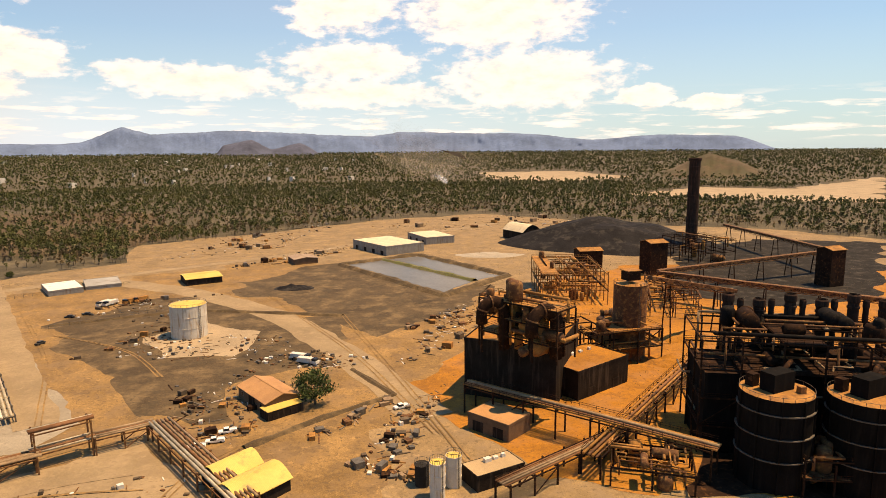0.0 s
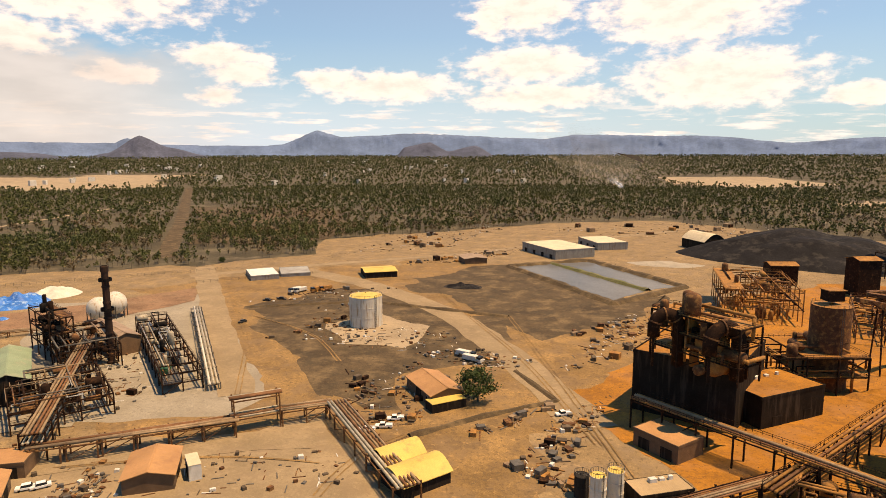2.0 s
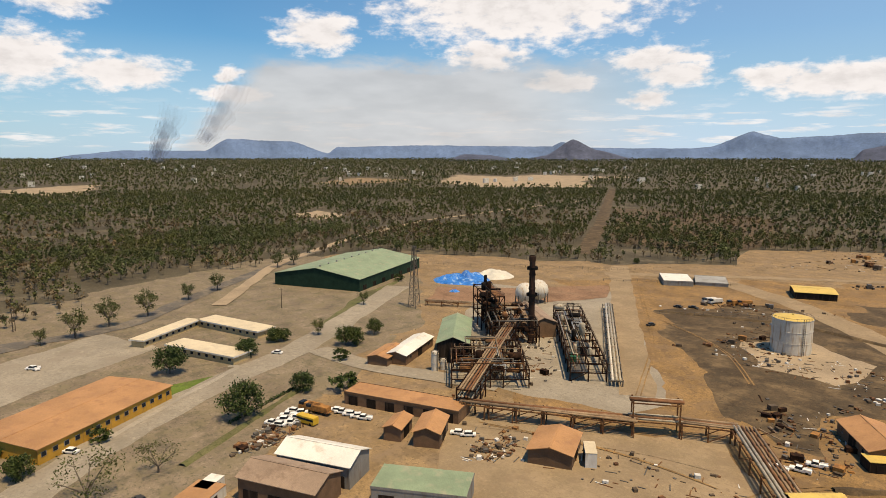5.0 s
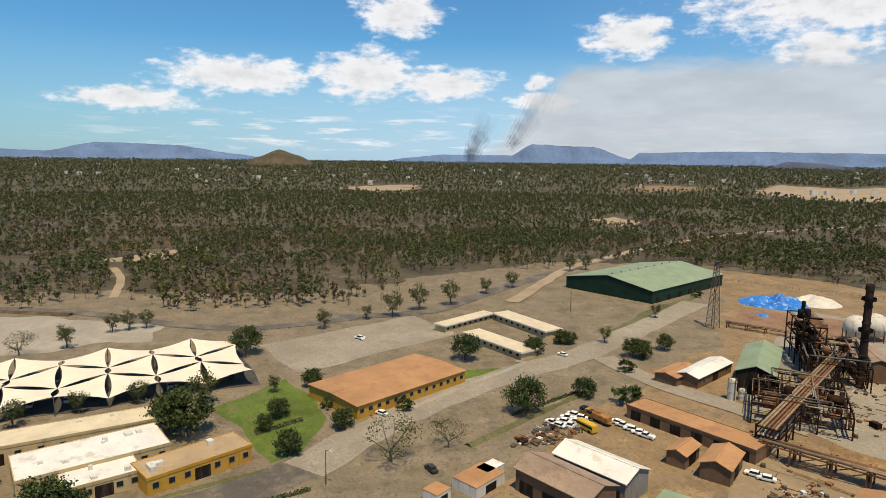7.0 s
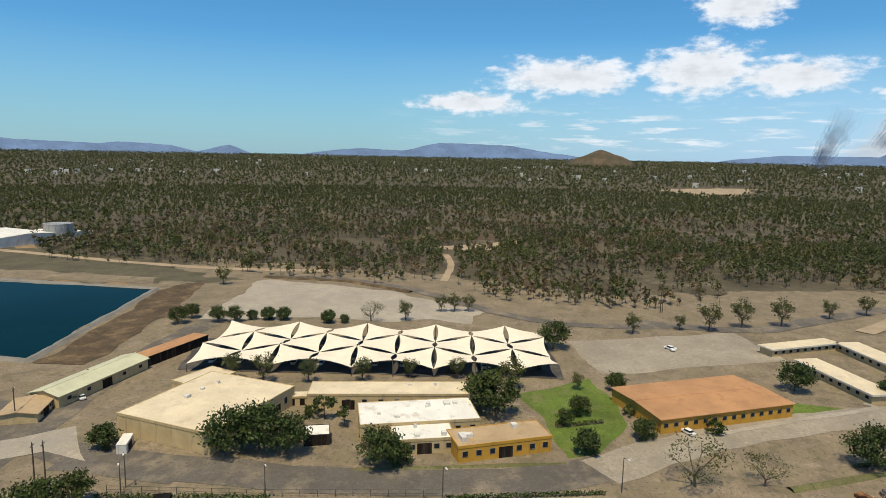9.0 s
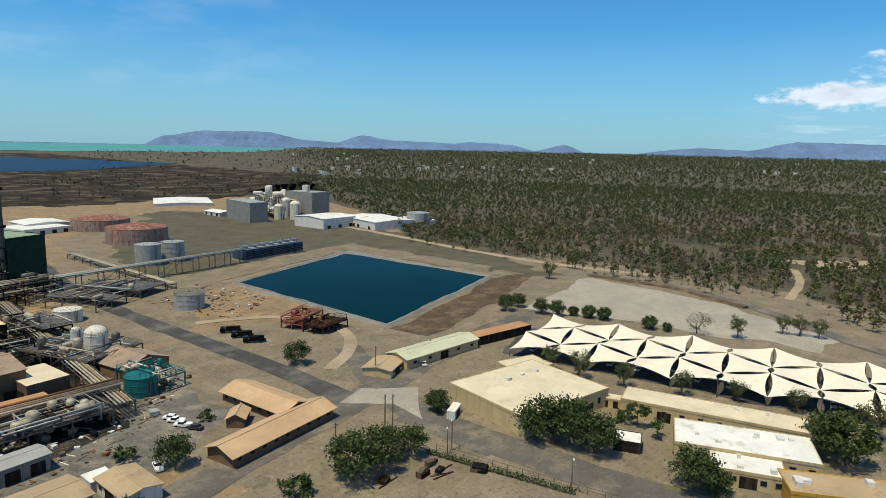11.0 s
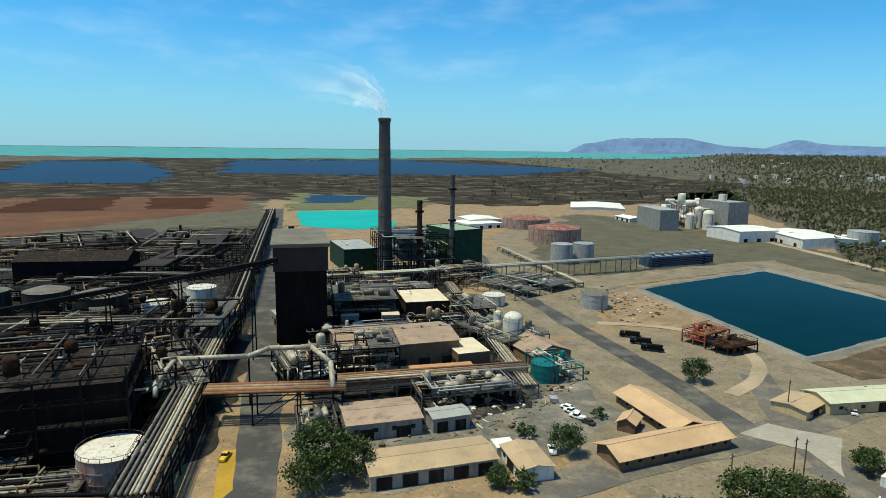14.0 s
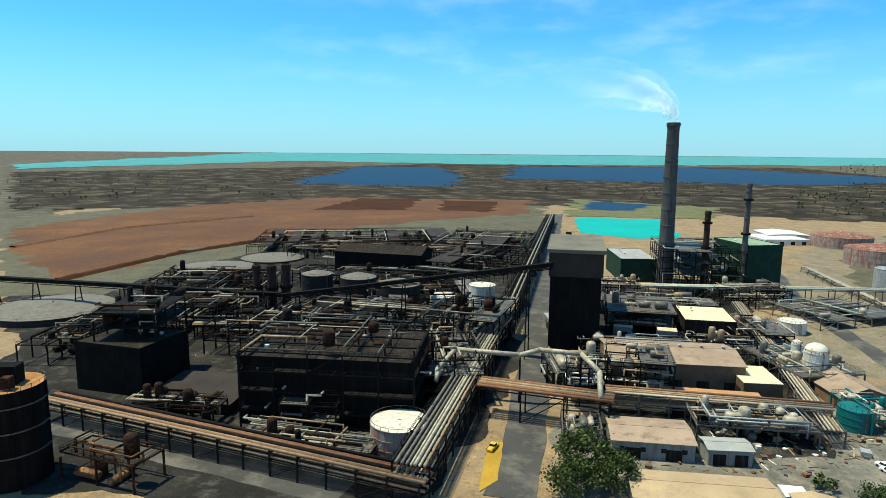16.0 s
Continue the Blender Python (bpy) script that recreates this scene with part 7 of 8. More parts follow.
# ---- trees ----
for kind, s, x, y in (("round", 1.0, -127.74, -132.12), ("shade", 1.05, -135.48, -99.17), ("shade", 1.1, -139.93, -92.2), ("shade", .95, -140.85, -84.95), ("shade", .9, -142.42, -58.3), ("round", .9, -144.96, -54.13), ("shade", 1.2, -184.64, -36.95), ("shade", .9, -189.48, -43.39), ("gum", .9, -207.78, -36.3),
                      ("gum", .8, -183.36, -130.98), ("gum", .85, -185.54, -119.86), ("gum", .7, -190.89, -105.13), ("gum", .7, -198.95, -88.19), ("gum", .6, -207.16, -73.17), ("gum", .65, -212.17, -56.99), ("shade", 1.0, -260.32, -28.39),
                      ("round", .95, -218.68, -1.55), ("gum", .5, -215.52, -14.4), ("round", .9, -193.12, -12.13), ("round", .7, -184.37, -15.63), ("round", 1.0, -167.41, -7.81), ("round", .9, -181.77, 7.13), ("bare", 1.15, -158.29, 19), ("bare", .8, -164.02, 35.7), ("shade", 1.0, -182.96, 64.63), ("shade", .9, -239.6, 58.38)):
    plant(kind, x, y, s, s * 700)
for kind, s, x, y in (("gum", .75, -296.11, 3.55), ("gum", .6, -310.88, 24.78), ("gum", 1.05, -314.04, 38.16), ("gum", 1.1, -326.02, 53.77), ("gum", 1.1, -335.32, 72.93), ("gum", .8, -360.72, 100.29), ("gum", .85, -376.37, 121.67), ("gum", .9, -432.23, 196.61), ("gum", 1.0, -475.58, 230.65), ("gum", .9, -428.68, 182.47),
                      ("shade", .65, -247.83, -183.9), ("shade", .65, -250.38, -176.35), ("round", .7, -256.5, -171.2), ("round", .9, -259.06, -163.69), ("round", .9, -261.44, -156.73), ("round", .9, -264.08, -134.51), ("round", .6, -266.63, -127.61), ("bare", .9, -273.88, -117), ("gum", .8, -281.07, -102.01), ("gum", .7, -303.94, -91.01), ("gum", .75, -306.47, -84.68), ("gum", .7, -309.2, -77.75), ("gum", .9, -321.03, -233.25),
                      ("round", 1.0, -193.3, 89.41), ("shade", .7, -231.82, 127.69), ("round", 1.1, -229.65, 130.86), ("shade", .6, -238.91, 146.31), ("round", 1.1, -241.78, 88.5), ("round", .9, -255.05, 105.68), ("round", .8, -253.68, 109.24), ("gum", .6, -252.8, 125.4), ("gum", .6, -291.01, 171.78), ("bush", 1.5, -215.86, 116.84), ("bush", 1.5, -334.48, 224.05), ("bush", 2.0, -185.23, 101.05)):
    plant(kind, x, y, s, s * 900)
for kind, s, x, y in (("palm", 1.0, -164.51, -85.47), ("palm", .8, -162.14, -77.79), ("bush", 1.2, -165.2, -89.67), ("bush", 1.3, -193.15, 27.54), ("bush", 1.0, -197.87, 3.14), ("shade", .75, -117.43, -196.82), ("shade", .7, -55.2, -151.43), ("round", .8, -33.8, -136.78), ("bush", 1.4, -39.84, -135.76), ("bush", 1.2, -47.49, -161.92), ("shade", .7, -238.36, -198.62), ("shade", .6, -249.34, -199.64),
                      ("shade", 1.0, -85.07, -115.92), ("shade", .9, -93.66, -116.28), ("shade", .7, -102.75, -116.65), ("bush", 1.6, -70.63, -119.33), ("shade", 1.1, 7.79, -148.89), ("shade", .9, 10.53, -138.68), ("shade", .9, 1.22, -145.07), ("bush", 1.2, -168.16, -175.9), ("bush", 1.3, -174.64, -176.8), ("bush", 1.2, -158.78, -172.95), ("bush", .9, -93.83, -152.57), ("bush", .8, -84.19, -148.52), ("bush", .8, -76.37, -146.94), ("bush", 1.0, -72.54, -171.98), ("round", .6, -279.74, 401.05), ("round", .7, 523.09, 890.65)):
    plant(kind, x, y, s, s * 500)

for k in range(7):
    x, y = Vector((-149.73, -168.72)).lerp(Vector((-178.18, -178.35)), k / 6)
    plant("palm" if k in (2, 5) else "bush", x, y, (1.3, 1.0, .6, 1.5, 1.2, .6, 1.1)[k], k * 53)

# ---- poles and lamps ----
for x, y in ((-109.3, -108.99), (-119.58, -77.54), (-131.33, -38.07), (-149.38, 1.71), (-113.38, -111.45)):
    lamp_post(x, y, 9, 40)
for x, y in ((-108.84, -130.74), (-86.29, -126.04), (-107.28, -132.27), (-342.98, 17.3), (-311.07, 133.67), (-344, 18.33), (-132.31, -168.52)):
    power_pole(x, y, 11, 30)

# ---- vehicles ----
for k, (x, y) in enumerate(((-173.86, 70.44), (-171.76, 71.43), (-174.38, 74.13), (-176.71, 76.69), (-178.68, 79.27), (-173.35, 77.91), (-170.71, 75.12), (-176.09, 80.5), (-170.72, 90.29), (-168.31, 91.15), (-165.56, 92.1), (-162.87, 93.2), (-160.22, 94.1), (-134.38, 110), (-131.71, 111.61), (-276.47, 18.95), (-238.22, 99.69), (-189.96, 19.72))):
    park("white" if k % 3 else "ute", x, y, 35 + 7 * (k % 4))
for kind, x, y, turn in (("bus", -168.16, 79.05, 20), ("brown", -176.32, 84.39, 25), ("brown", -172.98, 85.24, 25), ("truck", -178.3, 324.2, 70), ("truck", -175.02, 324.76, 70), ("brown", -166.63, 329.19, 60), ("brown", -163.08, 332.83, 60), ("dark", -176.54, 304.8, 10), ("dark", -182.32, 299.81, 10), ("ute", -62.13, 171.1, 20), ("ute", -67.64, 161.56, 15), ("ute", -63.62, 165.06, 15), ("ute", -13.43, 187.54, 30), ("truck", -55.25, 234.17, 160), ("truck", -51.52, 229.35, 160),
                         ("ute", -65.73, -176.34, 130), ("ute", -66.11, -172.3, 130), ("white", -65.42, -179.28, 130), ("dark", -68.05, -168.35, 120), ("white", -152.94, -165.97, 60), ("black", -117.74, -249.65, 150), ("black", -118.22, -240.1, 150), ("black", -118.78, -230.94, 150), ("yellow", 33.34, -158.81, 80), ("ute", -51.99, -152.74, 80), ("dark", -169.84, 256.99, 80), ("ute", -275.63, 19.36, 20), ("dark", -151.63, 28.56, 20)):
    park(kind, x, y, turn)
process_unit("dredge", "red-framed machine parked by the pond", (-147.45, -240.97, 10.66, 17.31, 116.3), 5.5, 2, "car_red", "rust", ("car_red", "rust_dark", "rust"), 95, 12, 16, bulk=.55, category="machine")
process_unit("dredge", "dark rusty machine parked by the pond", (-151.24, -228.05, 10.77, 16.82, 107.41), 3.6, 1, "rust_dark", "rust_dark", ("steel_dark", "rust", "wall_dark"), 96, 14, 14, bulk=.5, category="machine")

# ---- loose stores in the yards ----
clutter("scrap steel and timber stacked in the yard", ((-21.95, 141.62), (-9.48, 158.85), (-15.23, 180.59)), 46, 1)
clutter("pallets and steel beside the brick shed", ((-87.46, 189.55), (-60.54, 164.73), (-72.85, 220.09)), 30, 2)
clutter("stores laid out on bare ground", ((-214.07, 457.16), (-133.24, 520.91), (-190.92, 616.18)), 60, 3, size=(1.5, 6))
clutter("stores along the fence road", ((-143.86, 431.83), (-88.11, 474.64), (-116.95, 490.49)), 26, 4, size=(1.5, 6))
clutter("scrap beside the workshop", ((-161.93, 54.66), (-172.06, 67.75), (-160.84, 67.23)), 24, 5)
clutter("machines and drums beside the huts", ((-120.78, 104.82), (-115.56, 110.29), (-126.43, 111.43)), 12, 6, size=(.8, 2))
clutter("scrap on the orange dust", ((-18.37, 225.77), (8.09, 252.36), (-1.25, 297.39)), 40, 7, ("rust", "rust_dust", "timber"), (.8, 4))
clutter("stacked rail and beams by the road", ((-85.59, -109.51), (-109.05, -98.19), (-99.2, -112.07)), 22, 8, ("rust_dark", "timber", "steel_dark"), (1.5, 4))
clutter("yellow and pale drums along the kerb", ((-118.43, -75.67), (-129.2, -40.42), (-128.85, -48.23)), 16, 9, ("car_yellow", "wall_white", "timber"), (.6, 1.4))
clutter("pumps and crates in the acid plant", ((-153.83, 124.71), (-151.8, 169.37), (-209.67, 184.11)), 30, 10)
clutter("scrap along the bush edge", ((-77.78, 670.14), (66.76, 771.91), (42.04, 612.57)), 50, 11, size=(2, 8))
clutter("parts and crates between the pipe racks", ((4.65, -158.31), (-46.04, -170.2), (-33.34, -196.35)), 40, 12, PLANT)
clutter("stores on the ground behind the plant", ((132.63, -512.22), (75.39, -505.09), (104, -632.44)), 40, 13, ("steel", "wall_grey", "concrete", "steel_dark"), (2, 7))
clutter("stones and crates by the pond bank", ((-114.1, -322.14), (-125.93, -267.2), (-141.41, -343.55)), 24, 14)

clutter("drums and steel in a row beside the shed", ((-94.4, 208.6), (-70.2, 168.4), (-91.0, 210.7)), 31, 200, size=(.9, 3.2))
clutter("machines parked in a row behind the tank", ((-176.6, 312.7), (-148.9, 340.0), (-179.4, 315.5)), 36, 201, size=(.9, 3.2))
clutter("vehicles and crates along the earth bank", ((-66.2, 165.3), (-51.2, 176.5), (-68.6, 168.5)), 26, 202, size=(.9, 3.2))
clutter("pallets stacked behind the brick shed", ((-61.3, 236.1), (-48.4, 229.6), (-59.5, 239.7)), 21, 203, size=(.9, 3.2))
clutter("long beams stacked along the yard road", ((-34.9, 166.0), (-16.0, 193.1), (-38.2, 168.3)), 42, 204, size=(.9, 3.2))
clutter("pallets and yellow sacks in the stores yard", ((-25.6, 150.0), (-8.1, 143.5), (-24.2, 153.7)), 42, 205, size=(.9, 3.2))
clutter("crates and huts along the fence road", ((-145.0, 428.1), (-88.5, 457.8), (-146.9, 431.6)), 36, 206, size=(.9, 3.2))
clutter("scrap beside the orange dust", ((-19.5, 269.7), (25.7, 321.3), (-22.5, 272.3)), 42, 207, size=(.9, 3.2))
clutter("offcuts along the tank yard fence", ((-127.8, 280.6), (-145.2, 236.2), (-124.1, 279.1)), 26, 208, size=(.9, 3.2))

# ---- paths, kerbs, banks ----
road("footpath", [(-189.72, 24.96), (-213.31, 54.51), (-237.78, 92.33), (-234.31, 78.02)], 2.2, .24, "concrete", "pale concrete footpath beside the lawn")
patch("concrete_apron", [(-108.98, -156.39), (-121.34, -162.11), (-135.47, -149.71), (-121.27, -130.52), (-120.74, -145.08)], .26, "concrete", "pale worn concrete apron at the junction", .6)
patch("yellow_puddle", [(31.32, -136.55), (34.63, -161.68), (31.05, -163.46), (28.01, -142.96)], .26, "yellow_sludge", "yellow sludge puddle beside the road", .4)
patch("dark_bank", [(-173.15, -209.27), (-236.69, -231.78), (-292.57, -257.27), (-326.17, -249.96), (-266.39, -217.9), (-179.27, -191.71)], .2, "dirt_dark", "dark weedy bank of the pond", 1.5)
patch("dark_bank", [(-108.56, -324.21), (-164.39, -349.68), (-282.34, -399.69), (-304.28, -272.54), (-322.11, -284.4), (-306.72, -427.1), (-156.17, -379.51)], .2, "dirt_office", "bare stony bank of the pond", 1.5)
road("track", [(-112.16, -272.34), (-145.02, -265.47), (-161.03, -237.61), (-156.22, -211.57), (-139.32, -191.23), (-123.79, -184.28)], 5, .25, "track", "pale worn track round the pond")
for line in (((-119.8, 176.0), (-152.3, 234.3), (-233.9, 338.2)), ((-65.5, 125.4), (-70.0, 147.7), (-55.6, 162.3)), ((-49.5, 301.3), (-12.4, 204.8), (6.3, 152.8)), ((-95.4, 341.5), (-31.8, 235.4), (-2.3, 169.4)), ((-171.1, 269.1), (-127.7, 249.9), (-101.6, 216.7)), ((-136.1, 120.2), (-96.6, 140.5), (-73.0, 140.3))):
    for side in (-1, 1):
        road("tyre_track", [(x + side * .9, y) for x, y in line], .5, .27, "dirt_tan", "dark worn tyre track in the dust", .12)
road("road", [(-155.35, 145.83), (-208.14, 116.88), (-233.33, 115.61)], 10, .18, "dirt_grey", "dusty side road")
road("road", [(-317.89, 4.19), (-316.33, 56.26), (-381.32, 119.8), (-458.32, 208.64), (-616.62, 402.57)], 10, .17, "road_dust", "dusty road along the bush")
road("road", [(-351.7, -224.84), (-363.9, -163.88), (-342.42, -108.83), (-307.04, -58.3), (-298.18, -23.79), (-314.38, 19.41)], 8, .17, "road_dust", "dusty road round the sand field")


def hedge(label, a, b, w, h, seed):
    """A clipped low hedge between two points."""
    (ax, ay), (bx, by) = a, b
    L = math.hypot(bx - ax, by - ay)
    root = thing("hedge", ax, ay, 0, math.degrees(math.atan2(by - ay, bx - ax)), label, "hedge")
    r = np.random.default_rng(seed)
    n = int(L * 26)
    q = np.stack([r.uniform(0, L, n), r.uniform(-w / 2, w / 2, n), r.uniform(.1, h, n)], 1)
    u = r.normal(0, 1, (n, 3))
    u /= np.linalg.norm(u, axis=1)[:, None]
    v = np.cross(u, r.normal(0, 1, (n, 3)))
    v /= np.linalg.norm(v, axis=1)[:, None]
    co = np.stack([q - u * .3, q + v * .22, q + u * .3, q - v * .22], 1).reshape(-1, 3)
    me = bpy.data.meshes.new("foliage")
    me.from_pydata(co.tolist(), [], np.arange(n * 4).reshape(-1, 4).tolist())
    me.materials.append(M["leaf_green"])
    shared("foliage", me, root)
    part("stem_bed", boxes((L / 2, 0, 0, L, w * .5, h * .4)), "bark", root)


hedge("low clipped hedge across the lawn", (-181.5, -17.9), (-189.69, -4.6), 1.6, 1.2, 1)
hedge("rough dark hedge along the works road", (-182.26, 60.05), (-197.73, 88.88), 1.2, 1.0, 2)
hedge("rough dark hedge along the works road", (-107.43, -114.39), (-119.52, -76.29), 1.6, 1.3, 3)
hedge("rough dark hedge along the works road", (-133.03, -37.62), (-147.29, -2.08), 1.4, 1.0, 4)
hedge("shrubs along the ochre-roofed office", (-71.68, -144.59), (-102.4, -154.27), 2.0, 1.4, 5)
hedge("shrubs along the gatehouse wall", (-151.1, -171.58), (-180.73, -180.23), 2.4, 1.8, 6)


def fence(label, pts, h=1.9, gap=4.0):
    """A wire fence: posts and rails along a line."""
    root = thing("fence", 0, 0, 0, 0, label, "fence")
    for (ax, ay), (bx, by) in zip(pts, pts[1:]):
        L = math.hypot(bx - ax, by - ay)
        n = max(1, int(L / gap))
        for k in range(n):
            x, y = ax + (bx - ax) * k / n, ay + (by - ay) * k / n
            piece("post", "steel", root, x, y, 0, .12, .12, h)
        for z in (h * .5, h - .05):
            bar("rail", "steel", root, (ax, ay, z), (bx, by, z), .07)


fence("grey wire fence along the yard", [(-252.49, 327.31), (-220.83, 354.71), (-190.85, 379.65)])
fence("grey wire fence round the tank yard", [(-180.43, 280.06), (-137.49, 314.3)])
fence("grey wire fence beside the works road", [(-110.13, -113.89), (-120.38, -78.3), (-133.55, -39.14)])
fence("grey wire fence along the bush", [(-385.73, 265.55), (-316.35, 326.84), (-258.4, 376.61)])
lattice_tower(827.1, 1946.57, 40, "slim radio mast on the scrubby hill")


def plume(name, label, pts, radii, colour, alpha, seed):
    """Drifting smoke: nested thin shells along a line, thinner towards the end."""
    m = bpy.data.materials.new(name)
    m.use_nodes = True
    nt = m.node_tree
    nt.nodes.clear()
    N, L = nt.nodes.new, nt.links.new
    out, mix, tr, df = N("ShaderNodeOutputMaterial"), N("ShaderNodeMixShader"), N("ShaderNodeBsdfTransparent"), N("ShaderNodeBsdfDiffuse")
    half = tuple(c * .72 for c in colour) + (1,)
    df.inputs[0].default_value = half
    tc, ns, mr, mul = N("ShaderNodeTexCoord"), N("ShaderNodeTexNoise"), N("ShaderNodeMapRange"), N("ShaderNodeMath")
    ns.inputs["Scale"].default_value, ns.inputs["Detail"].default_value = 1.1 / max(radii), 6
    L(tc.outputs["Object"], ns.inputs["Vector"])
    L(ns.outputs[0], mr.inputs[0])
    mr.inputs[1].default_value, mr.inputs[2].default_value, mr.inputs[4].default_value = .30, .78, alpha
    at = N("ShaderNodeAttribute")
    at.attribute_name = "thin"
    mul.operation = "MULTIPLY"
    L(mr.outputs[0], mul.inputs[0])
    L(at.outputs["Fac"], mul.inputs[1])
    L(mul.outputs[0], mix.inputs[0])
    tl, both = N("ShaderNodeBsdfTranslucent"), N("ShaderNodeAddShader")
    tl.inputs[0].default_value = half
    L(df.outputs[0], both.inputs[0])
    L(tl.outputs[0], both.inputs[1])
    L(tr.outputs[0], mix.inputs[1])
    L(both.outputs[0], mix.inputs[2])
    L(mix.outputs[0], out.inputs[0])
    M[name] = m
    root = thing(name, 0, 0, 0, 0, label, "smoke", "", "stuff")
    for s in ((1.0, .7, .4) if max(colour) < .5 else (1.0, .55)):
        verts, thin, faces = [], [], []
        n, seg = 24, 18
        for i in range(n + 1):
            f = i / n * (len(pts) - 1)
            k = min(int(f), len(pts) - 2)
            c = Vector(pts[k]).lerp(Vector(pts[k + 1]), f - k)
            r = (radii[k] + (radii[k + 1] - radii[k]) * (f - k)) * s
            d = (Vector(pts[k + 1]) - Vector(pts[k])).normalized()
            a = d.orthogonal().normalized()
            b = d.cross(a)
            for q in range(seg):
                w = 2 * math.pi * q / seg
                e = 1 + .45 * noise.noise(Vector((math.cos(w) * 1.5, math.sin(w) * 1.5, i * .35 + seed + s)))
                verts.append(c + (a * math.cos(w) + b * math.sin(w)) * r * e)
                thin.append(max(0.0, min(1.0, i / n * 6)) * (1 - i / n) ** 1.2 * (.45 if s > .9 else .8 if s > .5 else 1))
        for i in range(n):
            for q in range(seg):
                faces.append((i * seg + q, i * seg + (q + 1) % seg, (i + 1) * seg + (q + 1) % seg, (i + 1) * seg + q))
        me = bpy.data.meshes.new("shell")
        me.from_pydata([tuple(v) for v in verts], [], faces)
        me.attributes.new("thin", "FLOAT", "POINT").data.foreach_set("value", thin)
        me.materials.append(m)
        for f in me.polygons:
            f.use_smooth = True
        shared("puff", me, root)
    return root


SX, SY = -19.28, -390.05
plume("steam_plume", "thin white steam drifting from the tall chimney", [(SX, SY, 97), (SX + 2, SY - 1, 105), (SX + 12, SY - 4, 114), (SX + 30, SY - 8, 120), (SX + 58, SY - 14, 122)], [2.6, 6.0, 10.0, 13.0, 15.0], (.95, .95, .95), .85, 1)


def far_spot(bearing, height, d):
    """A spot in the air at a bearing and height in degrees, d metres away."""
    return (-math.sin(radians(bearing)) * d, math.cos(radians(bearing)) * d, 80 + math.tan(radians(height)) * d)


plume("fire_smoke", "grey smoke rising from a far bush fire", [far_spot(76.3, -.6, 3450), far_spot(75.9, .8, 3450), far_spot(75.3, 2.2, 3450), far_spot(74.7, 4.2, 3450)], [34, 48, 58, 66], (.24, .27, .33), 1.0, 3)
plume("fire_smoke", "grey smoke rising from a far bush fire", [far_spot(72.8, .9, 3500), far_spot(71.6, 2.6, 3500), far_spot(70.6, 4.6, 3500), far_spot(69.3, 7.4, 3500)], [40, 60, 74, 84], (.40, .43, .48), .62, 4)
plume("dust_cloud", "thin brown dust hanging over the plain", [far_spot(1.5, -2.6, 1500), far_spot(1.2, -1.2, 1500), far_spot(1.0, .2, 1500), far_spot(.4, 1.8, 1500)], [70, 120, 150, 170], (.58, .50, .41), .26, 5)
plume("steam_plume", "thin white steam over the far bush", [far_spot(-.5, -3.1, 1300), far_spot(.2, -2.5, 1300), far_spot(1.0, -2.2, 1300)], [4, 6, 7], (.95, .95, .95), .9, 6)

# ---- more of the crowded plant ----
patch("concrete_apron", [(93.0, -151.1), (74.3, -153.5), (70.6, -142.3), (89.4, -141.0)], .2, "concrete", "pale concrete slab beside the leach hall", .3)
for k, (x, y, L, W, ang, H, n, st) in enumerate(((196, -212, 36, 34, -160, 11, 2, "steel_dark"), (178, -236, 44, 26, -165, 13, 2, "steel_dark"), (228, -300, 60, 40, -160, 9, 2, "steel_dark"), (136, -222, 52, 30, -170, 12, 2, "steel_dark"), (104, -228, 44, 26, -168, 13, 3, "steel_dark"), (126, -148, 26, 9, -170, 6, 1, "rust_dark"), (150, -340, 90, 30, -176, 9, 2, "steel_dark"), (205, -440, 90, 40, -165, 7, 1, "steel_dark"), (128, -450, 60, 40, -176, 8, 1, "steel_dark"))):
    process_unit("process_unit", "sooty crowded pipework between the tanks", (x, y, L, W, ang), H, n, st, "steel_dark", DARK, 120 + k, 12, 34, floor=.25)
for k, (x, y, L, W, ang, H) in enumerate(((-2, -252, 40, 10, -171, 7), (-34, -262, 26, 12, -171, 8), (-20, -320, 40, 16, -172, 9), (8, -330, 24, 22, -172, 14), (-52, -290, 22, 26, -170, 7), (-60, -365, 36, 24, -165, 10), (12, -205, 14, 12, -170, 12))):
    process_unit("process_unit", "crowded pale pipework between the halls", (x, y, L, W, ang), H, 2, "steel_dark", "steel", PLANT + ("pipe_pale", "tank_white"), 140 + k, 9, 30, floor=.2, bulk=.85)
process_unit("process_unit", "grimy pipework beside the plant road", (16.85, -215.38, 19.05, 22, -162.43), 8, 2, "steel_dark", "steel", PLANT, 101, 8, 24, floor=.2)
process_unit("process_unit", "low pale pipework before the sheds", (11.1, -173.32, 10.51, 15.04, -171.62), 5, 2, "steel", "steel", PLANT, 102, 6, 16, bulk=.8, floor=.2)
process_unit("process_unit", "dark pumps and pipes before the leach hall", (80.28, -143.22, 38.32, 10.57, -176.85), 4, 1, "steel_dark", "steel", DARK, 103, 10, 30, bulk=.9, floor=.2)
process_unit("process_unit", "dark pipe bridges beside the tanks", (78.42, -240.43, 35.53, 38.2, -162.79), 9, 2, "steel_dark", "steel", DARK, 104, 10, 34, floor=.2)
process_unit("process_unit", "grey pipework behind the cream tank", (106.27, -315.51, 56.08, 58.54, -156.84), 8, 2, "steel_dark", "steel", DARK, 105, 12, 30, floor=.3)
process_unit("process_unit", "dark clutter of low plant by the fields", (230.2, -501.01, 166.58, 104.1, -156.27), 6, 1, "steel_dark", "roof_soot", DARK, 106, 22, 24, floor=.3, bulk=1.3)
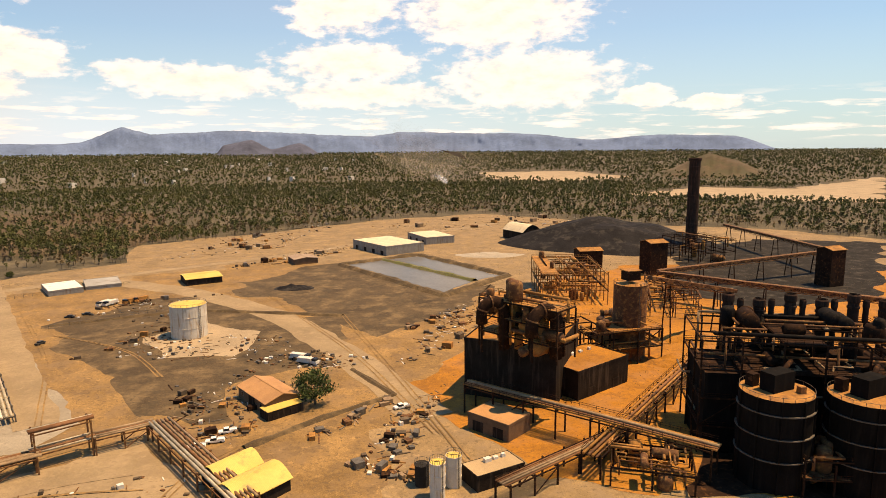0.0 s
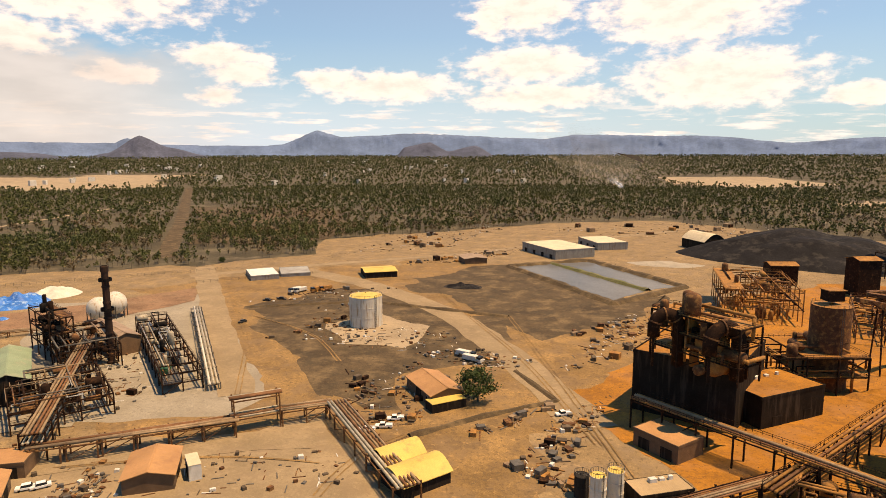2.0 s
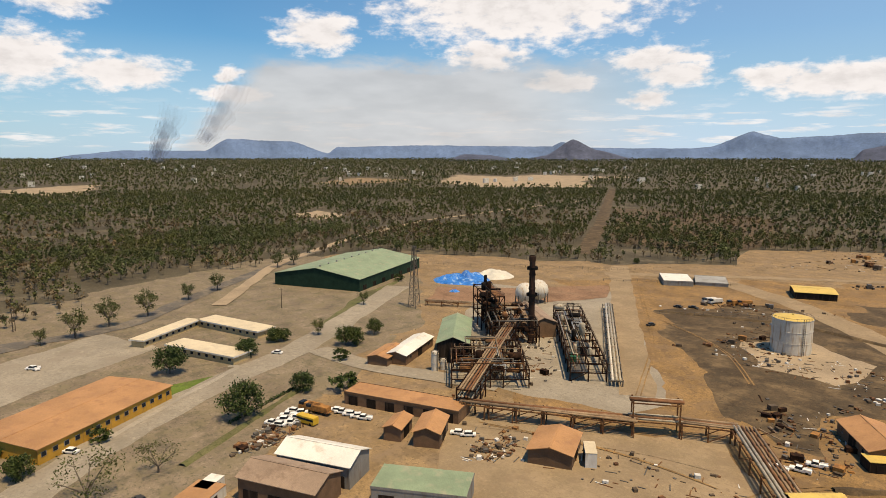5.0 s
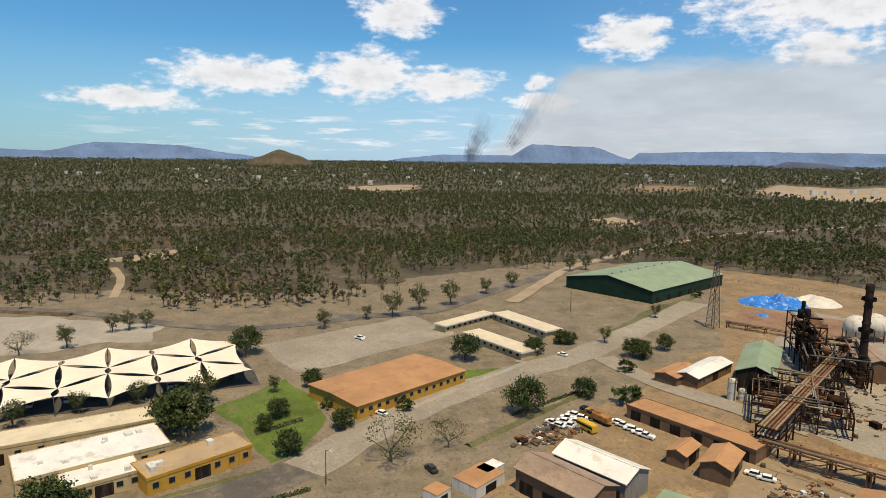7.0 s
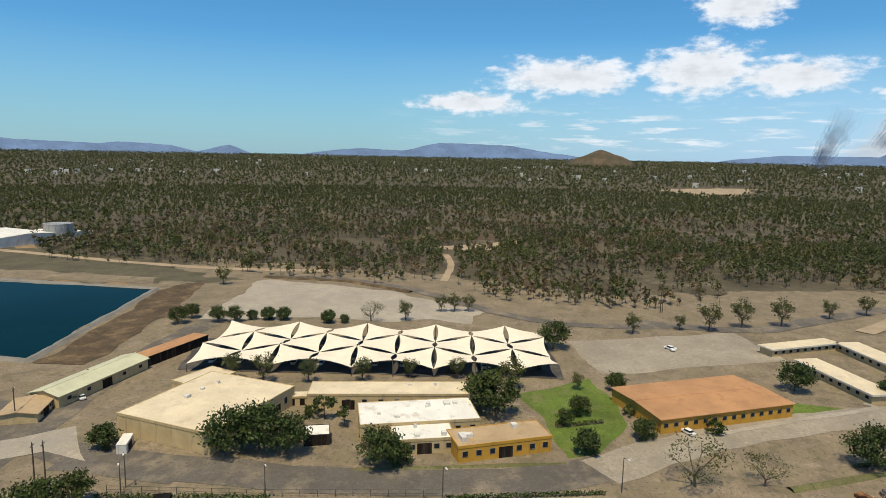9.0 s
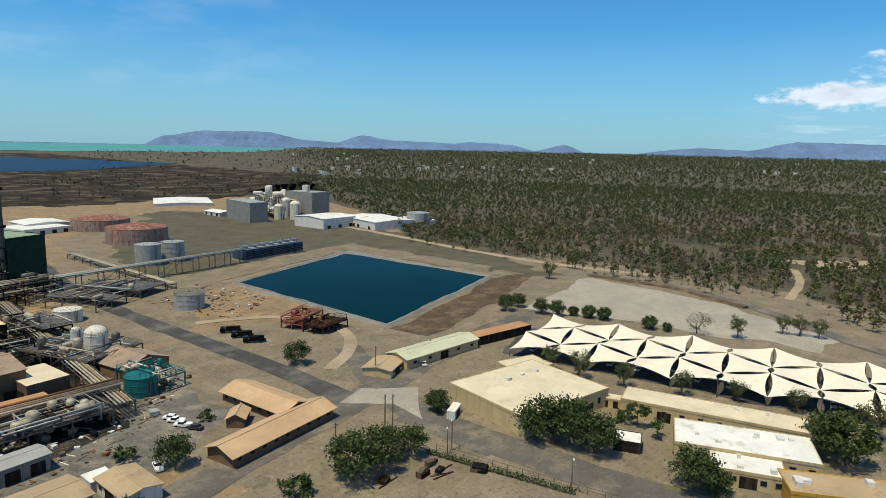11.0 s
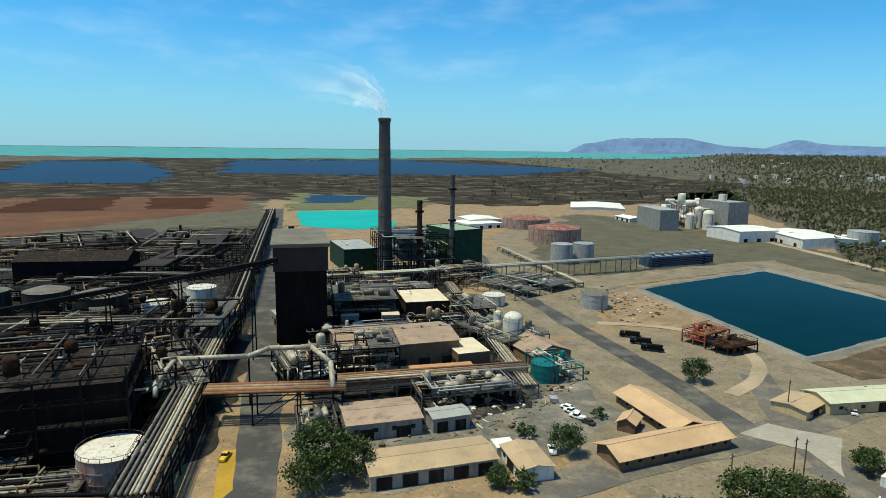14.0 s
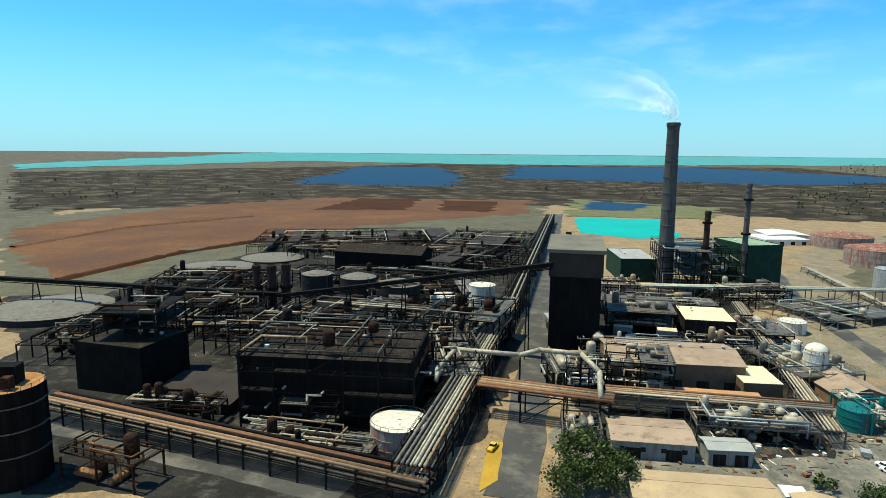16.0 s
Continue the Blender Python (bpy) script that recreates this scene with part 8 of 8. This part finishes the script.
rack("pipe_rack", "dark pipe rack between the tanks", (176.52, -220.39), (59.94, -270.85), 5, [6], 5, "steel_dark", ("pipe_pale", "steel", "pipe_tan"), 12, (.3, .5), 107)
rack("pipe_rack", "pale pipe rack behind the black hall", (205.48, -395.33), (83.5, -374.3), 5, [6], 5, "steel", ("pipe_pale", "steel"), 14, (.3, .5), 108)
flat_building("substation", "small grey flat-roofed substation", (30.21, -285.13, 10.7, 16.91, -160.29), 5, "wall_grey", "roof_grey", 2, 1, .2, "substation")
for x, y in ((1.84, -281.02), (-16.34, -280.55)):
    flat_building("substation", "small pale-roofed box beside the hall", (x, y, 8, 7, 0), 5, "wall_grey", "roof_cream", 0, 1, .2, "substation")

for x, y, L, W, ang in ((22.64, -271.66, 19.88, 44.9, -174.58),):
    root = thing("tower_cap", x, y, 31.36, ang, "brownish head of the black boiler tower", "tower")
    part("cladding", boxes((0, 0, 0, L + 1.2, W + 1.2, 40.95 - 31.36)), "roof_soot", root)
    part("roof", boxes((0, 0, 40.95 - 31.36, L + 3, W + 3, 1.4)), "roof_dim", root)


def berm(label, pts, w, h, material, seed=1):
    """A low bank of pushed-up earth along a line."""
    bm = bmesh.new()
    rows = []
    for (ax, ay), (bx, by) in zip(pts, pts[1:]):
        L = math.hypot(bx - ax, by - ay)
        n = max(2, int(L / 3))
        ux, uy = (bx - ax) / L, (by - ay) / L
        for k in range(n + 1):
            x, y = ax + (bx - ax) * k / n, ay + (by - ay) * k / n
            q = 1 + .5 * noise.noise(Vector((x * .12, y * .12, seed)))
            rows.append([bm.verts.new((x - uy * s * w * q, y + ux * s * w * q, z * h * q)) for s, z in ((-1, 0), (-.35, .9), (.3, 1), (1, 0))])
    for a, b in zip(rows, rows[1:]):
        for j in range(3):
            bm.faces.new((a[j], a[j + 1], b[j + 1], b[j]))
    bmesh.ops.recalc_face_normals(bm, faces=bm.faces)
    ob = part("earth_bank", bm, material)
    tagged(ob, label, "earth bank", "", "structure")


berm("low earth bank round the shallow ponds", [(-72.14, 437.81), (-18.93, 476.67), (40.86, 395.16), (0.1, 340.21), (-72.14, 437.81)], 3.5, 1.6, "dirt_dark", 1)
berm("earth bank between the shallow ponds", [(-45.66, 458.73), (19.16, 378.62)], 2.5, 1.4, "dry_grass", 2)
berm("low earth bank round the tank yard", [(-183.43, 285.13), (-127.48, 312.57), (-49.23, 299.56)], 2, 1.0, "dirt_dark", 3)
berm("earth bank beside the yard road", [(-33.77, 223.09), (-16.46, 198.36), (-36.62, 180.82), (-54.52, 161.47)], 1.6, .9, "dirt_dark", 4)
berm("earth bank along the sand field", [(-348.42, -222.78), (-356.49, -168.11), (-340.48, -120.53)], 2.4, 1.1, "dirt_dark", 6)
berm("stony bank of the deep pond", [(-162.46, -339.71), (-279.82, -392.51), (-295.03, -259.53), (-174.56, -214.11), (-162.46, -339.71)], 2.0, 1.1, "liner", 7)
berm("earth bank in the fields", [(478.7, -383.24), (493.67, -516.31), (439.23, -660.54)], 4, 1.6, "field_orange", 8)
berm("earth bank in the fields", [(332.37, -292.38), (334.04, -403.2), (292.59, -564.54)], 4, 2.0, "field_brown", 9)
berm("dark rough verge of the works road", [(-163.75, 41.31), (-194.69, 87.48)], 1.5, .8, "dry_grass", 10)
berm("dark rough verge of the works road", [(-138.77, -63.94), (-159.83, -12.53)], 1.0, .3, "dry_grass", 11)
heap("rubble_mound", "low heap of pale rubble", 34.68, 473.45, 26, 12, 1.8, "concrete", 11, 0, "rubble", .9)
heap("dirt_mound", "heap of dark dirt in the dry pond", -87.67, 362.34, 12, 7, 2.2, "coal", 12, 0, "mound", .9)
heap("dirt_mound", "heap of orange dust by the furnace", 86.27, 229.28, 12, 8, 2.6, "dirt_orange", 13, 0, "mound", .6)
heap("dirt_mound", "heap of orange dust by the furnace", 105.95, 257.52, 14, 9, 3.4, "dirt_orange", 14, 0, "mound", .6)
heap("dirt_mound", "low sandy heap near the pond", -139.02, -218.41, 9, 6, 1.6, "dirt_office", 15, 0, "mound", .6)
build_weeds()


def debris():
    """Small loose scrap, offcuts and stones over the yards, too many to count."""
    r = random.Random(12)
    yards = (((-24.35, 139.03), (-6.75, 162.03), (-17.15, 184.78), 130), ((-76.53, 232.76), (-43.32, 220.3), (-57.01, 246.93), 150), ((-155.95, 306.17), (-124.02, 303.44), (-117.42, 234.66), 110), ((-138.85, 102.8), (-59.52, 130.21), (-138.02, 124.75), 140), ((-128.18, 238.56), (-56.11, 231.35), (-141.33, 275.52), 200), ((-88.49, 187.17), (-59.53, 161.28), (-72.4, 226.33), 200), ((-213.35, 445.62), (-133.24, 520.91), (-194.94, 629.53), 260), ((-144.6, 421.33), (-88.11, 474.64), (-118.24, 496.1), 140),
             ((-160.36, 52.63), (-174.02, 68.41), (-160.7, 68.79), 160), ((-119.91, 100.29), (-113.58, 110.54), (-128.21, 111.87), 90), ((-20.08, 222.76), (13.15, 260.1), (-1.27, 308.22), 240), ((-152.88, 121.69), (-146.68, 166.86), (-209.67, 184.11), 220), ((-82.13, 660.79), (73.63, 771.36), (46.88, 603.83), 240),
             ((6.15, -158.36), (-47.23, -168.28), (-34.09, -201.27), 260), ((137.22, -499.06), (71.21, -504.92), (106.24, -646.25), 180), ((-106.42, -317.89), (-128.24, -266.35), (-144.52, -351.13), 160), ((-192.02, 292.9), (-158.2, 333.68), (-146.02, 314.29), 90), ((30.56, -218.94), (5.24, -188.18), (17.89, -296.19), 120), ((199.82, -182.37), (112.14, -155.64), (147.04, -213.46), 160))
    made = {k: bmesh.new() for k in ("rust", "timber", "wall_white", "steel")}
    for a, b, c, n in yards:
        for k in range(n):
            u, v = r.random(), r.random()
            x, y = a[0] + (b[0] - a[0]) * u + (c[0] - a[0]) * v, a[1] + (b[1] - a[1]) * u + (c[1] - a[1]) * v
            s = r.uniform(.3, 1.5)
            bm = made[r.choice(("rust", "rust", "timber", "timber", "steel", "steel", "wall_white"))]
            if r.random() < .5:
                box(bm, x, y, 0, s, s * r.uniform(.5, 1), s * r.uniform(.3, .8), r.uniform(0, 180))
            else:
                box(bm, x, y, 0, s * 2.6, .25, .25, r.choice((20, 30, 110, 120)) + r.uniform(-12, 12))
    for k, bm in made.items():
        tagged(part("debris", bm, k), "small scrap and offcuts strewn over the yards", "debris", "", "stuff")


debris()
